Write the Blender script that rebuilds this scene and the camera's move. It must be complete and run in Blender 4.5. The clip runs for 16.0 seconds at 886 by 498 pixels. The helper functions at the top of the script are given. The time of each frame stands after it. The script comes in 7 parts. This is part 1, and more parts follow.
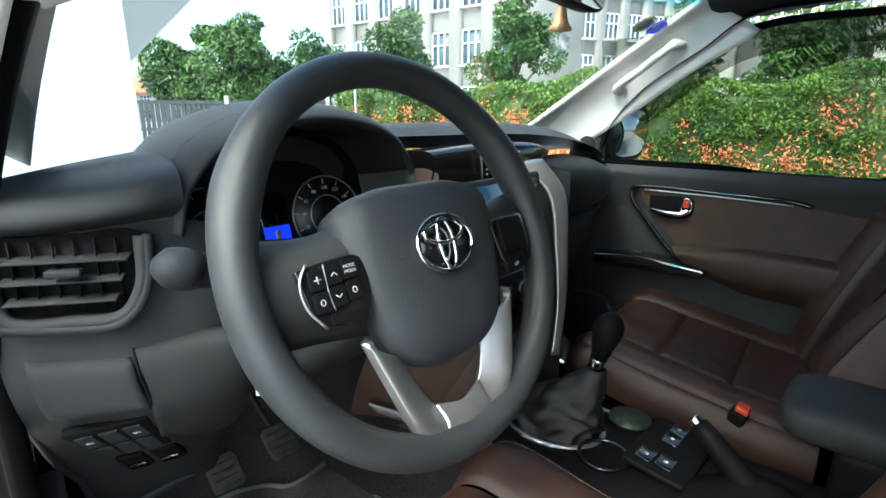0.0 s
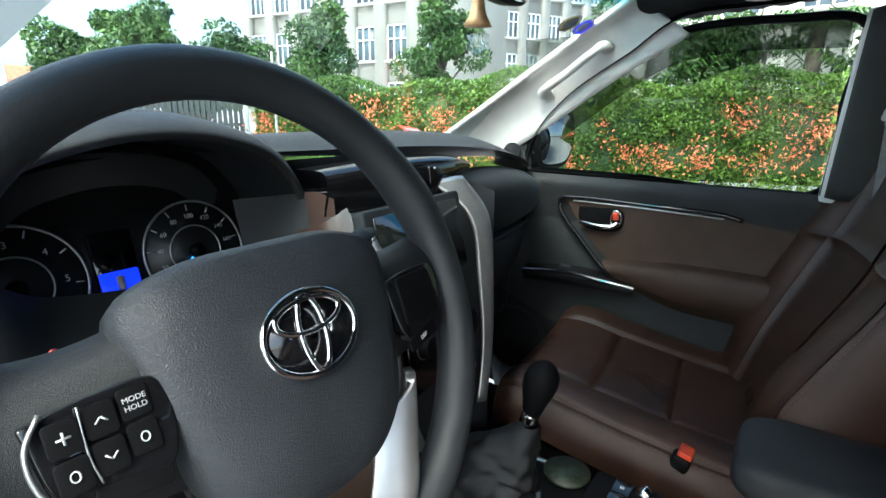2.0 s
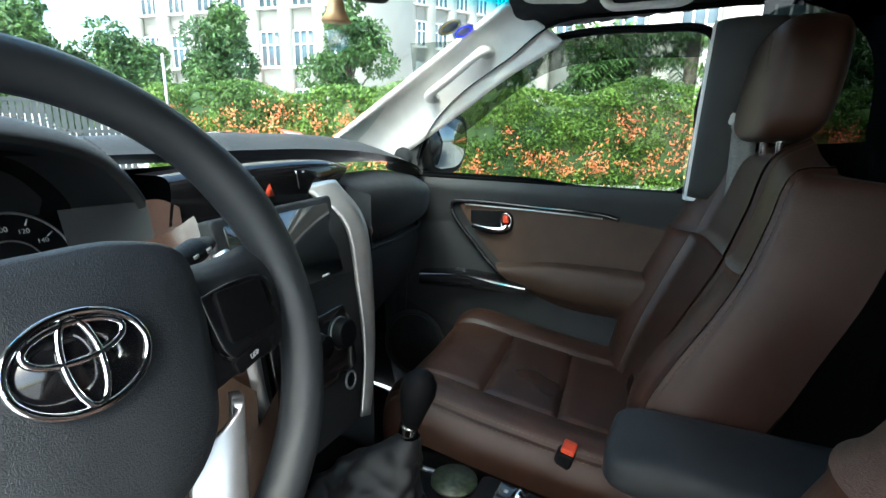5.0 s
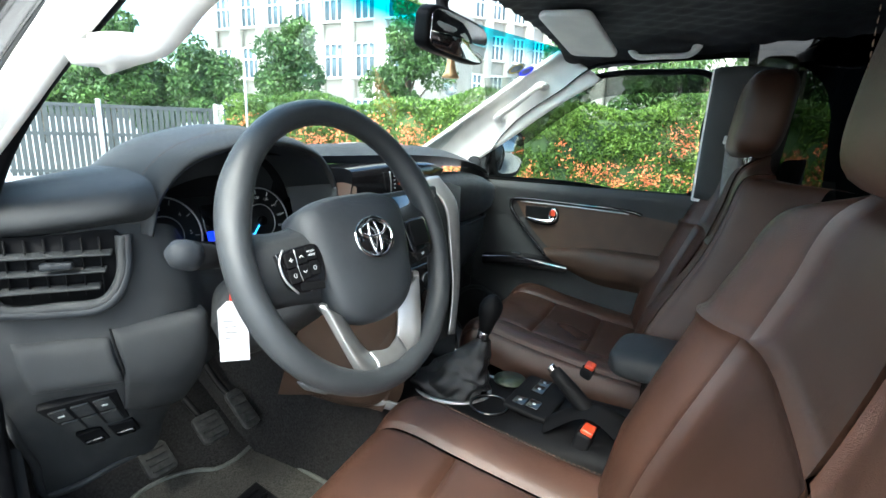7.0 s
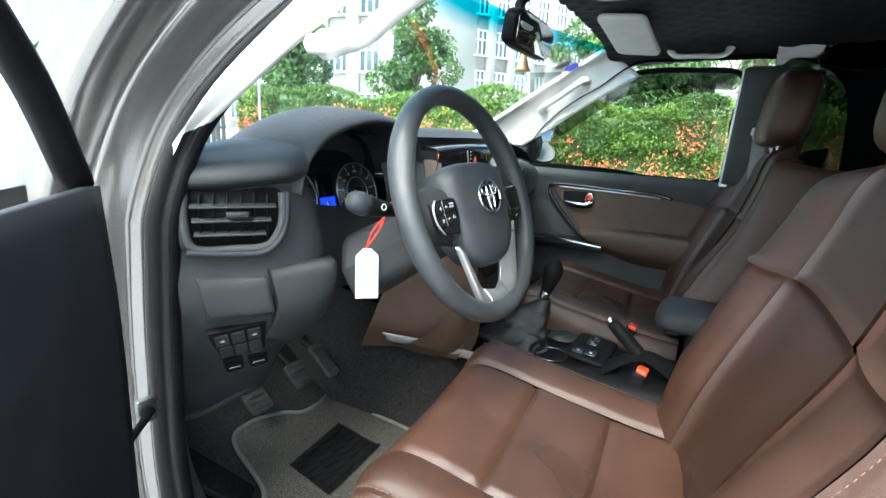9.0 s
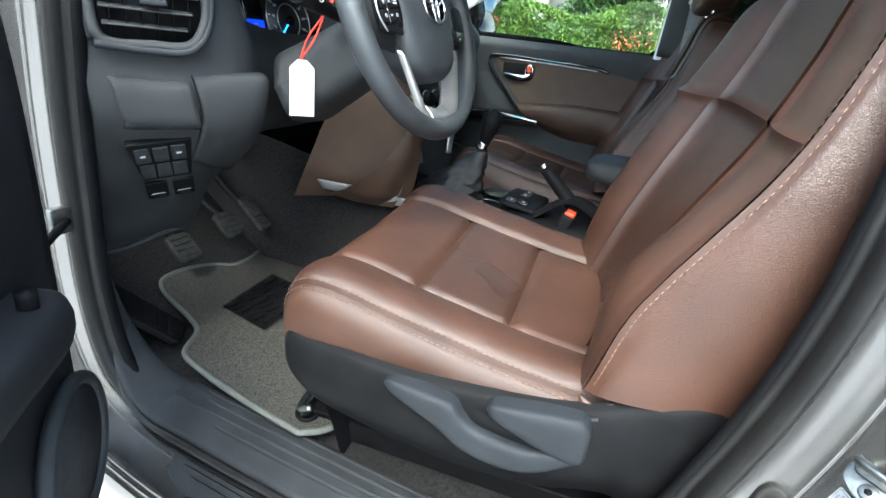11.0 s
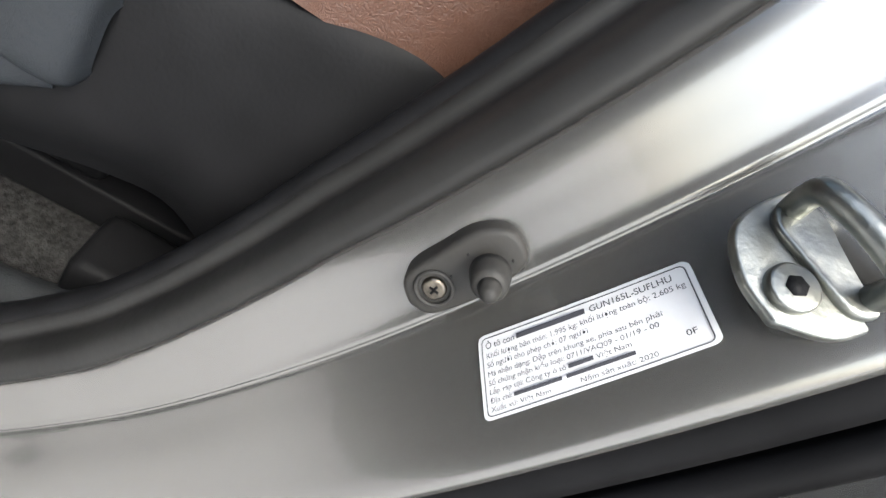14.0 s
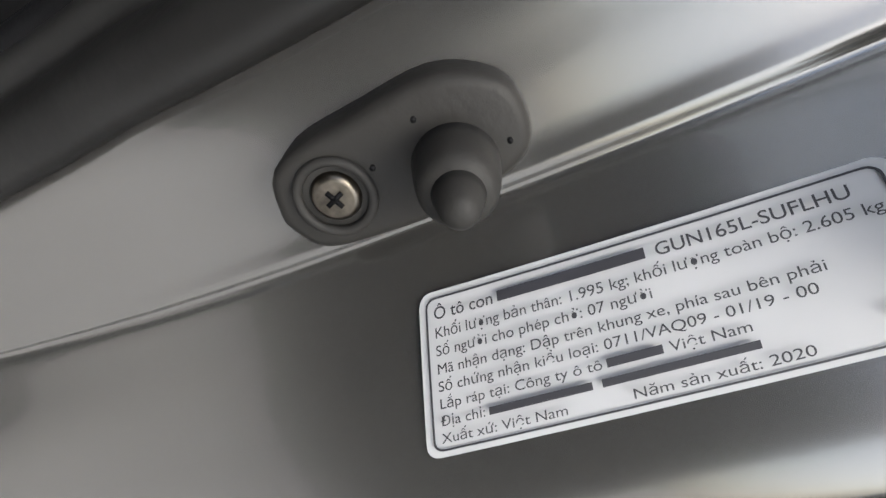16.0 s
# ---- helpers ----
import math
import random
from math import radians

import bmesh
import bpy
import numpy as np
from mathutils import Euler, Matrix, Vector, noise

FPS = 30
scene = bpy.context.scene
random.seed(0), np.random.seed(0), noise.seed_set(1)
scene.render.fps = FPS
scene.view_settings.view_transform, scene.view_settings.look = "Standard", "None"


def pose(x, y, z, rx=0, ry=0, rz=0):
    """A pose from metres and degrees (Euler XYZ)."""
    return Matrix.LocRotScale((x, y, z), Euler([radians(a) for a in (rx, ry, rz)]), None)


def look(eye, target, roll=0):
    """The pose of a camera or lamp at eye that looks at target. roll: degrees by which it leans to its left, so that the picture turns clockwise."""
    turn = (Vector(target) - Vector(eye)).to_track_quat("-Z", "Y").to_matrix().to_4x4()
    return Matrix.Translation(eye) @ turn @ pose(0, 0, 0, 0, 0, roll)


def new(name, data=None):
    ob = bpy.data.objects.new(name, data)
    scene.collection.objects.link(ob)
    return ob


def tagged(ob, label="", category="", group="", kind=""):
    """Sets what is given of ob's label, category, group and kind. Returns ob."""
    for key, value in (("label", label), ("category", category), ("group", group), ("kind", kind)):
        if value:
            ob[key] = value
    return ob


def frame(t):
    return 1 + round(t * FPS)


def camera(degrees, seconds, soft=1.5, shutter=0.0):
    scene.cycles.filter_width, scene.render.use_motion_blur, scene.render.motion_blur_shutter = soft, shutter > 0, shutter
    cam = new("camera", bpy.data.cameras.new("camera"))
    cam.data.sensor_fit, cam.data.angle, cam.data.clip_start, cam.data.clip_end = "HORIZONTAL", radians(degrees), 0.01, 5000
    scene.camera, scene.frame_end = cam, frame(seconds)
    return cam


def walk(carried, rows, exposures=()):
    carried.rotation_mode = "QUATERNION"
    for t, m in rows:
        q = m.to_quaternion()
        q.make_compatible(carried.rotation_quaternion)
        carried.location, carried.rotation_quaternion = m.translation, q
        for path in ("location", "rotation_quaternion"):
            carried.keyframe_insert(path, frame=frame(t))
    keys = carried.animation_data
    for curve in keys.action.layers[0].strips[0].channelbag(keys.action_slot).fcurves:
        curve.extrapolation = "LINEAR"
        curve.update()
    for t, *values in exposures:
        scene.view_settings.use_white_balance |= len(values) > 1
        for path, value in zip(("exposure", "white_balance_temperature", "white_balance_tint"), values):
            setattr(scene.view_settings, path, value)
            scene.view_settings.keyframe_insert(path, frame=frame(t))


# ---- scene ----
EXPOSURES = [(0, 2.53, 6050, -2), (2, 2.53, 6050, -2), (4, 2.68, 6100, -4), (6.5, 3.13, 6050, -2), (8, 3.13, 6050, -2), (10.5, 3.23, 5850, -2), (11.5, 3.18, 5850, -2), (12.5, 2.98, 5850, -2), (14, 2.63, 6350, 4), (15, 2.07, 6400, 5), (16, 1.7, 6400, 5)]
cam = camera(82.12, 16.0)
# seconds, eye, yaw to the left of straight ahead, pitch up, roll
PATH = [
    (0, (-0.6891, -0.3036, 1.2627), -46.47, -15.02, 0.05),
    (0.5, (-0.6420, -0.2591, 1.2549), -51.14, -15.77, 1.62),
    (1, (-0.5989, -0.2519, 1.2646), -53.49, -15.64, 1.22),
    (1.5, (-0.5761, -0.2411, 1.2820), -53.71, -15.13, 0.92),
    (2, (-0.5539, -0.2312, 1.2809), -54.49, -15.37, 0.75),
    (2.5, (-0.5175, -0.2295, 1.2755), -56.32, -15.37, 0.55),
    (3, (-0.4830, -0.2225, 1.2675), -58.86, -14.91, 1.15),
    (3.5, (-0.4414, -0.2165, 1.2713), -61.12, -14.67, 1.02),
    (4, (-0.4377, -0.2172, 1.2745), -62.91, -14.72, 0.50),
    (4.2, (-0.4432, -0.2256, 1.2726), -63.83, -14.50, 0.34),
    (6.3, (-0.6811, -0.3512, 1.2766), -62.42, -14.16, 3.04),
    (6.5, (-0.7206, -0.3697, 1.2787), -61.05, -13.86, 2.59),
    (7, (-0.8592, -0.4061, 1.2881), -58.47, -13.46, 2.03),
    (7.5, (-0.9419, -0.3884, 1.2965), -57.22, -12.97, 2.99),
    (8, (-0.9856, -0.3619, 1.2890), -56.46, -12.79, 3.50),
    (8.2, (-1.0026, -0.3616, 1.2840), -56.02, -12.12, 3.39),
    (10.3, (-1.1696, -0.3498, 1.1751), -66.51, -18.49, 5.16),
    (10.5, (-1.1670, -0.3561, 1.1560), -67.02, -19.13, 6.01),
    (11, (-1.1228, -0.3789, 1.1133), -67.59, -22.70, 7.39),
    (11.5, (-1.0881, -0.4212, 1.0909), -67.44, -26.29, 7.50),
    (12, (-1.0357, -0.4173, 1.0637), -71.29, -30.47, 9.17),
    (12.5, (-0.9368, -0.4353, 0.9958), -79.72, -35.94, 11.90),
    (13, (-0.9089, -0.4578, 0.9628), -82.58, -38.19, 14.69),
    (13.5, (-0.8830, -0.4750, 0.9000), -91.50, -34.50, 32.00),
    (14, (-0.8379, -0.4724, 0.8631), -109.72, -30.13, 48.79),
    (14.5, (-0.8113, -0.4851, 0.8475), -118.49, -28.85, 54.30),
    (15, (-0.8007, -0.4917, 0.8347), -119.92, -28.20, 55.95),
    (15.5, (-0.7850, -0.4982, 0.8233), -122.01, -29.38, 57.37),
    (16, (-0.7773, -0.5021, 0.8170), -123.29, -26.79, 57.91),
]


def aimed(eye, yaw, pitch, roll):
    return pose(*eye, 0, 0, yaw) @ pose(0, 0, 0, 90 + pitch, 0, 0) @ pose(0, 0, 0, 0, 0, roll)


walk(cam, [(t, aimed(e, a, b, c)) for t, e, a, b, c in PATH], EXPOSURES)
# ---- end of camera ----
# ---------- world and sun ----------
world = bpy.data.worlds.new("sky")
scene.world = world
world.use_nodes = True
wn = world.node_tree
sky = wn.nodes.new("ShaderNodeTexSky")
sky.sky_type, sky.sun_disc = "NISHITA", False
sky.sun_elevation, sky.sun_rotation = radians(52), radians(262)
sky.air_density, sky.dust_density, sky.ozone_density = 1.0, 4.0, 1.0
wn.links.new(sky.outputs[0], wn.nodes["Background"].inputs[0])
wn.nodes["Background"].inputs[1].default_value = 0.15
sun_data = bpy.data.lights.new("sun", "SUN")
sun_data.energy, sun_data.angle, sun_data.color = 0.8, radians(25), (1.0, 1.0, 0.97)
sun = new("sun", sun_data)
sun.matrix_world = look((-6.2, -0.9, 8), (0, 0, 0))


# ---------- materials ----------
def mat(name, color, rough=0.5, metal=0.0, vary=0.12, scale=30.0, bump=0.0, bump_scale=200.0, spec=0.5, coat=0.0, kind="noise", rvary=0.1, col2=None, per_object=False, island=False, coords="Object", detail=4.0):
    m = bpy.data.materials.new(name)
    m.use_nodes = True
    nt = m.node_tree
    b = nt.nodes["Principled BSDF"]
    b.inputs["Metallic"].default_value = metal
    b.inputs["Specular IOR Level"].default_value = spec
    b.inputs["Coat Weight"].default_value = coat
    tc = nt.nodes.new("ShaderNodeTexCoord")
    n1 = nt.nodes.new("ShaderNodeTexNoise")
    n1.inputs["Scale"].default_value, n1.inputs["Detail"].default_value = scale, detail
    nt.links.new(tc.outputs[coords], n1.inputs["Vector"])
    ramp = nt.nodes.new("ShaderNodeValToRGB")
    c2 = col2 or tuple(min(1.0, c * (1 + 1.6 * vary)) for c in color)
    ramp.color_ramp.elements[0].color = (*[c * (1 - vary) for c in color], 1)
    ramp.color_ramp.elements[1].color = (*c2, 1)
    ramp.color_ramp.elements[0].position, ramp.color_ramp.elements[1].position = 0.3, 0.72
    nt.links.new(n1.outputs["Fac"], ramp.inputs["Fac"])
    out = ramp.outputs["Color"]
    if per_object or island:
        src = nt.nodes.new("ShaderNodeObjectInfo" if per_object else "ShaderNodeNewGeometry")
        hsv = nt.nodes.new("ShaderNodeHueSaturation")
        mr = nt.nodes.new("ShaderNodeMapRange")
        mr.inputs["To Min"].default_value, mr.inputs["To Max"].default_value = 0.65, 1.4
        nt.links.new(src.outputs["Random" if per_object else "Random Per Island"], mr.inputs["Value"])
        nt.links.new(mr.outputs[0], hsv.inputs["Value"])
        nt.links.new(out, hsv.inputs["Color"])
        out = hsv.outputs["Color"]
    nt.links.new(out, b.inputs["Base Color"])
    r = nt.nodes.new("ShaderNodeMapRange")
    r.inputs["To Min"].default_value, r.inputs["To Max"].default_value = max(0.02, rough - rvary), min(1, rough + rvary)
    n3 = nt.nodes.new("ShaderNodeTexNoise")
    n3.inputs["Scale"].default_value = scale * 0.37
    nt.links.new(tc.outputs[coords], n3.inputs["Vector"])
    nt.links.new(n3.outputs["Fac"], r.inputs["Value"])
    nt.links.new(r.outputs[0], b.inputs["Roughness"])
    if bump:
        bp = nt.nodes.new("ShaderNodeBump")
        bp.inputs["Strength"].default_value, bp.inputs["Distance"].default_value = bump, 0.001
        if kind == "grain":
            v = nt.nodes.new("ShaderNodeTexVoronoi")
            v.feature = "DISTANCE_TO_EDGE"
            v.inputs["Scale"].default_value = bump_scale
            warp = nt.nodes.new("ShaderNodeTexNoise")
            warp.inputs["Scale"].default_value = bump_scale * 0.5
            mixv = nt.nodes.new("ShaderNodeMix")
            mixv.data_type = "VECTOR"
            mixv.inputs["Factor"].default_value = 0.012
            nt.links.new(tc.outputs[coords], warp.inputs["Vector"])
            nt.links.new(tc.outputs[coords], mixv.inputs["A"])
            nt.links.new(warp.outputs["Color"], mixv.inputs["B"])
            nt.links.new(mixv.outputs["Result"], v.inputs["Vector"])
            pw = nt.nodes.new("ShaderNodeMapRange")
            pw.inputs["From Max"].default_value = 0.25
            nt.links.new(v.outputs["Distance"], pw.inputs["Value"])
            nt.links.new(pw.outputs[0], bp.inputs["Height"])
        else:
            n2 = nt.nodes.new("ShaderNodeTexNoise")
            n2.inputs["Scale"].default_value, n2.inputs["Detail"].default_value = bump_scale, 5.0
            nt.links.new(tc.outputs[coords], n2.inputs["Vector"])
            nt.links.new(n2.outputs["Fac"], bp.inputs["Height"])
        nt.links.new(bp.outputs[0], b.inputs["Normal"])
    return m


def glass(name, tint=(1, 1, 1), gloss=0.06, band=None):
    m = bpy.data.materials.new(name)
    m.use_nodes = True
    nt = m.node_tree
    nt.nodes.remove(nt.nodes["Principled BSDF"])
    out = nt.nodes["Material Output"]
    tr, gl, mx, fr = (nt.nodes.new("ShaderNode" + k) for k in ("BsdfTransparent", "BsdfGlossy", "MixShader", "LayerWeight"))
    tr.inputs["Color"].default_value = (*tint, 1)
    gl.inputs["Roughness"].default_value = 0.01
    fr.inputs["Blend"].default_value = 0.5
    pw = nt.nodes.new("ShaderNodeMath")
    pw.operation = "POWER"
    pw.inputs[1].default_value = 5.0
    fac = nt.nodes.new("ShaderNodeMapRange")
    fac.inputs["To Min"].default_value, fac.inputs["To Max"].default_value = gloss, 0.7
    nt.links.new(fr.outputs["Facing"], pw.inputs[0])
    nt.links.new(pw.outputs[0], fac.inputs["Value"])
    if band:
        tc, sx, rp = (nt.nodes.new("ShaderNode" + k) for k in ("TexCoord", "SeparateXYZ", "ValToRGB"))
        nt.links.new(tc.outputs["Object"], sx.inputs[0])
        mr = nt.nodes.new("ShaderNodeMapRange")
        mr.inputs["From Min"].default_value, mr.inputs["From Max"].default_value = band[0], band[1]
        nt.links.new(sx.outputs["Z"], mr.inputs["Value"])
        rp.color_ramp.elements[0].color = (*tint, 1)
        rp.color_ramp.elements[1].color = (*band[2], 1)
        nt.links.new(mr.outputs[0], rp.inputs["Fac"])
        nt.links.new(rp.outputs["Color"], tr.inputs["Color"])
    nt.links.new(fac.outputs[0], mx.inputs[0])
    nt.links.new(tr.outputs[0], mx.inputs[1])
    nt.links.new(gl.outputs[0], mx.inputs[2])
    nt.links.new(mx.outputs[0], out.inputs["Surface"])
    return m


def glow(name, color, strength):
    m = bpy.data.materials.new(name)
    m.use_nodes = True
    b = m.node_tree.nodes["Principled BSDF"]
    b.inputs["Base Color"].default_value = (*[c * 0.2 for c in color], 1)
    b.inputs["Emission Color"].default_value, b.inputs["Emission Strength"].default_value = (*color, 1), strength
    return m


M = {
    "leather": mat("brown_leather", (0.040, 0.0186, 0.0118), 0.36, vary=0.22, scale=9, bump=0.30, bump_scale=420, kind="grain", spec=0.44, rvary=0.06),
    "leather_dark": mat("dark_brown_leather", (0.033, 0.0163, 0.0110), 0.29, vary=0.20, scale=9, bump=0.28, bump_scale=440, kind="grain", spec=0.55, rvary=0.06),
    "stitch": mat("tan_thread", (0.115, 0.070, 0.048), 0.8, vary=0.2, scale=400),
    "dash": mat("charcoal_plastic", (0.0205, 0.0220, 0.0235), 0.46, vary=0.14, scale=14, bump=0.4, bump_scale=620, kind="grain", spec=0.28),
    "dash_soft": mat("soft_black_vinyl", (0.021, 0.0225, 0.024), 0.45, vary=0.16, scale=12, bump=0.35, bump_scale=460, kind="grain", spec=0.30),
    "rim": mat("wheel_rim_skin", (0.026, 0.0285, 0.031), 0.36, vary=0.14, scale=24, bump=0.24, bump_scale=620, kind="grain", spec=0.42),
    "hub": mat("airbag_cover_skin", (0.026, 0.029, 0.033), 0.44, vary=0.14, scale=18, bump=0.35, bump_scale=430, kind="grain", spec=0.36),
    "black": mat("black_plastic", (0.0055, 0.0055, 0.006), 0.5, vary=0.2, scale=30, bump=0.15, bump_scale=500, spec=0.05),
    "gloss": mat("gloss_black", (0.006, 0.006, 0.007), 0.10, vary=0.2, scale=20, rvary=0.04, coat=0.3),
    "rubber": mat("black_rubber", (0.0055, 0.0055, 0.006), 0.55, vary=0.25, scale=25, bump=0.25, bump_scale=160, spec=0.04),
    "seal": mat("door_seal_rubber", (0.009, 0.0088, 0.0086), 0.46, vary=0.2, scale=25, bump=0.2, bump_scale=160, spec=0.24),
    "door_black": mat("black_door_trim", (0.012, 0.0125, 0.014), 0.5, vary=0.2, scale=18, bump=0.3, bump_scale=520, kind="grain", spec=0.25),
    "grille": mat("speaker_mesh", (0.016, 0.0165, 0.018), 0.55, vary=0.3, scale=90, bump=1.0, bump_scale=300, kind="grain", spec=0.3),
    "pedal": mat("worn_pedal_rubber", (0.024, 0.0235, 0.022), 0.7, vary=0.5, scale=60, bump=0.5, bump_scale=220, spec=0.2),
    "grey_plastic": mat("dark_grey_plastic", (0.017, 0.019, 0.022), 0.42, vary=0.12, scale=22, bump=0.3, bump_scale=650, kind="grain", spec=0.16),
    "silver": mat("satin_silver_trim", (0.40, 0.40, 0.395), 0.36, metal=0.85, vary=0.06, scale=40, rvary=0.05),
    "silver_grey": mat("pale_grey_trim", (0.20, 0.20, 0.20), 0.42, vary=0.06, scale=30),
    "chrome": mat("chrome", (0.82, 0.83, 0.85), 0.08, metal=1.0, vary=0.05, scale=40, rvary=0.03),
    "zinc": mat("zinc_plated_steel", (0.15, 0.16, 0.16), 0.38, metal=1.0, vary=0.3, scale=60, bump=0.3, bump_scale=220, rvary=0.08, col2=(0.28, 0.28, 0.25)),
    "paint": mat("silver_grey_car_paint", (0.175, 0.171, 0.165), 0.24, metal=0.85, vary=0.03, scale=5, coat=0.3, rvary=0.03),
    "wood": mat("brown_trim", (0.050, 0.029, 0.019), 0.42, vary=0.12, scale=20, bump=0.35, bump_scale=520, kind="grain", spec=0.35),
    "beige": mat("light_grey_trim", (0.70, 0.69, 0.66), 0.50, vary=0.06, scale=18, bump=0.25, bump_scale=800, kind="grain"),
    "pillar_grey": mat("shaded_grey_trim", (0.05, 0.049, 0.047), 0.6, vary=0.08, scale=18, bump=0.25, bump_scale=800, kind="grain"),
    "sill_plastic": mat("dusty_sill_plastic", (0.0185, 0.0205, 0.0230), 0.47, vary=0.10, scale=16, bump=0.5, bump_scale=500, kind="grain", spec=0.22, col2=(0.030, 0.032, 0.034), rvary=0.12, detail=9.0),
    "headliner": mat("quilted_black_fabric", (0.010, 0.011, 0.014), 0.8, vary=0.3, scale=60, bump=0.3, bump_scale=600),
    "carpet": mat("charcoal_carpet", (0.015, 0.0145, 0.0145), 0.95, vary=0.5, scale=220, bump=1.0, bump_scale=600, spec=0.05),
    "mat": mat("grey_mat_pile", (0.042, 0.040, 0.035), 0.95, vary=0.6, scale=420, bump=1.0, bump_scale=700, spec=0.06),
    "mat_edge": mat("grey_mat_binding", (0.070, 0.073, 0.064), 0.8, vary=0.2, scale=300, bump=0.6, bump_scale=500),
    "orange": mat("orange_red_plastic", (0.55, 0.055, 0.02), 0.4, vary=0.08, scale=20),
    "red": mat("red_cord", (0.70, 0.05, 0.03), 0.6, vary=0.15, scale=200),
    "white": mat("white_paper", (0.36, 0.365, 0.375), 0.6, vary=0.04, scale=40),
    "ink": mat("black_ink", (0.02, 0.02, 0.025), 0.6, vary=0.1, scale=40),
    "print": mat("white_print", (0.45, 0.45, 0.45), 0.6, vary=0.05, scale=40),
    "yellow": mat("yellow_print", (0.75, 0.55, 0.03), 0.6, vary=0.05, scale=40),
    "blue": glow("blue_display", (0.01, 0.03, 1.0), 0.3),
    "needle": glow("blue_needle", (0.05, 0.35, 1.0), 0.6),
    "dial": mat("dial_face", (0.008, 0.008, 0.009), 0.45, vary=0.2, scale=50),
    "webbing": mat("grey_webbing", (0.16, 0.16, 0.155), 0.7, vary=0.15, scale=200, bump=0.5, bump_scale=900),
    "screen": mat("display_glass", (0.010, 0.012, 0.011), 0.06, vary=0.1, scale=8, rvary=0.02, spec=0.7),
    "mirror": mat("mirror_glass", (0.75, 0.78, 0.8), 0.02, metal=1.0, vary=0.02, scale=10, rvary=0.01),
    "dim_mirror": mat("convex_mirror_glass", (0.34, 0.36, 0.36), 0.02, metal=1.0, vary=0.02, scale=10, rvary=0.01),
    "glass": glass("clear_glass", (0.40, 0.44, 0.41), 0.05),
    "windscreen": glass("windscreen_glass", (0.74, 0.80, 0.80), 0.05, band=(1.473, 1.496, (0.02, 0.45, 0.60))),
    "tinted": glass("tinted_glass", (0.022, 0.026, 0.026), 0.05),
    "visor": glass("smoked_plastic", (0.35, 0.36, 0.36), 0.08),
    "crystal": glass("crystal", (0.93, 0.96, 0.96), 0.12),
    "amber_wood": mat("pale_wood", (0.50, 0.31, 0.15), 0.5, vary=0.2, scale=60),
    "leaf": mat("hedge_leaf", (0.065, 0.145, 0.018), 0.5, vary=0.35, scale=1.2, island=True, col2=(0.15, 0.25, 0.035)),
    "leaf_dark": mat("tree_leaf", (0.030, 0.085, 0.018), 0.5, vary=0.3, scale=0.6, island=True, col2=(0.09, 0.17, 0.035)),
    "flower": mat("orange_blossom", (0.75, 0.20, 0.09), 0.6, vary=0.25, scale=3, island=True),
    "bark": mat("bark", (0.12, 0.10, 0.08), 0.9, vary=0.3, scale=8, bump=0.8, bump_scale=20),
    "facade": mat("cream_render", (0.47, 0.455, 0.41), 0.8, vary=0.07, scale=0.4, bump=0.2, bump_scale=6),
    "facade_grey": mat("grey_render", (0.30, 0.30, 0.285), 0.8, vary=0.08, scale=0.4),
    "pane": mat("window_pane", (0.09, 0.13, 0.16), 0.15, vary=0.2, scale=0.7, rvary=0.05),
    "frame_white": mat("white_frames", (0.62, 0.63, 0.63), 0.5, vary=0.05, scale=4),
    "rooftile": mat("orange_roof_tiles", (0.50, 0.20, 0.10), 0.7, vary=0.2, scale=2),
    "asphalt": mat("pale_paving", (0.38, 0.372, 0.36), 0.85, vary=0.15, scale=1.5, bump=0.5, bump_scale=60),
    "concrete": mat("concrete", (0.30, 0.295, 0.28), 0.85, vary=0.15, scale=3, bump=0.4, bump_scale=30),
    "fence": mat("dark_fence_paint", (0.035, 0.042, 0.045), 0.6, vary=0.15, scale=4),
    "steel": mat("galvanised_post", (0.42, 0.43, 0.43), 0.45, metal=0.6, vary=0.1, scale=12),
}


# ---------- mesh helpers ----------
def part(name, bm, material, parent=None, label="", m=None, smooth=True, bevel=0.0, solid=0.0):
    me = bpy.data.meshes.new(name)
    bmesh.ops.recalc_face_normals(bm, faces=bm.faces)
    bm.to_mesh(me)
    bm.free()
    if smooth:
        me.polygons.foreach_set("use_smooth", [True] * len(me.polygons))
    me.materials.append(M[material] if isinstance(material, str) else material)
    ob = new(name, me)
    if m is not None:
        ob.matrix_basis = m
    if parent is not None:
        ob.parent = parent
    if solid:
        s = ob.modifiers.new("solid", "SOLIDIFY")
        s.thickness, s.offset = solid, -1
    if bevel:
        b = ob.modifiers.new("bevel", "BEVEL")
        b.width, b.segments, b.limit_method, b.angle_limit = bevel, 3, "ANGLE", radians(35)
        b.harden_normals = False
    if label:
        ob["label"] = label
    return ob


def thing(name, label, category, group="", kind="", m=None):
    e = new(name)
    e.empty_display_size = 0.05
    if m is not None:
        e.matrix_basis = m
    return tagged(e, label, category, group, kind)


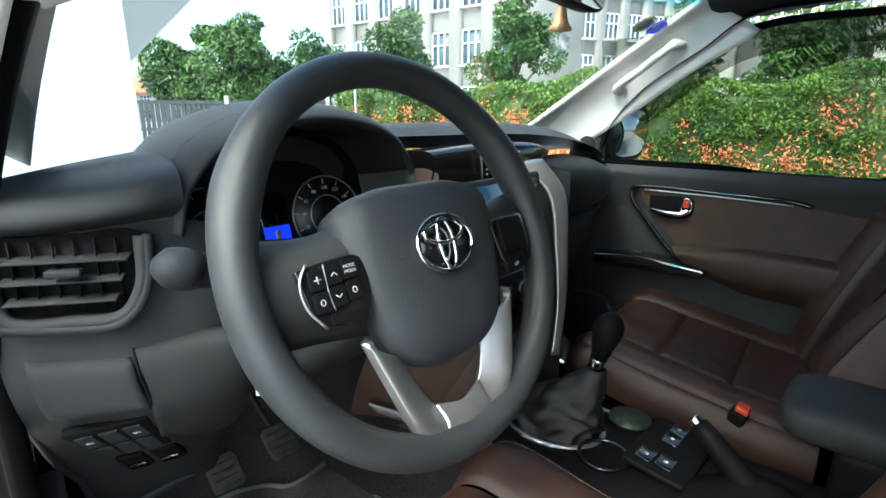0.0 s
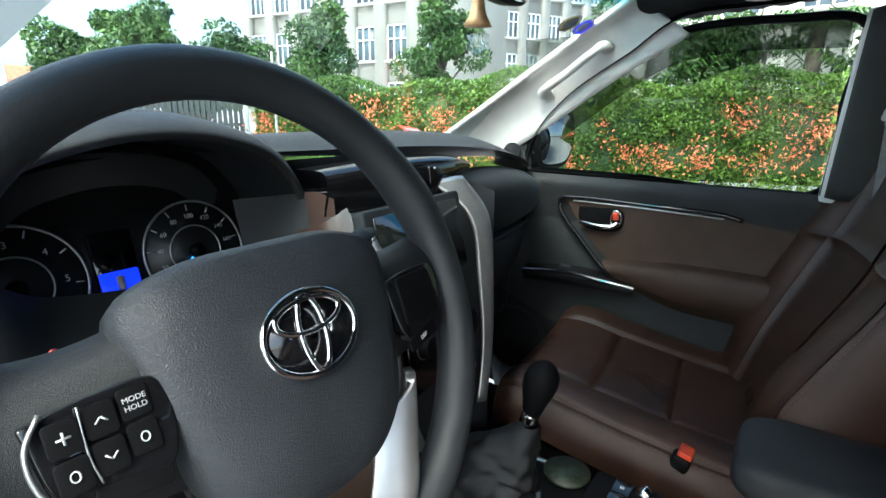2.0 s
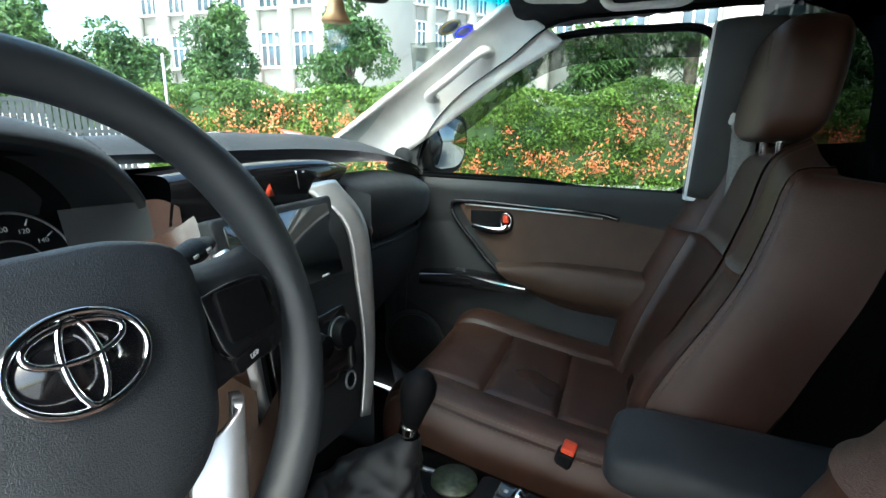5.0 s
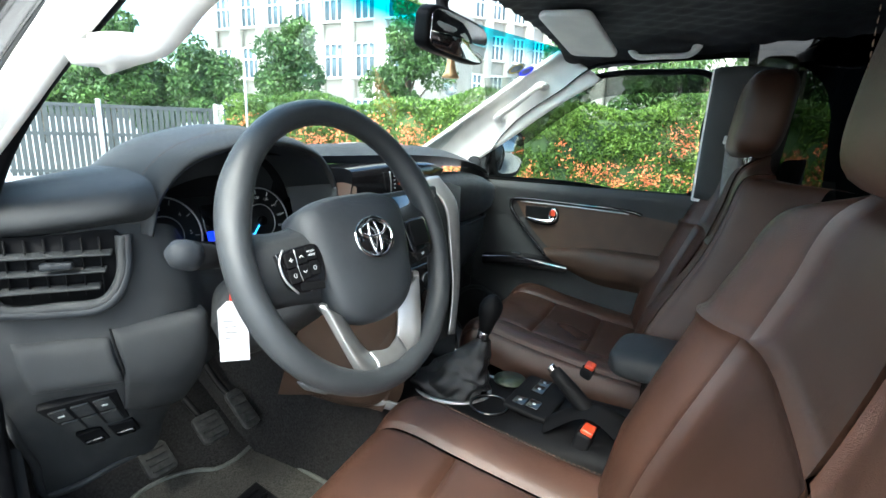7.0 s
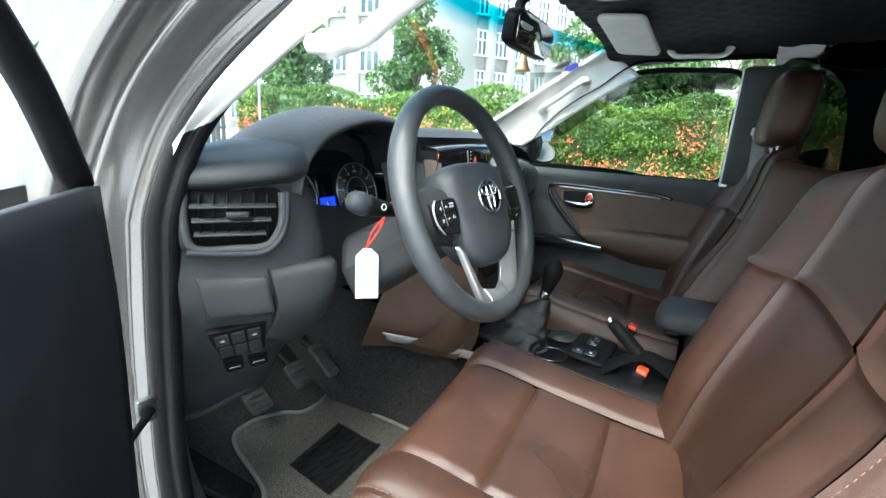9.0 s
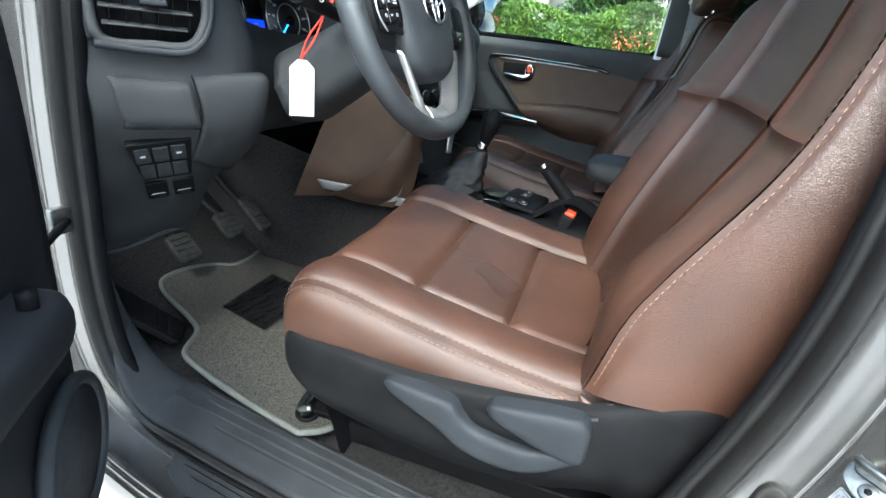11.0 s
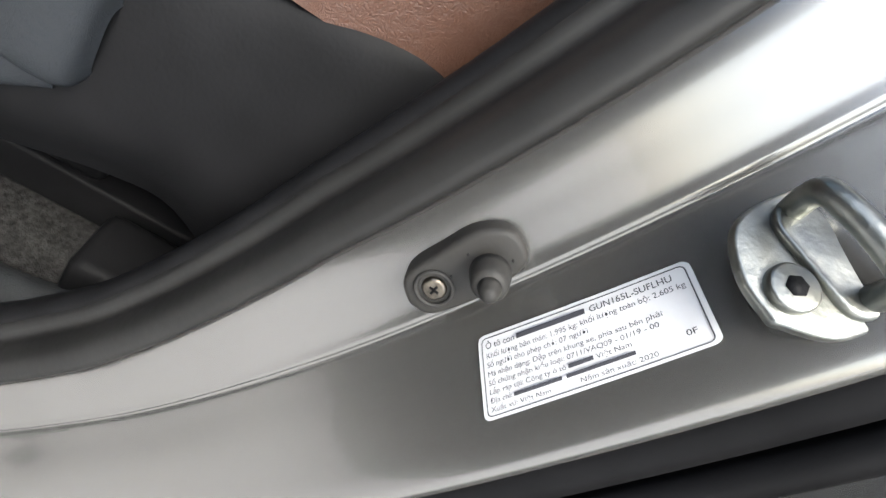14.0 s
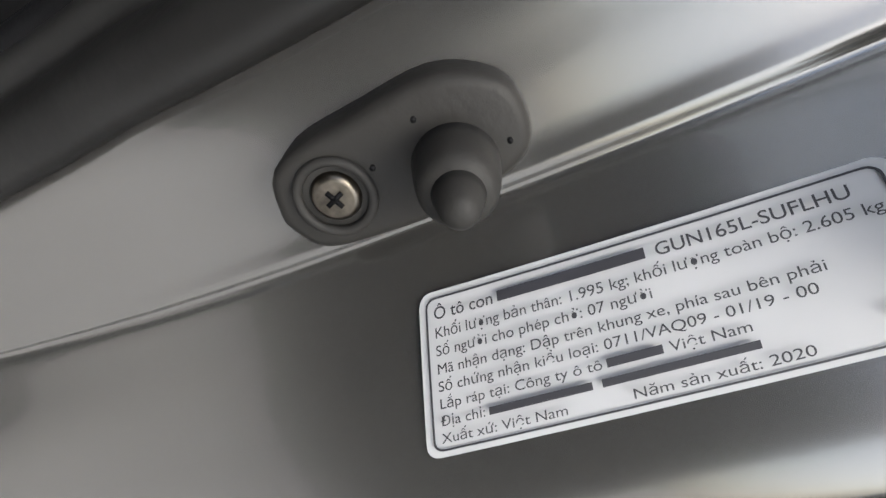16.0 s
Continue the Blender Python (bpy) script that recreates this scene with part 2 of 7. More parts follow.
def cr(pts, n):
    """Points along a smooth curve through pts."""
    p = np.array(pts, float)
    if len(p) == 2:
        return p[0] + (p[1] - p[0]) * np.linspace(0, 1, n)[:, None]
    d = np.r_[0, np.cumsum(np.sqrt(np.linalg.norm(np.diff(p, axis=0), axis=1) + 1e-9))]
    out = np.empty((n, p.shape[1]))
    tan = np.gradient(p, d, axis=0)
    for k, t in enumerate(np.linspace(0, d[-1], n)):
        i = min(max(int(np.searchsorted(d, t, side="right")) - 1, 0), len(p) - 2)
        h = d[i + 1] - d[i]
        u = (t - d[i]) / h
        out[k] = (2 * u**3 - 3 * u**2 + 1) * p[i] + (u**3 - 2 * u**2 + u) * h * tan[i] + (3 * u**2 - 2 * u**3) * p[i + 1] + (u**3 - u**2) * h * tan[i + 1]
    return out


def grid(rows, close_u=False, close_v=False, cap=False):
    """A bmesh of a sheet through rows of points."""
    bm = bmesh.new()
    vs = [[bm.verts.new(tuple(map(float, p))) for p in r] for r in rows]
    a, b = len(vs), len(vs[0])
    for i in range(a if close_u else a - 1):
        for j in range(b if close_v else b - 1):
            q = [vs[i][j], vs[(i + 1) % a][j], vs[(i + 1) % a][(j + 1) % b], vs[i][(j + 1) % b]]
            if len(set(q)) == 4:
                bm.faces.new(q)
    if cap:
        for r in (vs[0], vs[-1]):
            bm.faces.new(r)
    return bm


def loft(sections, nu=24, nv=16, **k):
    """A sheet through a few control sections, smooth both ways."""
    s = [cr(c, nv) for c in sections]
    cols = [cr([x[j] for x in s], nu) for j in range(nv)]
    return grid([[cols[j][i] for j in range(nv)] for i in range(nu)], **k)


def tube(path, r, n=10, steps=None, closed=False, flat=1.0, bm=None):
    p = np.array(path, float) if steps is None else cr(path, steps)
    t = np.gradient(p, axis=0)
    if closed:
        t = np.roll(p, -1, 0) - np.roll(p, 1, 0)
    t /= np.linalg.norm(t, axis=1)[:, None] + 1e-12
    ref = np.array([0, 0, 1.0]) if abs(t[:, 2]).mean() < 0.8 else np.array([1.0, 0, 0])
    rows = []
    for i in range(len(p)):
        a = np.cross(t[i], ref)
        a /= np.linalg.norm(a) + 1e-12
        b = np.cross(t[i], a)
        ri = r[i] if hasattr(r, "__len__") else r
        rows.append([p[i] + ri * (math.cos(w) * a + flat * math.sin(w) * b) for w in np.linspace(0, 2 * math.pi, n, endpoint=False)])
    g = grid(rows, close_u=closed, close_v=True, cap=not closed)
    if bm is None:
        return g
    join(bm, g)
    return bm


def join(bm, other, m=None):
    if m is not None:
        bmesh.ops.transform(other, matrix=m, verts=other.verts)
    me = bpy.data.meshes.new("tmp")
    other.to_mesh(me)
    other.free()
    bm.from_mesh(me)
    bpy.data.meshes.remove(me)
    return bm


def box(sx, sy, sz, at=(0, 0, 0)):
    bm = bmesh.new()
    bmesh.ops.create_cube(bm, size=1)
    bmesh.ops.scale(bm, vec=(sx, sy, sz), verts=bm.verts)
    bmesh.ops.translate(bm, vec=at, verts=bm.verts)
    return bm


def disc(r, depth, n=32, r2=None):
    bm = bmesh.new()
    bmesh.ops.create_cone(bm, cap_ends=True, segments=n, radius1=r, radius2=r if r2 is None else r2, depth=depth)
    return bm


def plate(outline, depth):
    """A plate from a 2D outline, in the local xy plane, its top at z = 0."""
    bm = bmesh.new()
    f = bm.faces.new([bm.verts.new((float(x), float(y), 0)) for x, y in outline])
    e = bmesh.ops.extrude_face_region(bm, geom=[f])
    bmesh.ops.translate(bm, vec=(0, 0, -depth), verts=[v for v in e["geom"] if isinstance(v, bmesh.types.BMVert)])
    return bm


def rounded(w, h, r, n=5):
    out = []
    for cx, cy, a in ((w / 2 - r, h / 2 - r, 0), (-w / 2 + r, h / 2 - r, 90), (-w / 2 + r, -h / 2 + r, 180), (w / 2 - r, -h / 2 + r, 270)):
        out += [(cx + r * math.cos(radians(a + 90 * k / n)), cy + r * math.sin(radians(a + 90 * k / n))) for k in range(n + 1)]
    return out


def ring(r, tube_r, n=48, k=8, sx=1.0, sy=1.0):
    w = np.linspace(0, 2 * math.pi, n, endpoint=False)
    return tube(np.stack([r * sx * np.cos(w), r * sy * np.sin(w), 0 * w], 1), tube_r, k, closed=True)


def basis(origin, x, z):
    """A pose with its local x along x and its local z near z."""
    x = Vector(x).normalized()
    z = Vector(z)
    z = (z - x * z.dot(x)).normalized()
    y = z.cross(x)
    m = Matrix((x, y, z)).transposed().to_4x4()
    m.translation = origin
    return m


def surface(fn, u0, u1, v0, v1, nu, nv, groove=0.004, width=0.008, edges="lrbt"):
    """A panel of a padded surface whose borders sink into their seams."""
    us, vs = np.linspace(u0, u1, nu), np.linspace(v0, v1, nv)
    p = np.array([[fn(u, v) for u in us] for v in vs], float)
    du, dv = np.gradient(p, axis=1), np.gradient(p, axis=0)
    n = np.cross(du, dv)
    n *= math.copysign(1, (u1 - u0) * (v1 - v0)) / (np.linalg.norm(n, axis=2)[..., None] + 1e-12)
    lu = np.concatenate([np.zeros((nv, 1)), np.cumsum(np.linalg.norm(np.diff(p, axis=1), axis=2), axis=1)], 1)
    lv = np.concatenate([np.zeros((1, nu)), np.cumsum(np.linalg.norm(np.diff(p, axis=0), axis=2), axis=0)], 0)
    off = np.zeros((nv, nu))
    for e, d in (("l", lu), ("r", lu[:, -1:] - lu), ("b", lv), ("t", lv[-1:] - lv)):
        if e in edges:
            off = np.maximum(off, np.exp(-(d / width) ** 2))
    return grid(p - groove * off[..., None] * n)


def stitches(path, length=0.006, gap=0.003, r=0.0007, parent=None, up=(0, 0, 0)):
    """A row of thread along a path, as one part."""
    p = np.array(path, float) + np.array(up)
    d = np.r_[0, np.cumsum(np.linalg.norm(np.diff(p, axis=0), axis=1))]
    bm = bmesh.new()
    s = 0.0
    while s + length < d[-1]:
        a, b = (np.array([np.interp(x, d, p[:, c]) for c in range(3)]) for x in (s, s + length))
        tube(np.array([a, (a + b) / 2 + 0, b]), [r * 0.5, r, r * 0.5], 5, bm=bm)
        s += length + gap
    return part("stitching", bm, "stitch", parent, "tan double stitching")


# ---------- outdoors ----------
FLOOR = 0.485
ground = part("ground", grid([[(x, y, -0.05) for x in np.linspace(-300, 300, 13)] for y in np.linspace(-300, 300, 13)]), "asphalt", None)
tagged(ground, "pale grey paved car park surface", "ground", kind="structure")

EYE0 = np.array([-0.86, -0.41, 1.29])


def bearing(deg, dist, z=0.0):
    """A place outdoors by its bearing from the driver's door (0 straight ahead, to the right positive) and its distance."""
    a = radians(deg)
    return np.array([EYE0[0] + dist * math.sin(a), EYE0[1] + dist * math.cos(a), z])


def leaves(bm_rows, count, size, spread, rng, quad=False):
    """Verts and faces of many small folded leaves; spread gives each leaf's place and its outward way."""
    verts, faces = bm_rows
    for _ in range(count):
        p, out = spread()
        a = np.array([rng.gauss(0, 1) for _ in range(3)]) + 0.9 * np.array(out) + np.array([0, 0, -0.5])
        a /= np.linalg.norm(a)
        b = np.cross(a, [rng.gauss(0, 1) for _ in range(3)])
        b /= np.linalg.norm(b)
        c = np.cross(a, b)
        s = size * rng.uniform(0.6, 1.35)
        k = len(verts)
        verts += [tuple(p - a * s), tuple(p + b * s * 0.42 + c * s * 0.12), tuple(p + a * s), tuple(p - b * s * 0.42 + c * s * 0.12)]
        faces += [(k, k + 1, k + 2), (k, k + 2, k + 3)]


def mesh_object(name, rows, material, parent=None):
    me = bpy.data.meshes.new(name)
    me.from_pydata(rows[0], [], rows[1])
    me.materials.append(M[material])
    ob = new(name, me)
    if parent is not None:
        ob.parent = parent
    return ob


def hedge():
    rng = random.Random(4)
    a, b = bearing(35.4, 10.3), bearing(106, 9.9)
    b = a + (b - a) * 1.35
    way = (b - a) / np.linalg.norm(b - a)
    length = np.linalg.norm(b - a)
    out = np.array([way[1], -way[0], 0])
    out = out if out @ (EYE0 - a) > 0 else -out
    out[2] = 0

    def height(s):
        return 1.58 + 0.12 * min(1.0, s / 2.5) + 0.10 * math.sin(s * 1.7) + 0.07 * math.sin(s * 4.1 + 1)

    def face(flat=False):
        s = rng.uniform(0, length)
        z = 0.24 + (height(s) - 0.24) * rng.random() ** 0.85
        depth = 0.16 * noise.noise((s * 1.6, z * 2.2, 0)) + 0.10 * noise.noise((s * 5, z * 5, 3)) + rng.uniform(-0.12, 0.05)
        if rng.random() < 0.16:
            z = height(s) + 0.06 * rng.random()
            depth -= rng.uniform(0, 0.8)
        return a + way * s + out * depth + np.array([0, 0, z]), out

    rows = ([], [])
    leaves(rows, 95000, 0.034, face, rng)
    ob = tagged(mesh_object("hedge", rows, "leaf"), "dense green trumpet-vine hedge above a low wall", "hedge", kind="stuff")
    # darker green sheet behind the leaves stands in for the hedge's shaded inside
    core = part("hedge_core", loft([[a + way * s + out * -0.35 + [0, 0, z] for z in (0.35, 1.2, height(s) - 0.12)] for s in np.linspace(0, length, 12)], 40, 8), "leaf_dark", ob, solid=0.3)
    rows = ([], [])
    centres = []
    for _ in range(260):
        s = rng.uniform(0, length)
        z = rng.uniform(0.55, 1.45) if rng.random() < 0.6 else rng.uniform(0.5, 1.1)
        centres.append(a + way * s + out * 0.10 + np.array([0, 0, z]))
    for c in centres:
        n = rng.randint(18, 60)
        w = rng.uniform(0.05, 0.13)
        leaves(rows, n, 0.026, lambda: (c + np.array([rng.gauss(0, w), rng.gauss(0, w), rng.gauss(0, w)]), out), rng)
    tagged(mesh_object("blossom", rows, "flower", ob), "orange-pink trumpet blossoms")
    wall = part("planter_wall", box(length + 4, 0.25, 0.34), "concrete", None, m=basis(tuple((a + b) / 2 + out * 0.05 + [0, 0, 0.12]), way, (0, 0, 1)), bevel=0.02)
    tagged(wall, "low grey concrete planter wall under the hedge", "wall", kind="structure")


def tree(base, height, crown_r, name_label, seed, count=9000, leaf=0.15, low=0.35):
    rng = random.Random(seed)
    t = thing("tree", name_label, "tree")
    base = np.array(base, float)
    bm = bmesh.new()
    top = base + [0, 0, height * 0.8]
    tube([base, base + [0.1, 0, height * 0.4], top], np.linspace(0.16, 0.04, 10) * height / 6, 8, 10, bm=bm)
    blobs = []
    for k in range(9):
        a = k * 2.4 + rng.random()
        zz = height * rng.uniform(low + 0.1, 0.85)
        r = crown_r * rng.uniform(0.45, 0.95) * (1.15 - 0.7 * (zz / height))
        end = base + [math.cos(a) * r, math.sin(a) * r, zz]
        tube([base + [0, 0, zz * 0.55], (base + end) / 2 + [0, 0, zz * 0.3], end], np.linspace(0.06, 0.015, 8) * height / 6, 6, 8, bm=bm)
        blobs.append((end, crown_r * rng.uniform(0.35, 0.6)))
    for k in range(14):
        z = height * rng.uniform(low, 1.0)
        w = crown_r * (1.05 - 0.75 * abs(z / height - 0.6) / 0.5)
        a = rng.uniform(0, 6.28)
        blobs.append((base + [math.cos(a) * w * rng.random(), math.sin(a) * w * rng.random(), z], crown_r * rng.uniform(0.25, 0.5)))
    part("trunk", bm, "bark", t)
    rows = ([], [])

    def spread():
        c, r = blobs[rng.randrange(len(blobs))]
        d = np.array([rng.gauss(0, 1) for _ in range(3)])
        d /= np.linalg.norm(d)
        return c + d * r * rng.uniform(0.65, 1.05) * np.array([1, 1, 0.8]), d

    leaves(rows, count, leaf, spread, rng)
    mesh_object("crown", rows, "leaf_dark", t)


def palm(base, height, seed):
    rng = random.Random(seed)
    t = thing("palm_tree", "palm tree with drooping green fronds behind the hedge", "palm")
    base = np.array(base, float)
    part("trunk", tube([base, base + [0, 0, height]], 0.16, 8, 6), "bark", t)
    rows = ([], [])
    for k in range(16):
        a = k * 2.4
        for s in np.linspace(0.1, 1, 16):
            p = base + [math.cos(a) * 1.9 * s, math.sin(a) * 1.9 * s, height + 0.9 * s - 1.5 * s * s + 0.2 * rng.random()]
            side = np.array([-math.sin(a), math.cos(a), -0.8])
            for sg in (-1, 1):
                q = p + side * [sg, sg, 1] * 0.42 * (1.1 - s * 0.6)
                w = np.array([math.cos(a), math.sin(a), 0]) * 0.035
                i = len(rows[0])
                rows[0].extend([tuple(p - w), tuple(p + w), tuple(q)])
                rows[1].append((i, i + 1, i + 2))
    mesh_object("crown", rows, "leaf_dark", t)


def building(label, a, b, height, depth, storeys, bays, wall, z0=0.0, roof=False, win=(0.62, 0.6)):
    """A facade from a to b with windows, columns and storey bands."""
    t = thing("building", label, "building")
    a, b = np.array(a, float), np.array(b, float)
    way = (b - a) / np.linalg.norm(b - a)
    w = np.linalg.norm(b - a)
    out = np.array([way[1], -way[0], 0])
    out = out if out @ (EYE0 - a) > 0 else -out
    base = basis(tuple(a + [0, 0, z0]), way, (0, 0, 1))
    flip = 1 if (base.to_3x3() @ Vector((0, 1, 0))).dot(Vector(out)) > 0 else -1
    part("wall", box(w, depth, height, (w / 2, -flip * depth / 2, height / 2)), wall, t, m=base)
    bw, sh = w / bays, height / storeys
    pane = frame_me = None
    for i in range(bays):
        part("column", box(0.35 * bw, 0.5, height, (i * bw, flip * 0.2, height / 2)), "facade", t, m=base)
        for j in range(storeys):
            at = base @ pose((i + 0.5) * bw, flip * 0.04, (j + 0.5) * sh)
            if pane is None:
                pane = part("window", box(bw * win[0], 0.16, sh * win[1]), "pane", t, m=at)
                bars = bmesh.new()
                for x in (-0.5, -0.17, 0.17, 0.5):
                    join(bars, box(0.10, 0.1, sh * win[1], (x * bw * win[0], 0, 0)))
                for z in (-0.5, 0.12, 0.5):
                    join(bars, box(bw * win[0], 0.1, 0.10, (0, 0, z * sh * win[1])))
                frame_me = part("window_frame", bars, "frame_white", pane, m=pose(0, flip * 0.12, 0), smooth=False)
                join_sill = part("sill", box(bw * win[0] * 1.15, 0.5, 0.14, (0, flip * 0.2, -sh * win[1] / 2 - 0.1)), "facade", pane)
            else:
                p2 = new("window", pane.data)
                p2.matrix_basis, p2.parent = at, t
                for src in (frame_me, join_sill):
                    f2 = new(src.name.split(".")[0], src.data)
                    f2.matrix_basis, f2.parent = src.matrix_basis, p2
    if roof:
        part("roof", loft([[(-0.6, flip * 0.8, height), (w / 2, flip * 0.8, height), (w + 0.6, flip * 0.8, height)], [(0.5, -flip * depth / 2, height + 2.2), (w / 2, -flip * depth / 2, height + 2.2), (w - 0.5, -flip * depth / 2, height + 2.2)]], 8, 8), "rooftile", t, m=base, solid=0.2)
    return t


hedge()
tree(bearing(25.5, 26), 5.0, 2.1, "bushy green tree behind the dark fence", 11, leaf=0.13)
tree(bearing(29.8, 27), 3.7, 1.6, "green tree in the row behind the fence", 19, leaf=0.12, count=6000, low=0.2)
tree(bearing(34, 25), 4.3, 1.6, "rounded green tree behind the hedge", 12, leaf=0.12, count=7000)
tree(bearing(20.5, 29), 4.6, 1.9, "spreading green tree behind the fence", 16, leaf=0.13)
tree(bearing(41.5, 19), 4.7, 1.25, "rounded leafy tree in front of a cream building", 13, leaf=0.09, count=9000)
tree(bearing(54, 17), 5.2, 1.35, "dense upright leafy tree above the hedge", 14, leaf=0.085, count=10000, low=0.25)
tree(bearing(72, 16), 4.2, 1.2, "leafy tree above the hedge", 15, count=5000, leaf=0.09)
tree(bearing(99, 15), 3.6, 1.3, "leafy tree beside the palm", 17, count=5000, leaf=0.09)
palm(bearing(88, 15), 3.2, 3)
palm(bearing(91.5, 16), 3.3, 5)
palm(bearing(84, 15.5), 2.7, 8)
tree(bearing(80, 15.5), 3.7, 1.3, "leafy tree leaning over the hedge", 21, count=6000, leaf=0.09)
tree(bearing(93.5, 17.5), 3.2, 1.5, "low leafy tree behind the palms", 22, count=6000, leaf=0.09, low=0.25)
tree(bearing(106, 15), 3.6, 1.4, "leafy tree past the palms", 23, count=5000, leaf=0.09)
building("pale cream apartment block with columns and tall windows", bearing(35.0, 48), bearing(55, 36), 34, 12, 9, 7, "facade")
building("grey and cream apartment tower with rows of windows", bearing(55, 42), bearing(72, 52), 44, 14, 14, 8, "facade_grey")
building("low white house with an orange tiled roof", bearing(14.0, 86), bearing(20.2, 90), 4.0, 8, 2, 5, "facade", roof=True)
building("pale concrete building front behind the palms", bearing(74, 34), bearing(112, 30), 9, 8, 2, 6, "facade_grey", win=(0.5, 0.35))


def slat_fence():
    t = thing("fence", "dark slatted metal fence with a steel end post", "fence")
    a, b = bearing(8, 12.5), bearing(34.6, 11.0)
    way = (b - a) / np.linalg.norm(b - a)
    n = 60
    first = None
    for i in range(n + 1):
        p = a + (b - a) * i / n
        m = basis((p[0], p[1], 0.84), way, (0, 0, 1))
        if first is None:
            first = part("slat", box(0.070, 0.02, 1.26), "fence", t, m=m, smooth=False)
        else:
            s = new("slat", first.data)
            s.matrix_basis, s.parent = m, t
    for z in (0.30, 0.95, 1.45):
        part("rail", box(np.linalg.norm(b - a), 0.05, 0.06), "fence", t, m=basis((*((a + b) / 2)[:2], z), way, (0, 0, 1)), smooth=False)
    for k in (0, 0.33, 0.66, 1):
        p = a + (b - a) * k
        part("post", box(0.08, 0.08, 1.62), "steel", t, m=basis((p[0], p[1], 0.76), way, (0, 0, 1)), bevel=0.01)


slat_fence()
pole = part("lamp_post", tube([tuple(bearing(37.5, 9.6, -0.05)), tuple(bearing(37.5, 9.6, 2.15))], 0.022, 10, 4), "steel", None)
tagged(pole, "slim pale steel post in front of the hedge", "pole")


# a white wall and its grey awning, ahead of the bonnet
ww = thing("white_wall", "tall white rendered wall end catching the light", "wall", kind="structure")
part("wall", box(3.2, 0.25, 6.0, (-1.6, 0, 3.0)), mat("white_render", (0.86, 0.86, 0.86), 0.8, vary=0.03, scale=1.5), ww, m=pose(0.675, 4.50, -0.05, 0, 0, 8), bevel=0.01)
aw = part("awning", plate([(0, 0), (1.6, 1.55), (0, 1.55)], 0.02), "facade_grey", None, m=basis((0.685, 4.38, 1.64), (1, 0.1, 0), (0.1, -1, 0)), smooth=False)
tagged(aw, "grey triangular awning panel beside the white wall", "awning")


# ---------- the car's shell ----------
# the door opening, seen from the side: y forward, z up
OPENING = [(-0.30, 1.47), (0.0, 1.45), (0.10, 1.375), (0.21, 1.29), (0.305, 1.19), (0.345, 1.0), (0.36, 0.80), (0.36, 0.65), (0.33, 0.545), (0.25, 0.487), (0.10, 0.468),
           (-0.10, 0.464), (-0.28, 0.469), (-0.37, 0.502), (-0.44, 0.60), (-0.49, 0.715), (-0.515, 0.80), (-0.535, 0.90), (-0.545, 1.02), (-0.535, 1.25), (-0.50, 1.40), (-0.42, 1.46), (-0.30, 1.47)]
NP = 150
OP = cr(OPENING, NP)
OT = np.gradient(OP, axis=0)
OT[0] = OT[-1] = OP[1] - OP[-2]
OT /= np.linalg.norm(OT, axis=1)[:, None]
ON = np.stack([-OT[:, 1], OT[:, 0]], 1)
ON *= np.sign((ON * (OP - OP.mean(0))).sum(1))[:, None]

# the front edge of the opening reaches further towards the hinges
push = [0.045 * min(1, max(0, (y + 0.08) / 0.30)) * min(1, max(0, (z - 0.44) / 0.10)) for y, z in OP]
OP = OP + ON * np.array(push)[:, None]


def lean(z):
    """How far the side of the body leans in above the belt."""
    return max(0.0, z - 1.1) * 0.22


# the flange behind the seat stands further in, so that the seal leaves a wide painted shoulder
FLANGE = [0.0125 * min(1.0, max(0.0, (i - 98) / 8)) * min(1.0, max(0.0, (138 - i) / 12)) for i in range(NP)]


def jamb(i, s, x):
    """A point of the jamb beside the opening, s outward from its edge."""
    s -= FLANGE[i] * min(1.0, max(0.0, (0.0315 - s) / 0.0195))
    y, z = OP[i] + ON[i] * s
    return (x + lean(z), y, z)


JAMB = [(0.006, -0.672), (0.0085, -0.688), (0.012, -0.6955), (0.021, -0.7015), (0.0280, -0.7062), (0.0300, -0.7082), (0.0310, -0.7078), (0.0320, -0.7098), (0.036, -0.716), (0.044, -0.729), (0.052, -0.740), (0.058, -0.747), (0.062, -0.750), (0.065, -0.750)]


def sweep(profile, nv=14, ids=range(NP)):
    pr = cr(profile, nv)
    return grid([[jamb(i, s, x) for s, x in pr] for i in ids])


body = thing("car_body", "silver-grey painted car body with an open driver's doorway", "car")
part("door_jamb", sweep(JAMB, 60), "paint", body, "silver-grey painted door jamb")
SILL = [k for k in range(NP) if OP[k][1] < 0.60 and OP[k][0] > -0.37]
for arc in (range(0, SILL[0]), range(SILL[-1] + 1, NP)):
    part("outer_skin", sweep([(0.065, -0.750), (0.068, -0.746), (0.069, -0.738), (0.075, -0.735), (0.085, -0.745), (0.092, -0.775), (0.10, -0.79), (0.13, -0.80), (0.20, -0.805)], 24, arc), "paint", body)
part("door_seal", sweep([(0.010, -0.668), (0.0125, -0.690), (0.008, -0.697), (0.0, -0.693), (-0.003, -0.684), (-0.004, -0.676), (-0.009, -0.674), (-0.012, -0.664), (-0.010, -0.655), (-0.002, -0.650), (0.008, -0.655)], 40), "seal", body, "black rubber door seal")
part("seal_lip", sweep([(-0.008, -0.672), (-0.013, -0.670), (-0.015, -0.662), (-0.012, -0.653), (-0.004, -0.648)], 8), "black", body)
part("rear_door_seal", tube([jamb(i, 0.0745, -0.744) for i in range(96, 130)], 0.0085, 10), "rubber", body, "black rubber rear door seal")
part("rear_seal_lip", tube([jamb(i, 0.088, -0.752) for i in range(96, 130)], 0.006, 8), "black", body)
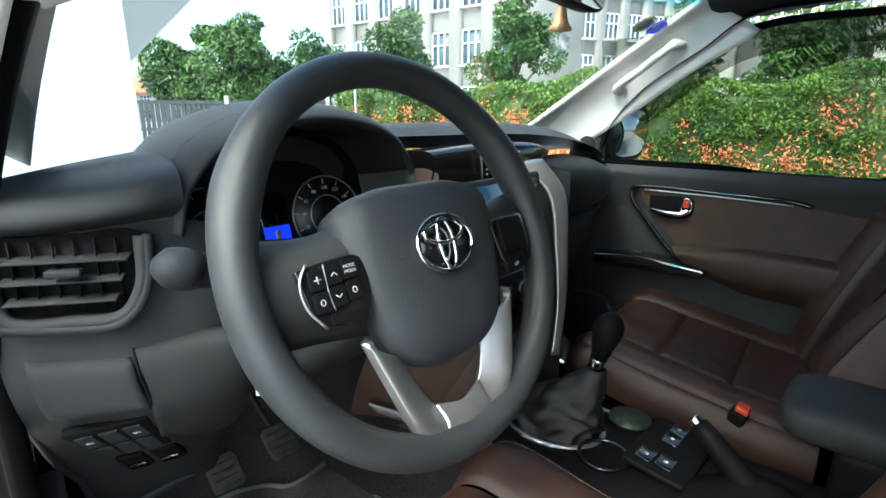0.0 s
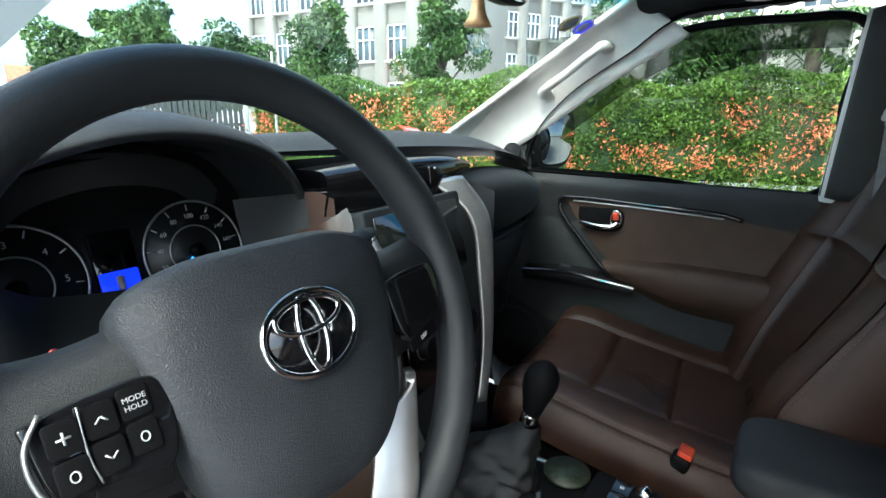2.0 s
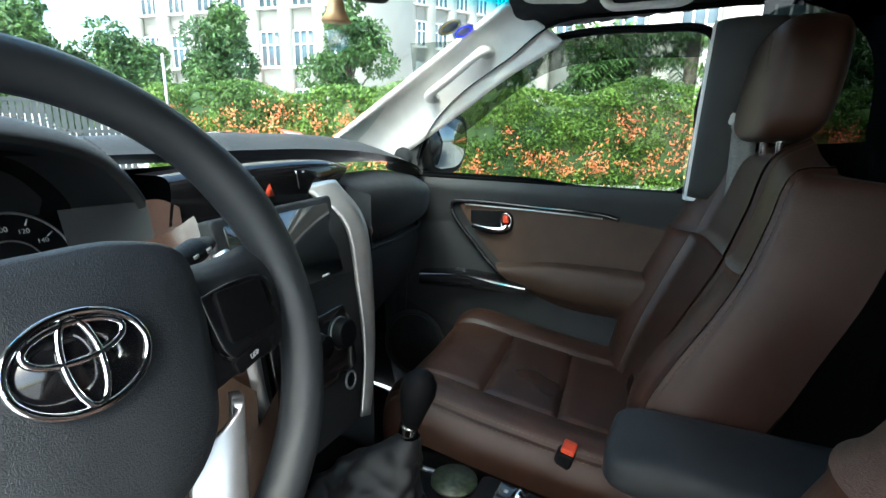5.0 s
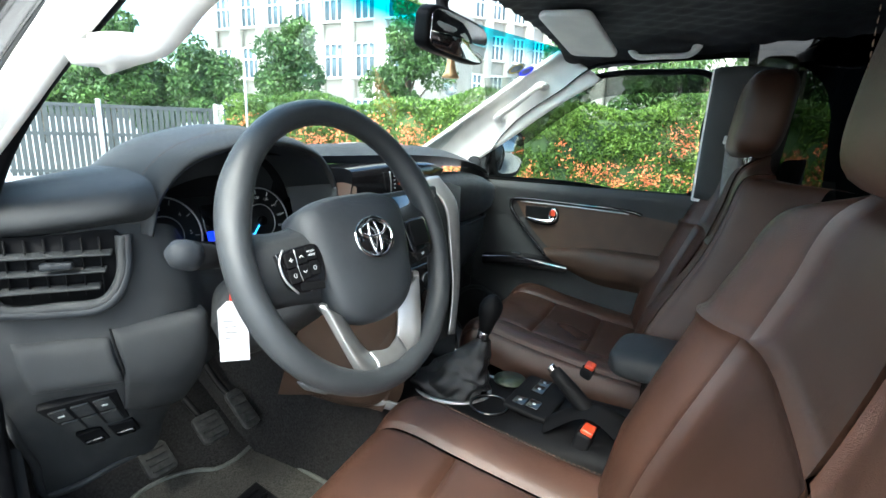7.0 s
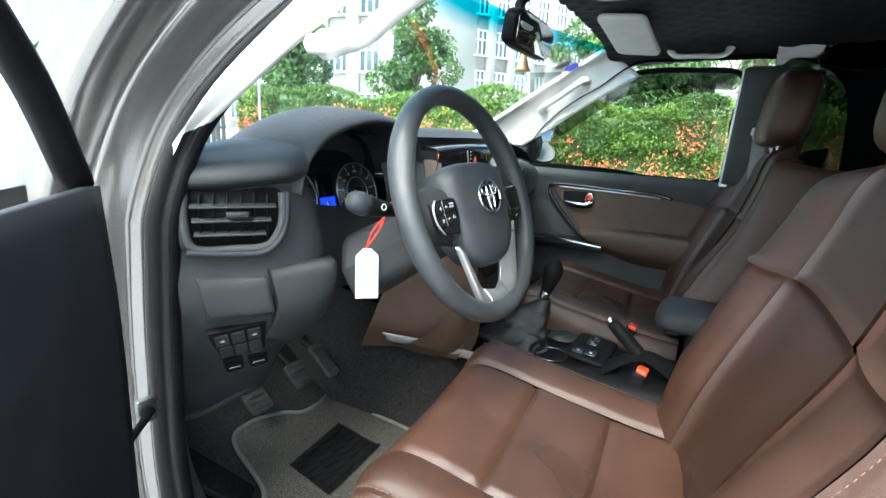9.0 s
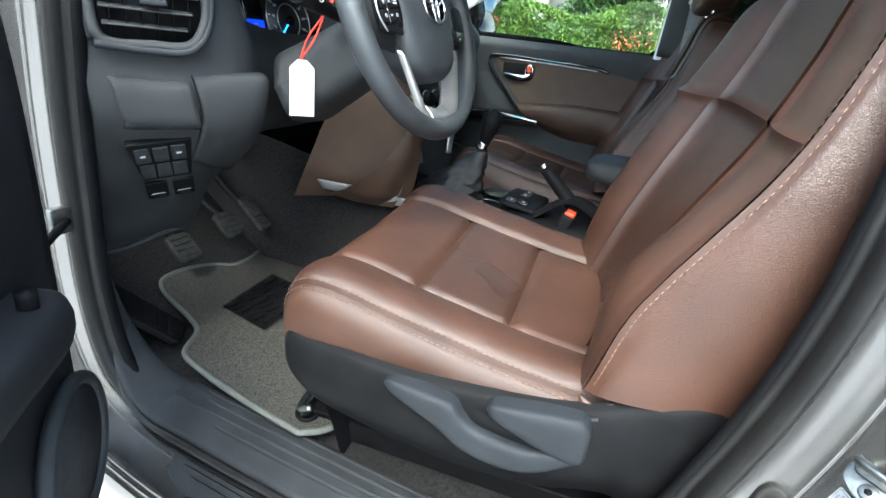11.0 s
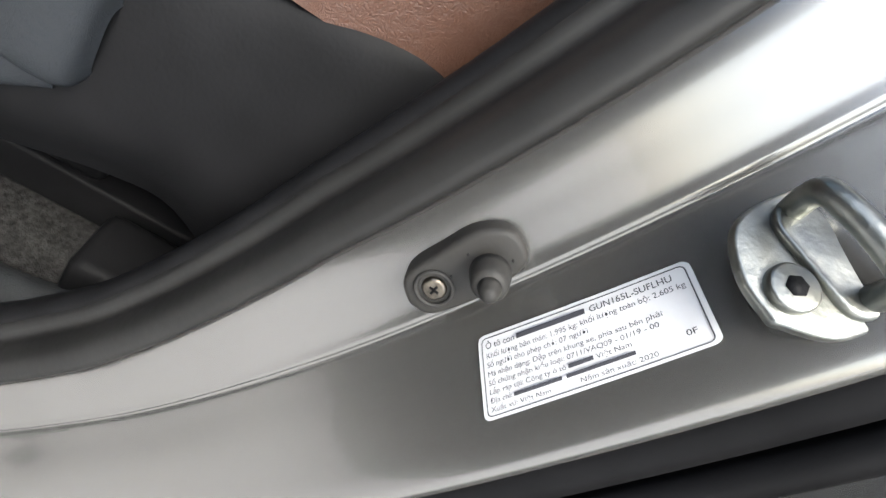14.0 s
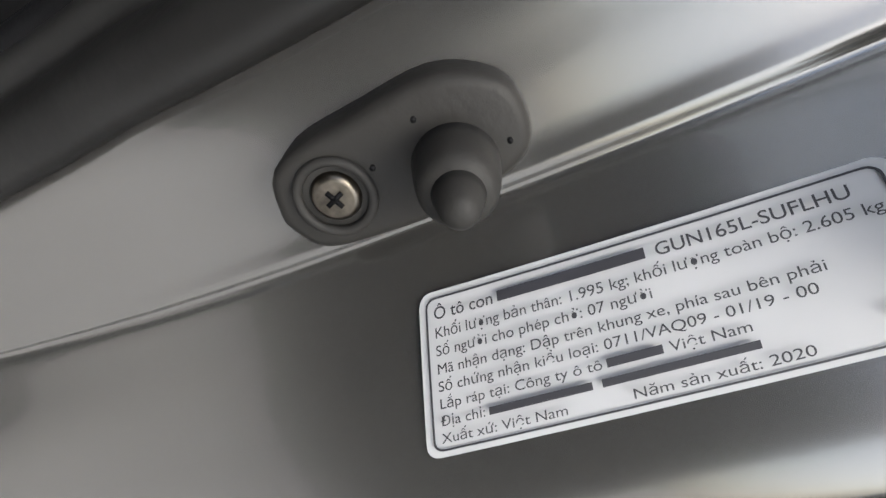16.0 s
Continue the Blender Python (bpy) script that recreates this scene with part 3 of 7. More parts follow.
# the far side: its own opening is glazed and closed by the door
MIRROR = Matrix.Diagonal((-1, 1, 1, 1))


def far(bm):
    bmesh.ops.transform(bm, matrix=MIRROR, verts=bm.verts)
    return bm


part("far_door_jamb", far(sweep([(0.0, -0.66), (0.02, -0.69), (0.06, -0.74), (0.10, -0.78)], 6)), "black", body)

# floor pan, tunnel and firewall
floor = thing("floor", "charcoal carpeted cabin floor", "floor", kind="structure")
part("carpet", loft([[(x, -1.6, FLOOR - 0.01), (x, -0.3, FLOOR - 0.006), (x, 0.25, FLOOR - 0.006), (x, 0.48, FLOOR), (x, 0.62, FLOOR + 0.035), (x, 0.70, FLOOR + 0.16), (x, 0.75, FLOOR + 0.6)] for x in (-0.66, -0.3, 0.0, 0.3, 0.66)], 12, 40), "carpet", floor)
part("far_kick_panel", loft([[(0.69, 0.38, FLOOR - 0.02), (0.685, 0.38, 0.80), (0.685, 0.38, 1.10)], [(0.68, 0.58, FLOOR), (0.675, 0.60, 0.80), (0.67, 0.62, 1.12)], [(0.60, 0.76, FLOOR), (0.60, 0.77, 0.8), (0.60, 0.78, 1.12)]], 10, 10), "black", floor)
part("firewall", grid([[(x, 0.775, z) for x in np.linspace(-0.68, 0.70, 8)] for z in np.linspace(0.6, 1.16, 6)]), "black", floor)
part("kick_panel", loft([[(-0.648, 0.45, FLOOR - 0.02), (-0.648, 0.45, 0.60), (-0.648, 0.45, 0.80)], [(-0.64, 0.55, FLOOR), (-0.63, 0.58, 0.60), (-0.63, 0.6, 0.80)], [(-0.62, 0.72, FLOOR), (-0.6, 0.74, 0.6), (-0.6, 0.75, 0.8)]], 10, 10), "dash", floor)
part("tunnel_side", loft([[(-0.13, -0.6, FLOOR), (-0.115, -0.6, 0.6), (-0.11, -0.6, 0.72)], [(-0.14, 0.1, FLOOR), (-0.12, 0.1, 0.62), (-0.11, 0.1, 0.72)], [(-0.17, 0.45, FLOOR), (-0.14, 0.45, 0.66), (-0.12, 0.4, 0.80)], [(-0.2, 0.72, FLOOR + 0.2), (-0.16, 0.72, 0.7), (-0.14, 0.72, 0.85)]], 20, 12), "carpet", floor)

# sill plate with ribs, and the step board outside
sill = thing("sill_plate", "black ribbed plastic sill plate with dusty scuffs", "sill plate")
RIDGES = [(-0.616, 0.24, -0.20), (-0.634, 0.215, -0.245), (-0.652, 0.19, -0.215), (-0.668, 0.165, -0.185)]


def tread(x, y):
    """Height of the sill plate: a crowned top with moulded grooves that run out at their ends."""
    z = np.interp(x, [-0.702, -0.698, -0.690, -0.672, -0.650, -0.622, -0.606, -0.600], [0.466, 0.4815, 0.4865, 0.4925, 0.4965, 0.4965, 0.4930, 0.480])
    for gx, y0, y1 in RIDGES:
        fade = min(1.0, max(0.0, (y0 - y) / 0.05)) * min(1.0, max(0.0, (y - y1) / 0.08))
        z -= 0.0028 * fade * math.exp(-(((x - gx) / 0.0011) ** 2))
        z += 0.0010 * fade * math.exp(-(((x - gx - 0.0035) / 0.002) ** 2))
    return (x, y, float(z))


cols = sorted(set([round(q, 5) for q in np.linspace(-0.702, -0.600, 35)] + [round(gx + d, 5) for gx, _, _ in RIDGES for d in (-0.0024, -0.0012, 0.0, 0.0012, 0.0024, 0.0036, 0.005)]))
part("panel", grid([[tread(x, y) for x in cols] for y in np.linspace(0.275, -0.335, 90)]), "sill_plastic", sill)
part("front_cap", loft([[(-0.60, 0.275, 0.481), (-0.612, 0.275, 0.494), (-0.65, 0.275, 0.4965), (-0.698, 0.275, 0.4815), (-0.702, 0.275, 0.466)], [(-0.605, 0.33, 0.492), (-0.615, 0.33, 0.505), (-0.65, 0.33, 0.510), (-0.692, 0.325, 0.500), (-0.697, 0.325, 0.485)], [(-0.612, 0.39, 0.535), (-0.622, 0.39, 0.548), (-0.65, 0.385, 0.556), (-0.676, 0.38, 0.552), (-0.682, 0.378, 0.540)], [(-0.62, 0.44, 0.625), (-0.628, 0.44, 0.635), (-0.645, 0.435, 0.64), (-0.660, 0.43, 0.64), (-0.664, 0.428, 0.63)], [(-0.62, 0.46, 0.805), (-0.628, 0.458, 0.81), (-0.64, 0.45, 0.815), (-0.656, 0.445, 0.815), (-0.66, 0.443, 0.81)]], 40, 24), "sill_plastic", sill)
part("rear_cap", loft([[(-0.60, -0.337, 0.482), (-0.612, -0.337, 0.495), (-0.65, -0.337, 0.4975), (-0.692, -0.337, 0.486), (-0.698, -0.337, 0.468)], [(-0.60, -0.40, 0.505), (-0.615, -0.40, 0.515), (-0.65, -0.41, 0.515), (-0.676, -0.40, 0.51), (-0.684, -0.40, 0.50)], [(-0.60, -0.48, 0.645), (-0.62, -0.48, 0.645), (-0.65, -0.48, 0.635), (-0.662, -0.468, 0.63), (-0.672, -0.465, 0.625)]], 24, 16), "sill_plastic", sill)
part("joint", tube([(-0.602, -0.3365, 0.4825), (-0.613, -0.3365, 0.4945), (-0.65, -0.3365, 0.4972), (-0.690, -0.3365, 0.4862)], 0.0012, 6, 20), "black", sill)
part("sill_bead", tube([(-0.676, 0.385, 0.535), (-0.692, 0.335, 0.493), (-0.7015, 0.285, 0.4735), (-0.7045, 0.20, 0.4715), (-0.7055, 0.0, 0.4705), (-0.7045, -0.20, 0.4710), (-0.700, -0.30, 0.4745), (-0.688, -0.375, 0.500), (-0.676, -0.43, 0.560)], 0.0062, 10, 90), "seal", body, "black rubber sill bead")
part("sill_bead_lip", tube([(-0.700, 0.31, 0.473), (-0.7095, 0.25, 0.4640), (-0.7115, 0.0, 0.4620), (-0.7105, -0.24, 0.4635), (-0.700, -0.34, 0.474)], 0.0030, 8, 80), "black", body)
lower = thing("scuff_plate", "dark grey embossed scuff plate on the lower sill", "scuff plate")
LOW = [k for k in range(NP) if OP[k][1] < 0.51 and -0.25 < OP[k][0] < 0.21]


def along(k, s_, lift=0.0):
    """A place on the lower sill at profile place s_, lifted off the paint."""
    x, y, z = jamb(k, s_, np.interp(s_, [q[0] for q in JAMB], [q[1] for q in JAMB]))
    return Vector((x - lift * 0.80, y, z + lift * 0.60))


rows = []
for n, k in enumerate(LOW):
    cut = 0.010 * max(0.0, 1 - n / 1.5) + 0.010 * max(0.0, 1 - (len(LOW) - 1 - n) / 1.5)
    rows.append([along(k, s_, l_) for s_, l_ in [(0.0125 + cut * 0.2, 0.0), (0.0135 + cut * 0.2, 0.0016)] + [(q, 0.0020) for q in np.linspace(0.016, 0.047 - cut, 14)] + [(0.0485 - cut, 0.0012), (0.049 - cut, -0.001)]])
part("panel", grid(rows), "sill_plastic", lower)
for s_, i0, i1 in ((0.021, 1, 11), (0.028, 1, 10), (0.035, 2, 9)):
    part("rib", tube([tuple(along(k, s_, 0.0022)) for k in LOW[i0:i1]], 0.0009, 6), "black", lower)
for k in range(6):
    i0 = LOW[len(LOW) // 2] + 1 + 1.6 * k
    part("embossed_bar", grid([[along(int(i0), s_, 0.0026).lerp(along(int(i0) + 1, s_, 0.0026), i0 - int(i0) + f) for f in (0.0, 0.5, 1.0)] for s_ in (0.024, 0.031, 0.038)]), "sill_plastic", lower, solid=0.0007)
step = thing("side_step", "grey side step with ribs and a silver edge below the door", "side step")
EDGE = [(-0.724, 0.318), (-0.745, 0.288), (-0.771, 0.228), (-0.793, 0.165), (-0.822, 0.07), (-0.850, -0.04), (-0.868, -0.2), (-0.880, -0.6), (-0.880, -1.3)]
board = []
for x, y in cr([(x, y, 0) for x, y in EDGE], 60)[:, :2]:
    xi = -0.715
    board.append([(xi, y, 0.296), (xi * 0.7 + x * 0.3, y, 0.300), (xi * 0.3 + x * 0.7, y, 0.300), (x, y, 0.296), (x - 0.004, y, 0.285), (x, y, 0.25)])
part("board", grid(board), "sill_plastic", step)
part("board_edge", tube([(x - 0.006, y, 0.293) for x, y in EDGE], 0.006, 8, 80), "paint", step, "silver edge moulding")
for k in range(4):
    part("rib", tube([(-0.748 - k * 0.018, 0.215 - 0.06 * k, 0.3015), (-0.755 - k * 0.022, -0.1, 0.3015), (-0.758 - k * 0.024, -1.2, 0.3015)], 0.0022, 6, 8), "rubber", step)
part("sill_lip", loft([[(-0.750, y, z), (-0.7545, y, z + 0.0035), (-0.759, y, z - 0.004), (-0.7625, y, z - 0.002), (-0.766, y, z - 0.010), (-0.7695, y, z - 0.009), (-0.773, y, z - 0.022), (-0.770, y, z - 0.05), (-0.735, y, z - 0.09), (-0.70, y, z - 0.095)] for y, z in ((0.34, 0.438), (0.29, 0.424), (0.2, 0.409), (0.0, 0.404), (-0.2, 0.405), (-0.33, 0.412), (-0.8, 0.414))], 60, 60), "paint", body, "stepped painted sill lip")

# roof, headliner and pillars
roof = part("roof", loft([[(-0.62, y, z - 0.05), (-0.5, y, z), (0, y, z + 0.03), (0.5, y, z), (0.62, y, z - 0.05)] for y, z in ((0.12, 1.57), (-0.3, 1.63), (-1.0, 1.65), (-1.9, 1.61))], 10, 10), "paint", body, solid=0.02)


def quilt(x, y):
    k = 0.055
    a, b = (x + y * 0.75) / k, (x - y * 0.75) / k
    return 0.006 * min(1.0, 2.6 * min(abs(a - round(a)), abs(b - round(b)))) ** 0.6


def liner(u, v):
    """The headliner, from the windscreen header back and from side to side."""
    x = 0.62 * u
    y = 0.10 - 0.02 * (1 - u * u) - 1.9 * v
    z = 1.533 + 0.035 * math.sin(min(1, v * 2.2) * math.pi / 2) - 0.02 * max(0, v - 0.6)
    return x, y, z - 0.045 * u * u - 0.03 * max(0.0, abs(u) - 0.8) / 0.2 - quilt(x, y)


ceiling = part("ceiling", grid([[liner(u, v) for u in np.linspace(-1, 1, 150)] for v in np.linspace(0, 1, 200)]), "headliner", None)
tagged(ceiling, "black diamond-quilted fabric headliner", "ceiling", kind="structure")

A0, A1 = (0.60, 0.60, 1.205), (0.56, 0.115, 1.485)


def a_pillar(side):
    s = side
    t = part("a_pillar_trim", loft([[(s * 0.565, 0.60, 1.20), (s * 0.60, 0.585, 1.22), (s * 0.640, 0.53, 1.20), (s * 0.662, 0.43, 1.17)],
                                    [(s * 0.565, 0.42, 1.315), (s * 0.60, 0.40, 1.325), (s * 0.630, 0.36, 1.295), (s * 0.645, 0.29, 1.255)],
                                    [(s * 0.555, 0.25, 1.42), (s * 0.59, 0.23, 1.425), (s * 0.612, 0.19, 1.39), (s * 0.625, 0.13, 1.36)],
                                    [(s * 0.54, 0.11, 1.50), (s * 0.57, 0.09, 1.495), (s * 0.60, 0.05, 1.465), (s * 0.612, 0.0, 1.43)]], 24, 14), "beige", None, solid=0.012)
    if s < 0:
        part("pillar_return", loft([[(-0.662, 0.43, 1.165), (-0.672, 0.40, 1.165), (-0.668, 0.375, 1.165)], [(-0.645, 0.29, 1.255), (-0.664, 0.285, 1.262), (-0.662, 0.278, 1.275)], [(-0.625, 0.13, 1.36), (-0.640, 0.14, 1.372), (-0.637, 0.138, 1.385)], [(-0.612, 0.0, 1.43), (-0.622, 0.01, 1.452), (-0.620, 0.01, 1.468)]], 20, 8), "beige", t)
    return tagged(t, "light grey plastic A-pillar trim", "pillar trim", kind="structure")


def grab_handle(path, r, label):
    t = thing("grab_handle", label, "grab handle", "grab handles")
    rr = np.array([1.25, 1.15, 0.9, 0.85, 0.85, 0.85, 0.85, 0.9, 1.15, 1.25])
    n = 26
    part("grip", tube(path, np.interp(np.linspace(0, 9, n), range(10), rr) * r, 12, n, flat=0.75), "beige", t)
    for p in (path[0], path[-1]):
        part("foot", tube([Vector(p) + Vector((0, 0, -r * 0.5)), Vector(p) + Vector((0, 0, r * 0.5))], [r * 1.1, r * 1.3, r * 1.1], 12, 3), "beige", t)
    return t


a_pillar(1)
a_pillar(-1)
grab_handle([(0.605, 0.305, 1.318), (0.585, 0.298, 1.322), (0.568, 0.285, 1.330), (0.562, 0.235, 1.362), (0.560, 0.185, 1.398), (0.570, 0.168, 1.412), (0.592, 0.165, 1.412)], 0.014, "pale grey grab handle on the passenger's A-pillar")
grab_handle([(-0.618, 0.105, 1.340), (-0.60, 0.100, 1.346), (-0.58, 0.085, 1.352), (-0.572, 0.04, 1.383), (-0.567, -0.01, 1.412), (-0.58, -0.035, 1.425), (-0.60, -0.04, 1.422)], 0.019, "pale grey grab handle on the driver's A-pillar")
grab_handle([(0.565, -0.080, 1.508), (0.558, -0.083, 1.490), (0.55, -0.095, 1.478), (0.548, -0.155, 1.476), (0.55, -0.215, 1.478), (0.558, -0.227, 1.490), (0.565, -0.230, 1.508)], 0.011, "pale grey grab handle on the headliner")

# pillars behind the seats
for s in (1, -1):
    k = 0.0 if s > 0 else -0.27
    # pale trim: shade is put into the dark face colour, only the edge stays pale
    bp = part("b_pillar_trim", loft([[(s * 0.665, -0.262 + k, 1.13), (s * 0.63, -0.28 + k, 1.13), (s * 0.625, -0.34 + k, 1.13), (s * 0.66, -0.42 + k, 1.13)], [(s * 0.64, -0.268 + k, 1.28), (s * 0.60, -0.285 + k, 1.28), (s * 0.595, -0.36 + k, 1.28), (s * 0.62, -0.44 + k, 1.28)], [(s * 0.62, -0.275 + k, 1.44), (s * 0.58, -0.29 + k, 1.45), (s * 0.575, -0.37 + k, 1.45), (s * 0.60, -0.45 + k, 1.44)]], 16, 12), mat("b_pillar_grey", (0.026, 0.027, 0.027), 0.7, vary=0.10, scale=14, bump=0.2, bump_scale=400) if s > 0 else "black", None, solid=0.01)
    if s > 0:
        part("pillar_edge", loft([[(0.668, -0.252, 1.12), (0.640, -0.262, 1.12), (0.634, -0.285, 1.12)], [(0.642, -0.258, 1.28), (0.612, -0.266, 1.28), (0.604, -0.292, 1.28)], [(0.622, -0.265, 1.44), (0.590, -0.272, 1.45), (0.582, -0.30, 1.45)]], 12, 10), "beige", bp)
    tagged(bp, "B-pillar trim coloured dark for its shade, with a pale edge, beside the seat", "pillar trim", kind="structure")
    lowb = part("b_pillar_lower", loft([[(s * 0.66, -0.36 if s < 0 else -0.30, 0.45), (s * 0.62, -0.42, 0.45), (s * 0.63, -0.62, 0.45)], [(s * 0.66, -0.50 if s < 0 else -0.40, 0.7), (s * 0.63, -0.52, 0.7), (s * 0.63, -0.62, 0.7)], [(s * 0.66, -0.30 if s > 0 else -0.545, 1.0), (s * 0.635, -0.33 if s > 0 else -0.56, 1.0), (s * 0.63, -0.62, 1.0)], [(s * 0.66, -0.28 if s > 0 else -0.545, 1.14), (s * 0.635, -0.32 if s > 0 else -0.56, 1.14), (s * 0.63, -0.62, 1.14)]], 16, 12), "black", None, solid=0.01)
    tagged(lowb, "black lower B-pillar trim", "pillar trim", kind="structure")

# windscreen, header and far cabin
ws = part("windscreen", loft([[(-0.62, 0.60, 1.15), (0, 0.80, 1.17), (0.62, 0.60, 1.15)], [(-0.60, 0.36, 1.345), (0, 0.52, 1.36), (0.60, 0.36, 1.345)], [(-0.56, 0.10, 1.505), (0, 0.20, 1.515), (0.56, 0.10, 1.505)]], 20, 20), "windscreen", None)
ws.visible_shadow = False
tagged(ws, "clear windscreen with a cyan sun strip", "windscreen", kind="structure")
bonnet = part("bonnet", loft([[(-0.78, y, z - 0.06), (-0.5, y, z), (0, y, z + 0.02), (0.5, y, z), (0.78, y, z - 0.06)] for y, z in ((0.66, 1.07), (1.1, 1.06), (1.6, 1.0), (1.75, 0.85))], 14, 14), "paint", body, solid=0.01)
rear_win = part("rear_side_glass", grid([[(0.66 - lean(z), y, z) for y in np.linspace(-0.34, -1.85, 8)] for z in np.linspace(1.08, 1.56, 6)]), "tinted", None)
rear_win.visible_shadow = False
tagged(rear_win, "dark tinted rear side window", "window", kind="structure")
cabin = thing("cabin_wall", "dark trim closing the rear of the cabin", "wall", kind="structure")
part("side_panel", box(0.03, 1.3, 0.72, (0.68, -1.15, 0.78)), "black", cabin, bevel=0.01)
part("side_panel", box(0.03, 1.2, 0.98, (-0.70, -1.20, 0.94)), "black", cabin, bevel=0.01)
part("rear_panel", box(1.4, 0.03, 1.1, (0, -1.85, 0.99)), "black", cabin, bevel=0.01)
part("upper_rail", box(0.04, 1.35, 0.10, (0.62, -1.15, 1.50)), "black", cabin, bevel=0.01)


# ---------- seats ----------
def even(pts, n):
    """A smooth table through pts at even steps."""
    p = np.array(pts, float)
    tan = np.gradient(p, axis=0)
    out = []
    for t in np.linspace(0, len(p) - 1, n):
        i = min(int(t), len(p) - 2)
        u = t - i
        out.append((2 * u**3 - 3 * u**2 + 1) * p[i] + (u**3 - 2 * u**2 + u) * tan[i] + (3 * u**2 - 2 * u**3) * p[i + 1] + (u**3 - u**2) * tan[i + 1])
    return np.array(out)


CUSH_X = even([(0, 0), (0.055, -0.001), (0.105, 0.0), (0.148, 0.006), (0.182, 0.016), (0.216, 0.018), (0.243, 0.004), (0.259, -0.026), (0.260, -0.070)], 81)
CUSH_Y = even([(-0.37, 0.752), (-0.28, 0.760), (-0.19, 0.774), (-0.10, 0.790), (-0.02, 0.806), (0.028, 0.803), (0.056, 0.772), (0.060, 0.70)], 71)
BACK_X = even([(0, 0), (0.05, 0.001), (0.095, 0.006), (0.130, 0.018), (0.160, 0.044), (0.192, 0.058), (0.224, 0.054), (0.250, 0.030), (0.268, -0.030), (0.262, -0.125)], 91)
BACK_Z = even([(-0.352, 0.755), (-0.385, 0.86), (-0.422, 0.96), (-0.462, 1.06), (-0.488, 1.14), (-0.510, 1.215), (-0.557, 1.245)], 61)
CS, CO, BS, BO = 0.375, 0.75, 3 / 9, 7 / 9
CR, CF = 0.215, 0.43  # cross seams of the cushion


def lerp(table, f):
    f = min(max(f, 0), 1) * (len(table) - 1)
    i = min(int(f), len(table) - 2)
    return table[i] + (table[i + 1] - table[i]) * (f - i)


def cushion(u, v):
    x, dz = lerp(CUSH_X, abs(u))
    y, z = lerp(CUSH_Y, v)
    front = max(0, v - 0.62) / 0.38
    side = max(0, abs(u) - 0.5) / 0.5
    puff = 0.006 * math.sin(math.pi * min(1, abs(u) / CS)) * math.sin(math.pi * v)
    return math.copysign(x, u) * (1 - 0.07 * front**2), y - 0.028 * side**2 * front, max(z + puff + dz * (1 - 0.3 * front), 0.69)


def back(u, v, plus=1.0, minus=1.0):
    x, dy = lerp(BACK_X, abs(u))
    y, z = lerp(BACK_Z, v)
    w = 1.0 - 0.22 * (max(0, v - 0.45) / 0.55) ** 1.4
    side = max(0, abs(u) - 0.5) / 0.5
    drop = max(0, abs(u) - 0.4) * max(0, v - 0.72) * 0.34
    if dy > 0 and u > 0:
        dy *= plus * (0.75 + 0.25 * min(1, v / 0.2) - 0.45 * max(0, v - 0.5) / 0.5)
    elif dy > 0:
        dy *= minus * (0.22 + 0.78 * math.exp(-(((v - 0.22) / 0.17) ** 2)))
    return math.copysign(x * w, u), y + dy, z - drop + 0.04 * side * max(0, 0.25 - v) / 0.25


def seam(fn, path, parent, lift, gap=0.0065):
    """Two rows of thread beside a seam given by its u, v path."""
    for d in (gap, -gap):
        p = np.array([fn(u, v) for u, v in path])
        q = np.array([fn(u + 0.02, v) for u, v in path])
        e = (q - p) / (np.linalg.norm(q - p, axis=1)[:, None] + 1e-9)
        stitches(p + e * d + np.array(lift), 0.0052, 0.0028, 0.0008, parent=parent)


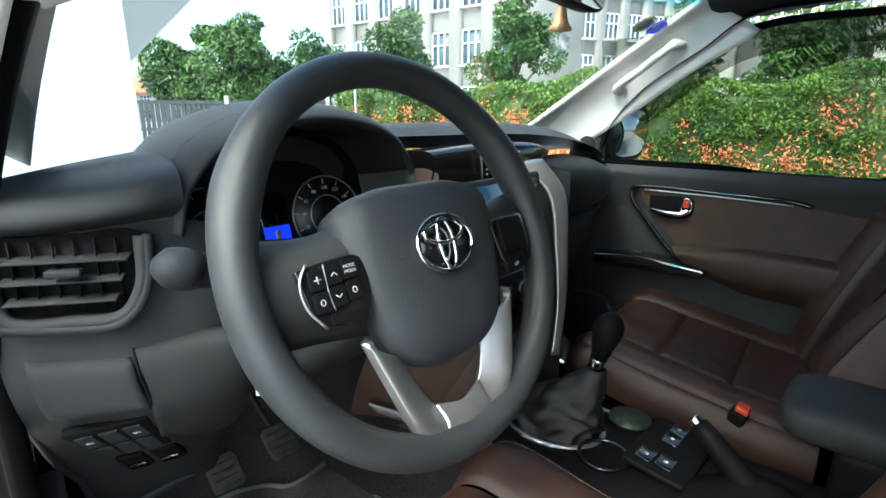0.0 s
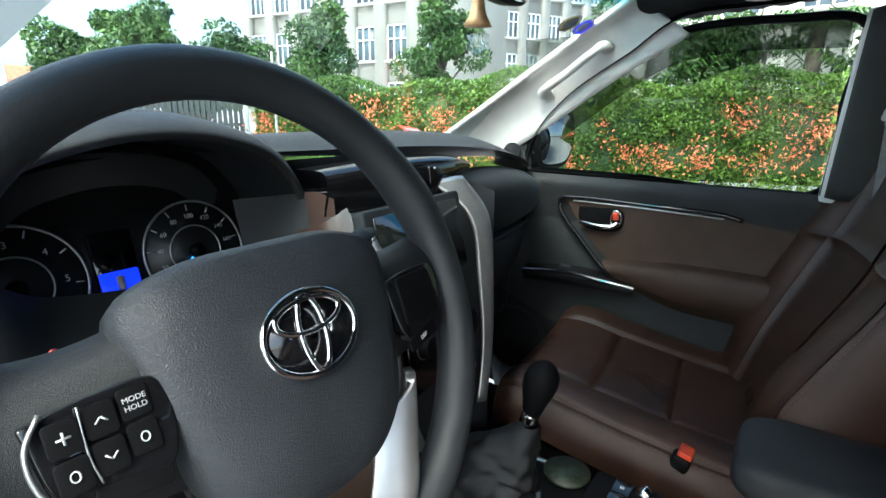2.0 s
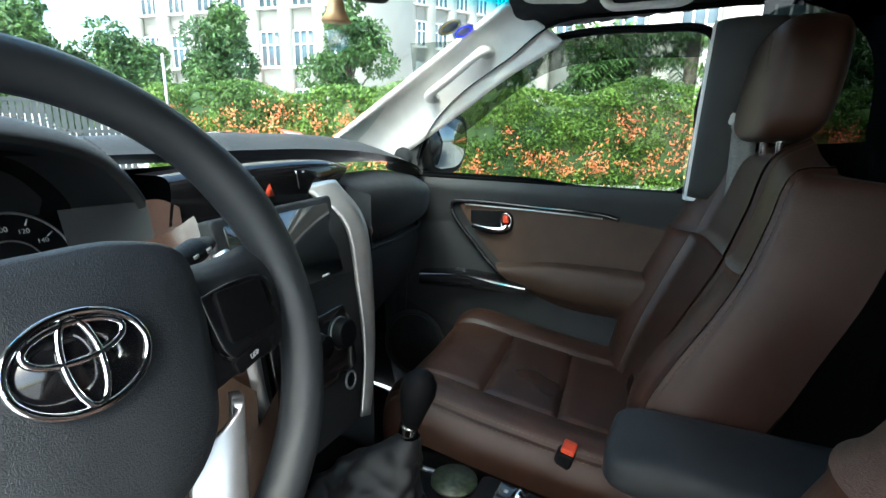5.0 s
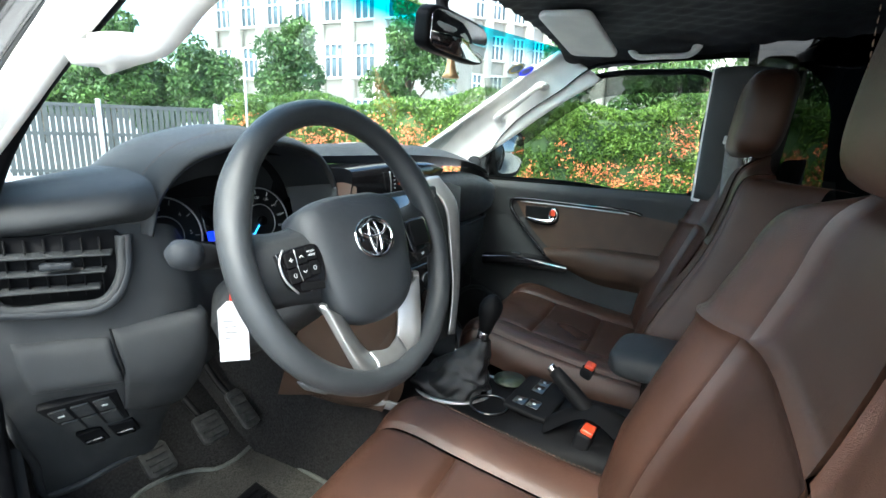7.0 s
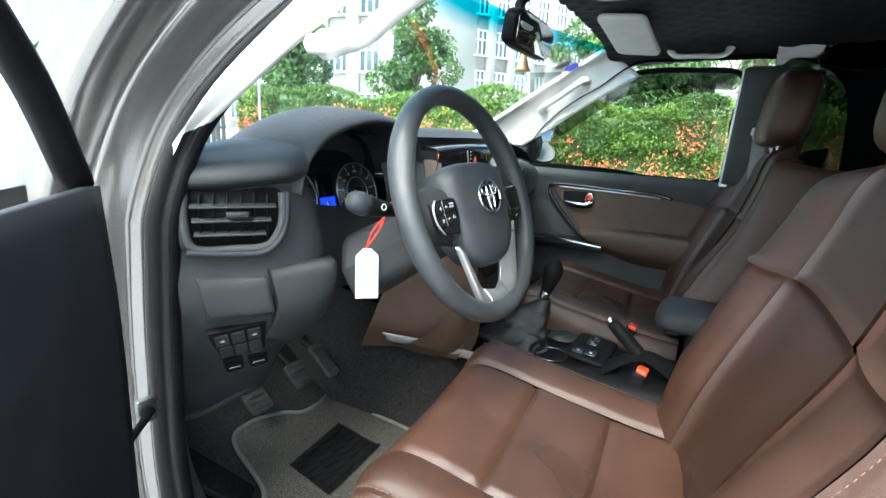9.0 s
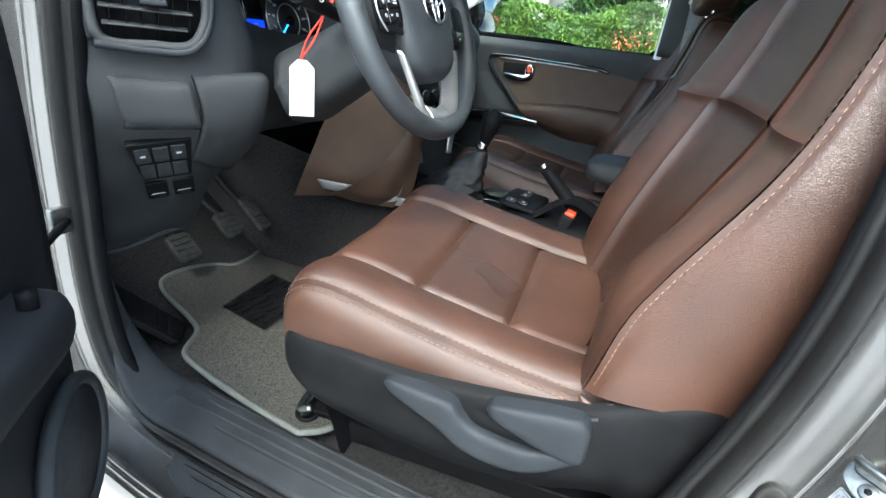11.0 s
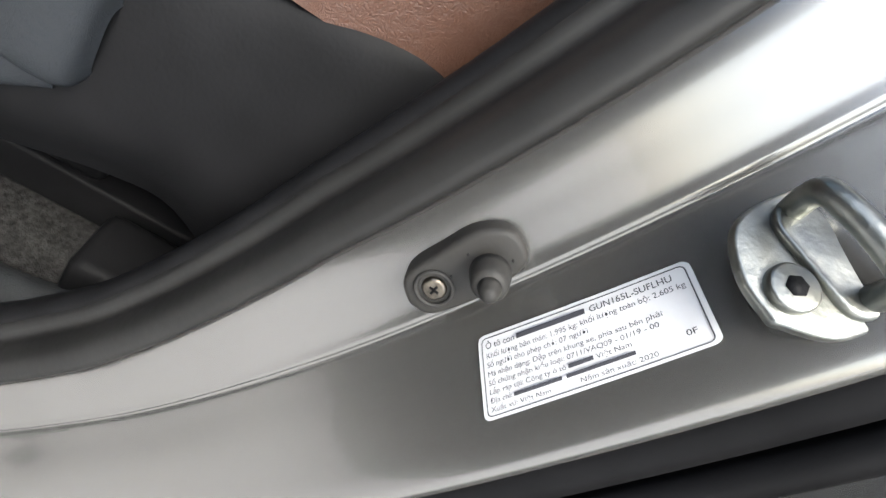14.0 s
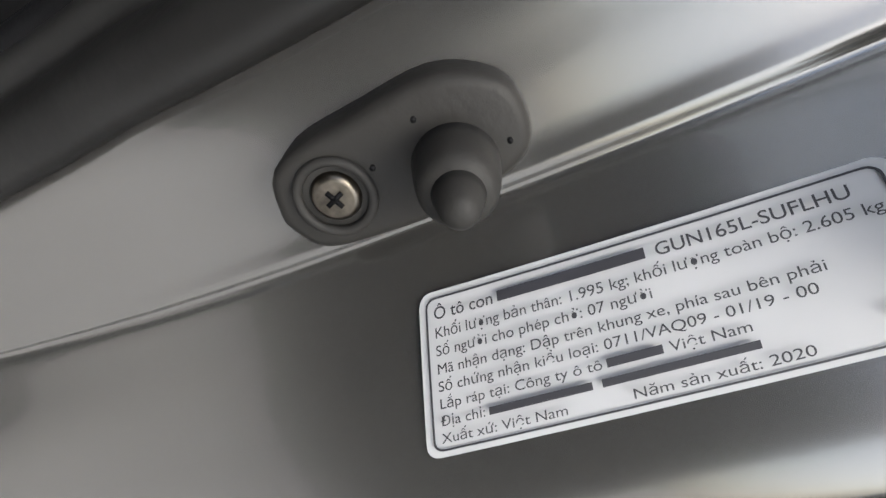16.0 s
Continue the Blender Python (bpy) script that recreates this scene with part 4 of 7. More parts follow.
def car_seat(name, m, out, label, upright=0.0, plus=1.0, minus=1.0):
    """A front seat; out is the sign of its door side."""
    def back_shape(u, v):
        return back(u, v, plus, minus)

    t = thing(name, label, "car seat", "front seats", m=m)
    c = part("seat_cushion", surface(cushion, -CS, CS, 0.0, CR, 30, 16, 0.0095, 0.0065, edges="lrt"), "leather", t)
    part("centre_panel", surface(cushion, -CS, CS, CR, CF, 30, 20, 0.009, 0.006), "leather_dark", c)
    part("thigh_panel", surface(cushion, -CS, CS, CF, 1.0, 30, 40, 0.0095, 0.0065, edges="lrb"), "leather", c)
    for s in (-1, 1):
        part("bolster", surface(cushion, s * CS, s * CO, 0.0, 1.0, 26, 70, 0.0060, 0.0065, edges="lr"), "leather", c)
        part("side_panel", surface(cushion, s * CO, s * 1.0, 0.0, 1.0, 14, 70, 0.004, 0.005, edges="l"), "leather", c)
        seam(cushion, [(s * CO, v) for v in np.linspace(0.03, 0.92, 70)], c, (s * 0.0006, 0, 0.0008))
    turn = pose(0, -0.33, 0.78, -upright, 0, 0) @ pose(0, 0.33, -0.78)
    b = part("backrest", surface(back_shape, -BS, BS, 0.0, 0.52, 30, 40, 0.0095, 0.0065, edges="lrt"), "leather_dark", t, m=turn)
    part("upper_panel", surface(back_shape, -BS * 0.9, BS * 0.9, 0.52, 1.0, 30, 40, 0.0095, 0.0065, edges="lrb"), "leather_dark", b)
    for s in (-1, 1):
        part("bolster", surface(back_shape, s * BS, s * BO, 0.0, 0.52, 30, 48, 0.0060, 0.0065, edges="lrt"), "leather", b)
        part("upper_bolster", surface(back_shape, s * BS * 0.9, s * BO, 0.52, 1.0, 30, 44, 0.0060, 0.0065, edges="lrb"), "leather", b)
        part("side_panel", surface(back_shape, s * BO, s * 1.0, 0.0, 1.0, 16, 80, 0.004, 0.005, edges="l"), "leather", b)
        seam(back_shape, [(s * BO, v) for v in np.linspace(0.02, 0.95, 90)], b, (s * 0.0006, 0.0008, 0))
        seam(back_shape, [(s * u, 0.52) for u in np.linspace(BS * 1.1, BO * 0.97, 24)], b, (0, 0.0012, 0.0), 0.0)
    part("back_shell", loft([[(-0.255, -0.44, 0.79), (-0.20, -0.50, 0.76), (0, -0.53, 0.75), (0.20, -0.50, 0.76), (0.255, -0.44, 0.79)], [(-0.250, -0.53, 1.0), (-0.20, -0.585, 1.0), (0, -0.605, 1.0), (0.20, -0.585, 1.0), (0.250, -0.53, 1.0)], [(-0.200, -0.59, 1.20), (-0.15, -0.605, 1.238), (0, -0.62, 1.248), (0.15, -0.605, 1.238), (0.200, -0.59, 1.20)]], 16, 24), "black", b)
    h = part("headrest", headrest(), "leather", t, m=turn)
    stitches([(s, -0.484, z) for s, z in zip(np.linspace(-0.070, -0.078, 20), np.linspace(1.273, 1.403, 20))], parent=h)
    stitches([(s, -0.484, z) for s, z in zip(np.linspace(0.070, 0.078, 20), np.linspace(1.273, 1.403, 20))], parent=h)
    for s in (-0.05, 0.05):
        part("headrest_post", tube([(s, -0.525, 1.21), (s, -0.518, 1.33)], 0.006, 10, 4), "chrome", h)
    part("seat_base", loft([[(-0.24, 0.045, 0.72), (-0.22, 0.0, 0.60), (-0.2, -0.02, FLOOR)], [(0, 0.05, 0.72), (0, 0.0, 0.60), (0, -0.02, FLOOR)], [(0.24, 0.045, 0.72), (0.22, 0.0, 0.60), (0.2, -0.02, FLOOR)]], 8, 8), "black", t)
    part("underframe", box(0.46, 0.40, 0.07, (0, -0.18, 0.665)), "black", t, bevel=0.01)
    part("crossbar", tube([(-0.20, 0.035, 0.565), (-0.2, 0.055, 0.555), (0.0, 0.06, 0.555), (0.2, 0.055, 0.555), (0.20, 0.035, 0.565)], 0.006, 8, 24), "zinc", t, "steel slide bar under the seat front")
    for s in (-1, 1):
        part("slide_rail", box(0.035, 0.50, 0.04, (s * 0.15, -0.18, FLOOR + 0.022)), "black", t, bevel=0.004)
        part("rail_leg", box(0.03, 0.30, 0.12, (s * 0.15, -0.20, FLOOR + 0.10)), "black", t, bevel=0.01)
        part("rail_cover", box(0.06, 0.10, 0.05, (s * 0.22, -0.42, FLOOR + 0.036)), "black", t, bevel=0.01)
    # side shield with its two levers
    o = out

    def rail(y, x, zt, zb):
        return [(o * (x - 0.012), y + 0.002, zt + 0.003), (o * x, y, zt - 0.006), (o * (x + 0.010), y, zt * 0.65 + zb * 0.35), (o * (x + 0.008), y, zt * 0.3 + zb * 0.7), (o * (x - 0.012), y, zb)]

    shield = part("side_shield", loft([rail(0.046, 0.236, 0.752, 0.70), rail(0.034, 0.255, 0.750, 0.67), rail(0.0, 0.266, 0.742, 0.645), rail(-0.06, 0.270, 0.741, 0.632), rail(-0.14, 0.272, 0.739, 0.622), rail(-0.22, 0.272, 0.745, 0.617), rail(-0.31, 0.272, 0.757, 0.626), rail(-0.37, 0.272, 0.774, 0.645), rail(-0.40, 0.268, 0.788, 0.645), rail(-0.45, 0.266, 0.806, 0.62), rail(-0.50, 0.250, 0.815, 0.63), rail(-0.535, 0.215, 0.80, 0.66)], 80, 24), "black", t, "black plastic side shield")
    x0, x1 = 0.280, 0.294

    def blade(rows, xs):
        d = (x1 - x0) * 0.8
        return loft([[(o * (x0 - 0.006), y, zt), (o * (x + d * 0.75), y, zt - 0.02 * (zt - zb)), (o * (x + d), y, zt - 0.12 * (zt - zb)), (o * (x + d * 1.05), y, (zt + zb) / 2), (o * (x + d * 0.9), y, zb + 0.12 * (zt - zb)), (o * (x + d * 0.6), y, zb + 0.02 * (zt - zb)), (o * (x0 - 0.006), y, zb)] for (y, zt, zb), x in zip(rows, xs)], 60, 30)

    part("height_lever", blade([(-0.114, 0.734, 0.728), (-0.122, 0.739, 0.723), (-0.155, 0.742, 0.713), (-0.185, 0.740, 0.698), (-0.203, 0.735, 0.686), (-0.215, 0.722, 0.676), (-0.230, 0.711, 0.671), (-0.255, 0.706, 0.667), (-0.29, 0.704, 0.669), (-0.32, 0.708, 0.680), (-0.348, 0.706, 0.698)], [x0 - 0.008, x0 - 0.002] + [x0 + 0.006] * 3 + [x0 + 0.004] * 4 + [x0, x0 - 0.006]), "grey_plastic", shield, "dark grey height lever")
    part("recline_lever", blade([(-0.241, 0.745, 0.739), (-0.248, 0.752, 0.734), (-0.286, 0.761, 0.722), (-0.32, 0.766, 0.711), (-0.345, 0.766, 0.706), (-0.354, 0.758, 0.707), (-0.358, 0.748, 0.713)], [x0 - 0.006, x0 + 0.002, x0 + 0.008, x0 + 0.008, x0 + 0.006, x0 + 0.002, x0 - 0.006]), "grey_plastic", shield, "dark grey recline lever")
    part("lever_recess", loft([[(o * 0.283, -0.225, 0.733), (o * 0.2845, -0.228, 0.722), (o * 0.283, -0.232, 0.712)], [(o * 0.283, -0.26, 0.726), (o * 0.2845, -0.26, 0.716), (o * 0.283, -0.262, 0.706)], [(o * 0.283, -0.305, 0.716), (o * 0.2845, -0.306, 0.711), (o * 0.283, -0.307, 0.705)]], 12, 8), "black", shield)
    part("embossed_bar", box(0.0016, 0.055, 0.006), "dash", shield, m=pose(o * 0.274, -0.335, 0.750, -22, 0, 0))
    part("side_flap", loft([[(o * 0.258, -0.335, 0.775), (o * 0.262, -0.352, 0.770), (o * 0.262, -0.372, 0.778)], [(o * 0.262, -0.338, 0.760), (o * 0.268, -0.354, 0.757), (o * 0.266, -0.374, 0.768)]], 5, 8), "leather", c, solid=0.003)
    return t


def headrest():
    bm = bmesh.new()
    bmesh.ops.create_cube(bm, size=1)
    bmesh.ops.subdivide_edges(bm, edges=bm.edges, cuts=9, use_grid_fill=True)
    for v in bm.verts:
        d = Vector(v.co) * 2
        f = max(abs(d.x), abs(d.y), abs(d.z))
        q = (abs(d.x) ** 4 + abs(d.y) ** 4 + abs(d.z) ** 4) ** 0.25
        d = d * (f / q)
        w = 0.128 - 0.022 * max(0, d.z)
        v.co = (d.x * w, -0.532 + d.y * 0.05 - 0.012 * d.z, 1.338 + d.z * 0.092)
    return bm


car_seat("driver_seat", pose(-0.394, 0.008, 0.0, 0, -1.5, 7), -1, "brown leather driver's seat with tan double stitching", 0.0, 1.15, 0.85)
car_seat("passenger_seat", pose(0.365, 0.135, 0.0, 0, 3, 7), 1, "brown leather passenger seat with tan double stitching", 0.0, 1.05, 0.8)
rear = thing("rear_bench", "dark rear bench seat in the shade", "car seat")
part("cushion", box(1.15, 0.45, 0.16, (0, -1.10, 0.74)), "leather_dark", rear, bevel=0.05)
part("backrest", box(1.15, 0.14, 0.55, (0, -1.40, 1.0)), "leather_dark", rear, bevel=0.05)

# ---------- steering wheel ----------
WT = 21.5
WHEEL = pose(-0.37, 0.025, 1.1375, 90 - WT, 0, 0)  # local x right, y up the wheel, z towards the driver
wheel = thing("steering_wheel", "black leather-grained steering wheel with silver lower spokes", "steering wheel", m=WHEEL)
w = np.linspace(0, 2 * math.pi, 96, endpoint=False)
RR = 0.1755
rim_r = np.array([0.0160 + 0.0022 * (math.exp(-((math.degrees(a) - 25) / 14) ** 2) + math.exp(-((math.degrees(a) - 155) / 14) ** 2)) for a in w])
part("rim", tube(np.stack([RR * np.cos(w), RR * np.sin(w), 0 * w], 1), rim_r, 18, closed=True, flat=1.12), "rim", wheel, "black grained leather rim")
hub_out = cr([(0, 0.062), (0.05, 0.060), (0.085, 0.046), (0.088, 0.02), (0.080, -0.03), (0.066, -0.072), (0.036, -0.096), (0, -0.101), (-0.036, -0.096), (-0.066, -0.072), (-0.080, -0.03), (-0.088, 0.02), (-0.085, 0.046), (-0.05, 0.060), (0, 0.062)], 60)[:-1]
hub_rows = [[(x * k, (y + 0.01) * k - 0.01, z) for x, y in hub_out] for k, z in ((0.80, -0.045), (0.98, -0.03), (1.03, -0.005), (1.02, 0.008), (0.96, 0.018), (0.82, 0.024), (0.55, 0.028), (0.25, 0.030), (0.02, 0.0305))]
hub = part("airbag_cover", grid(hub_rows, close_v=True), "hub", wheel, "black grained airbag cover")
# oval badge: plain chrome rings on a dark ground
part("badge_ground", disc(0.027, 0.003, 40), "gloss", hub, m=pose(0, 0.002, 0.0300) @ Matrix.Diagonal((1.2, 0.86, 1, 1)))
part("badge_ring", ring(0.0290, 0.0024, 56, 8, 1.16, 0.86), "chrome", hub, m=pose(0, 0.002, 0.0325), label="chrome oval badge")
part("badge_ring", ring(0.0205, 0.0020, 40, 8, 1.15, 0.48), "chrome", hub, m=pose(0, 0.0125, 0.033))
part("badge_ring", ring(0.0195, 0.0020, 40, 8, 0.46, 1.18), "chrome", hub, m=pose(0, 0.0015, 0.033))
for k, (w_, y_) in enumerate(((0.016, -0.042), (0.030, -0.050), (0.010, -0.062))):
    part("embossed_bar", box(w_, 0.005, 0.0012, (0.0, y_, 0.0258)), "black", hub, bevel=0.0004)


def word(parent, text, size, y):
    """Raised white lettering on a button."""
    c = bpy.data.curves.new("lettering", "FONT")
    c.body, c.size, c.align_x, c.align_y, c.extrude = text, size, "CENTER", "CENTER", 0.0002
    c.materials.append(M["print"])
    o = new("lettering", c)
    o.matrix_basis, o.parent = pose(0, y, 0.0005), parent


def spoke(side):
    s = side
    arm = part("spoke", loft([[(s * 0.060, 0.044, -0.012), (s * 0.060, 0.028, 0.010), (s * 0.060, -0.02, 0.010), (s * 0.060, -0.06, -0.01)], [(s * 0.11, 0.036, -0.014), (s * 0.11, 0.02, 0.008), (s * 0.11, -0.02, 0.006), (s * 0.115, -0.050, -0.012)], [(s * 0.165, 0.042, -0.014), (s * 0.17, 0.022, 0.0), (s * 0.172, -0.02, 0.0), (s * 0.168, -0.045, -0.014)]], 16, 12), "dash", wheel, solid=0.012)
    sw = pose(s * (0.110 if s < 0 else 0.115), -0.010, 0.0155) @ Matrix.Scale(0.80 if s < 0 else 0.93, 4) @ pose(-s * 0.117, 0.008, -0.0155)
    part("switch_panel", plate(cr([(-0.036, 0.024), (0.0, 0.028), (0.034, 0.024), (0.030, -0.028), (0.0, -0.036), (-0.026, -0.026), (-0.036, 0.024)], 28)[:-1], 0.01), "gloss", arm, m=sw @ pose(s * 0.117, -0.008, 0.0155, 0, s * 6, 0), bevel=0.002)
    if side < 0:
        for i in range(3):
            for j in range(2):
                k = part("button", plate(rounded(0.0165, 0.0195, 0.003), 0.004), "black", arm, m=sw @ pose(-0.1175 + (i - 1) * 0.0185, 0.0055 - j * 0.0215 + (i - 1) * 0.002, 0.0185, 0, -6, 0), bevel=0.0008)
                if i == 0 and j == 0:
                    part("symbol", box(0.007, 0.0012, 0.0006, (0, 0, 0.0004)), "print", k)
                    part("symbol", box(0.0012, 0.007, 0.0006, (0, 0, 0.0004)), "print", k)
                elif i == 1:
                    for q in (-1, 1):
                        part("symbol", box(0.0045, 0.0010, 0.0006), "print", k, m=pose(q * 0.0016, 0, 0.0004, 0, 0, -q * 45 * (1 if j == 0 else -1)))
                elif i == 2 and j == 0:
                    word(k, "MODE", 0.0045, 0.0022)
                    word(k, "HOLD", 0.0045, -0.0028)
                else:
                    part("symbol", ring(0.0022, 0.0005, 14, 5, 1.0, 1.3), "print", k, m=pose(0, 0, 0.0004))
        part("divider", tube([(-0.1265, 0.017, 0.0185), (-0.1275, -0.012, 0.0185), (-0.125, -0.028, 0.018)], 0.0007, 6, 12), "silver", arm, m=sw)
    else:
        k = part("button", plate(rounded(0.048, 0.040, 0.005), 0.004), "black", arm, m=sw @ pose(0.117, -0.004, 0.0185, 0, 6, 0), bevel=0.001)
    low = part("lower_button", plate(rounded(0.040, 0.011, 0.003), 0.004), "black", arm, m=sw @ pose(s * 0.110, -0.038, 0.0175, 0, s * 6, s * 10), bevel=0.0008)
    if side > 0:
        word(low, "DISP", 0.005, 0.0)
    if side < 0:
        part("silver_edge", tube([(-0.142, 0.020, 0.0150), (-0.152, 0.004, 0.0142), (-0.151, -0.020, 0.0145), (-0.137, -0.042, 0.0155)], 0.0016, 8, 14), "silver", arm, m=sw)


spoke(1)
spoke(-1)
for s in (-1, 1):
    part("lower_spoke", loft([[(s * 0.052, -0.082, -0.006), (s * 0.065, -0.078, 0.003), (s * 0.082, -0.070, 0.012), (s * 0.092, -0.063, 0.013), (s * 0.096, -0.058, 0.005)], [(s * 0.042, -0.113, -0.006), (s * 0.053, -0.112, 0.002), (s * 0.067, -0.110, 0.010), (s * 0.077, -0.108, 0.011), (s * 0.081, -0.106, 0.003)], [(s * 0.030, -0.134, -0.006), (s * 0.042, -0.138, 0.002), (s * 0.055, -0.141, 0.009), (s * 0.063, -0.143, 0.009), (s * 0.067, -0.144, 0.0)], [(s * 0.014, -0.145, -0.004), (s * 0.026, -0.155, 0.003), (s * 0.036, -0.163, 0.006), (s * 0.045, -0.168, 0.004), (s * 0.050, -0.171, -0.004)]], 30, 20), "silver", wheel, "satin silver lower spoke", solid=0.008)
part("lower_spoke_bridge", loft([[(-0.030, -0.135, -0.004), (0, -0.142, -0.001), (0.030, -0.135, -0.004)], [(-0.030, -0.155, 0.0045), (0, -0.158, 0.007), (0.030, -0.155, 0.0045)], [(-0.042, -0.171, -0.002), (0, -0.174, 0.002), (0.042, -0.171, -0.002)]], 12, 14), "silver", wheel, solid=0.008)

column = thing("steering_column", "black steering column shroud with stalks", "steering column", m=WHEEL)
part("shroud", loft([[(x * 0.055, y * 0.05 - 0.01, -0.03) for x, y in ((-1, 0), (-0.7, 0.8), (0, 1), (0.7, 0.8), (1, 0), (0.8, -0.8), (0, -1), (-0.8, -0.8), (-1, 0))], [(x * 0.064, y * 0.052 - 0.026, -0.10) for x, y in ((-1, 0), (-0.7, 0.8), (0, 1), (0.7, 0.8), (1, 0), (0.8, -0.8), (0, -1), (-0.8, -0.8), (-1, 0))], [(x * 0.082, y * 0.062 - 0.052, -0.24) for x, y in ((-1, 0), (-0.7, 0.8), (0, 1), (0.7, 0.8), (1, 0), (0.8, -0.8), (0, -1), (-0.8, -0.8), (-1, 0))]], 16, 40, cap=True), "dash", column)
part("ignition_barrel", tube([(0.07, -0.03, -0.11), (0.10, -0.035, -0.10)], 0.02, 20, 4), "black", column)
WI = WHEEL.inverted()
stalk_l = part("stalk", tube([(-0.42, 0.115, 1.115), (-0.47, 0.11, 1.125), (-0.525, 0.105, 1.137), (-0.555, 0.102, 1.145)], [0.008, 0.010, 0.0145, 0.0165], 16, 4, flat=0.95), "black", column, m=WI)
part("stalk_knob", tube([(-0.548, 0.102, 1.143), (-0.556, 0.101, 1.146), (-0.568, 0.100, 1.150), (-0.575, 0.099, 1.152)], [0.0172, 0.0178, 0.0160, 0.008], 18, 4, flat=0.95), "grey_plastic", stalk_l, "grey stalk knob")
stalk_r = part("stalk", tube([(-0.31, 0.110, 1.125), (-0.262, 0.104, 1.146), (-0.222, 0.107, 1.157), (-0.200, 0.111, 1.161), (-0.195, 0.112, 1.162)], [0.007, 0.0085, 0.0115, 0.0120, 0.006], 18, 5, flat=0.9), "grey_plastic", column, m=WI)
for k in range(4):
    part("symbol", box(0.0052, 0.0009, 0.0032 + 0.001 * (k % 2)), "print", stalk_r, m=pose(-0.250 + 0.0135 * k, 0.0945 + 0.0004 * k, 1.151 + 0.003 * k, 0, -14, 8))
part("symbol", ring(0.0045, 0.0008, 14, 5), "print", stalk_l, m=basis((-0.518, 0.0885, 1.138), (1, -0.1, 0), (0, -1, 0.1)))

# ---------- dashboard ----------
dash = thing("dashboard", "charcoal dashboard with brown and silver trim", "dashboard")
# top sheet from the windscreen base to the crest
part("top_pad", loft([[(-0.655, 0.39, 1.165), (-0.655, 0.42, 1.182), (-0.645, 0.50, 1.18), (-0.60, 0.62, 1.165)],
                      [(-0.565, 0.33, 1.185), (-0.56, 0.38, 1.205), (-0.55, 0.48, 1.198), (-0.45, 0.70, 1.165)],
                      [(-0.48, 0.32, 1.205), (-0.475, 0.38, 1.217), (-0.46, 0.5, 1.21), (-0.35, 0.74, 1.17)],
                      [(-0.30, 0.40, 1.225), (-0.30, 0.44, 1.235), (-0.30, 0.54, 1.23), (-0.2, 0.77, 1.17)],
                      [(-0.12, 0.33, 1.225), (-0.12, 0.38, 1.242), (-0.12, 0.5, 1.235), (-0.05, 0.79, 1.17)],
                      [(0.10, 0.255, 1.225), (0.11, 0.33, 1.243), (0.12, 0.48, 1.236), (0.15, 0.78, 1.17)],
                      [(0.30, 0.262, 1.208), (0.31, 0.33, 1.230), (0.32, 0.48, 1.222), (0.34, 0.74, 1.165)],
                      [(0.50, 0.30, 1.175), (0.50, 0.36, 1.192), (0.50, 0.48, 1.185), (0.50, 0.68, 1.16)],
                      [(0.655, 0.355, 1.14), (0.655, 0.40, 1.155), (0.645, 0.48, 1.16), (0.60, 0.62, 1.15)]], 90, 24), "dash_soft", dash)
# hood over the instruments
HX = -0.315


def hood(k, y, dz=0.0):
    return [(HX + k * 0.186 * x, y + 0.02 * abs(x) ** 2, 1.085 + dz + k * 0.165 * z) for x, z in ((-1.0, 0.30), (-0.92, 0.62), (-0.70, 0.90), (-0.35, 1.05), (0, 1.10), (0.4, 1.05), (0.75, 0.90), (0.97, 0.62), (1.06, 0.36))]


hd = part("instrument_hood", loft([hood(1.0, 0.50, -0.015), hood(1.06, 0.42), hood(1.05, 0.34, 0.002), hood(1.0, 0.275, 0.0), hood(0.955, 0.262, -0.002), hood(0.93, 0.268, -0.004)], 30, 50), "dash_soft", dash)
part("hood_inner", loft([hood(0.94, 0.266, -0.003), hood(0.93, 0.33), hood(0.90, 0.415, -0.004)], 14, 50), "dash", dash)
part("hood_back", grid([[(HX + f * (p[0] - HX), 0.418, 1.05 + f * (p[2] - 1.05)) for p in cr(hood(0.96, 0.418), 40)] for f in (0.02, 0.5, 1.0)]), "black", dash)
stitches(cr(hood(1.035, 0.298, 0.003), 120), 0.004, 0.0025, 0.0006, parent=hd)
# instrument cluster
cl = thing("instrument_cluster", "instrument cluster with two round dials and a blue display", "instrument cluster", m=pose(-0.318, 0.400, 1.100, 90 - 14, 0, 0))
part("face", plate(rounded(0.33, 0.125, 0.05, 8), 0.01), "dial", cl, m=pose(0, 0, -0.004))
for s, n_ in ((-1, 8), (1, 11)):
    d = part("dial", disc(0.056, 0.006, 48), "dial", cl, m=pose(s * 0.094, 0, 0) @ Matrix.Scale(1.12, 4))
    part("dial_ring", ring(0.057, 0.0014, 56, 8), "silver", d, m=pose(0, 0, 0.004))
    part("inner_ring", ring(0.029, 0.0010, 40, 6), "silver", d, m=pose(0, 0, 0.0038))
    for k in range(n_):
        a = radians(225 - 270 * k / (n_ - 1))
        part("tick", box(0.007, 0.0014, 0.001), "print", d, m=pose(0.050 * math.cos(a), 0.050 * math.sin(a), 0.0036, 0, 0, math.degrees(a)))
    part("needle", box(0.032, 0.0020, 0.0012), "needle", d, m=pose(-0.018, -0.018, 0.006, 0, 0, 45))
    part("needle_cap", disc(0.008, 0.008, 20), "black", d, m=pose(0, 0, 0.006))
    part("small_needle", box(0.012, 0.0018, 0.0012), "needle", d, m=pose(0.012, -0.043, 0.005, 0, 0, 55))
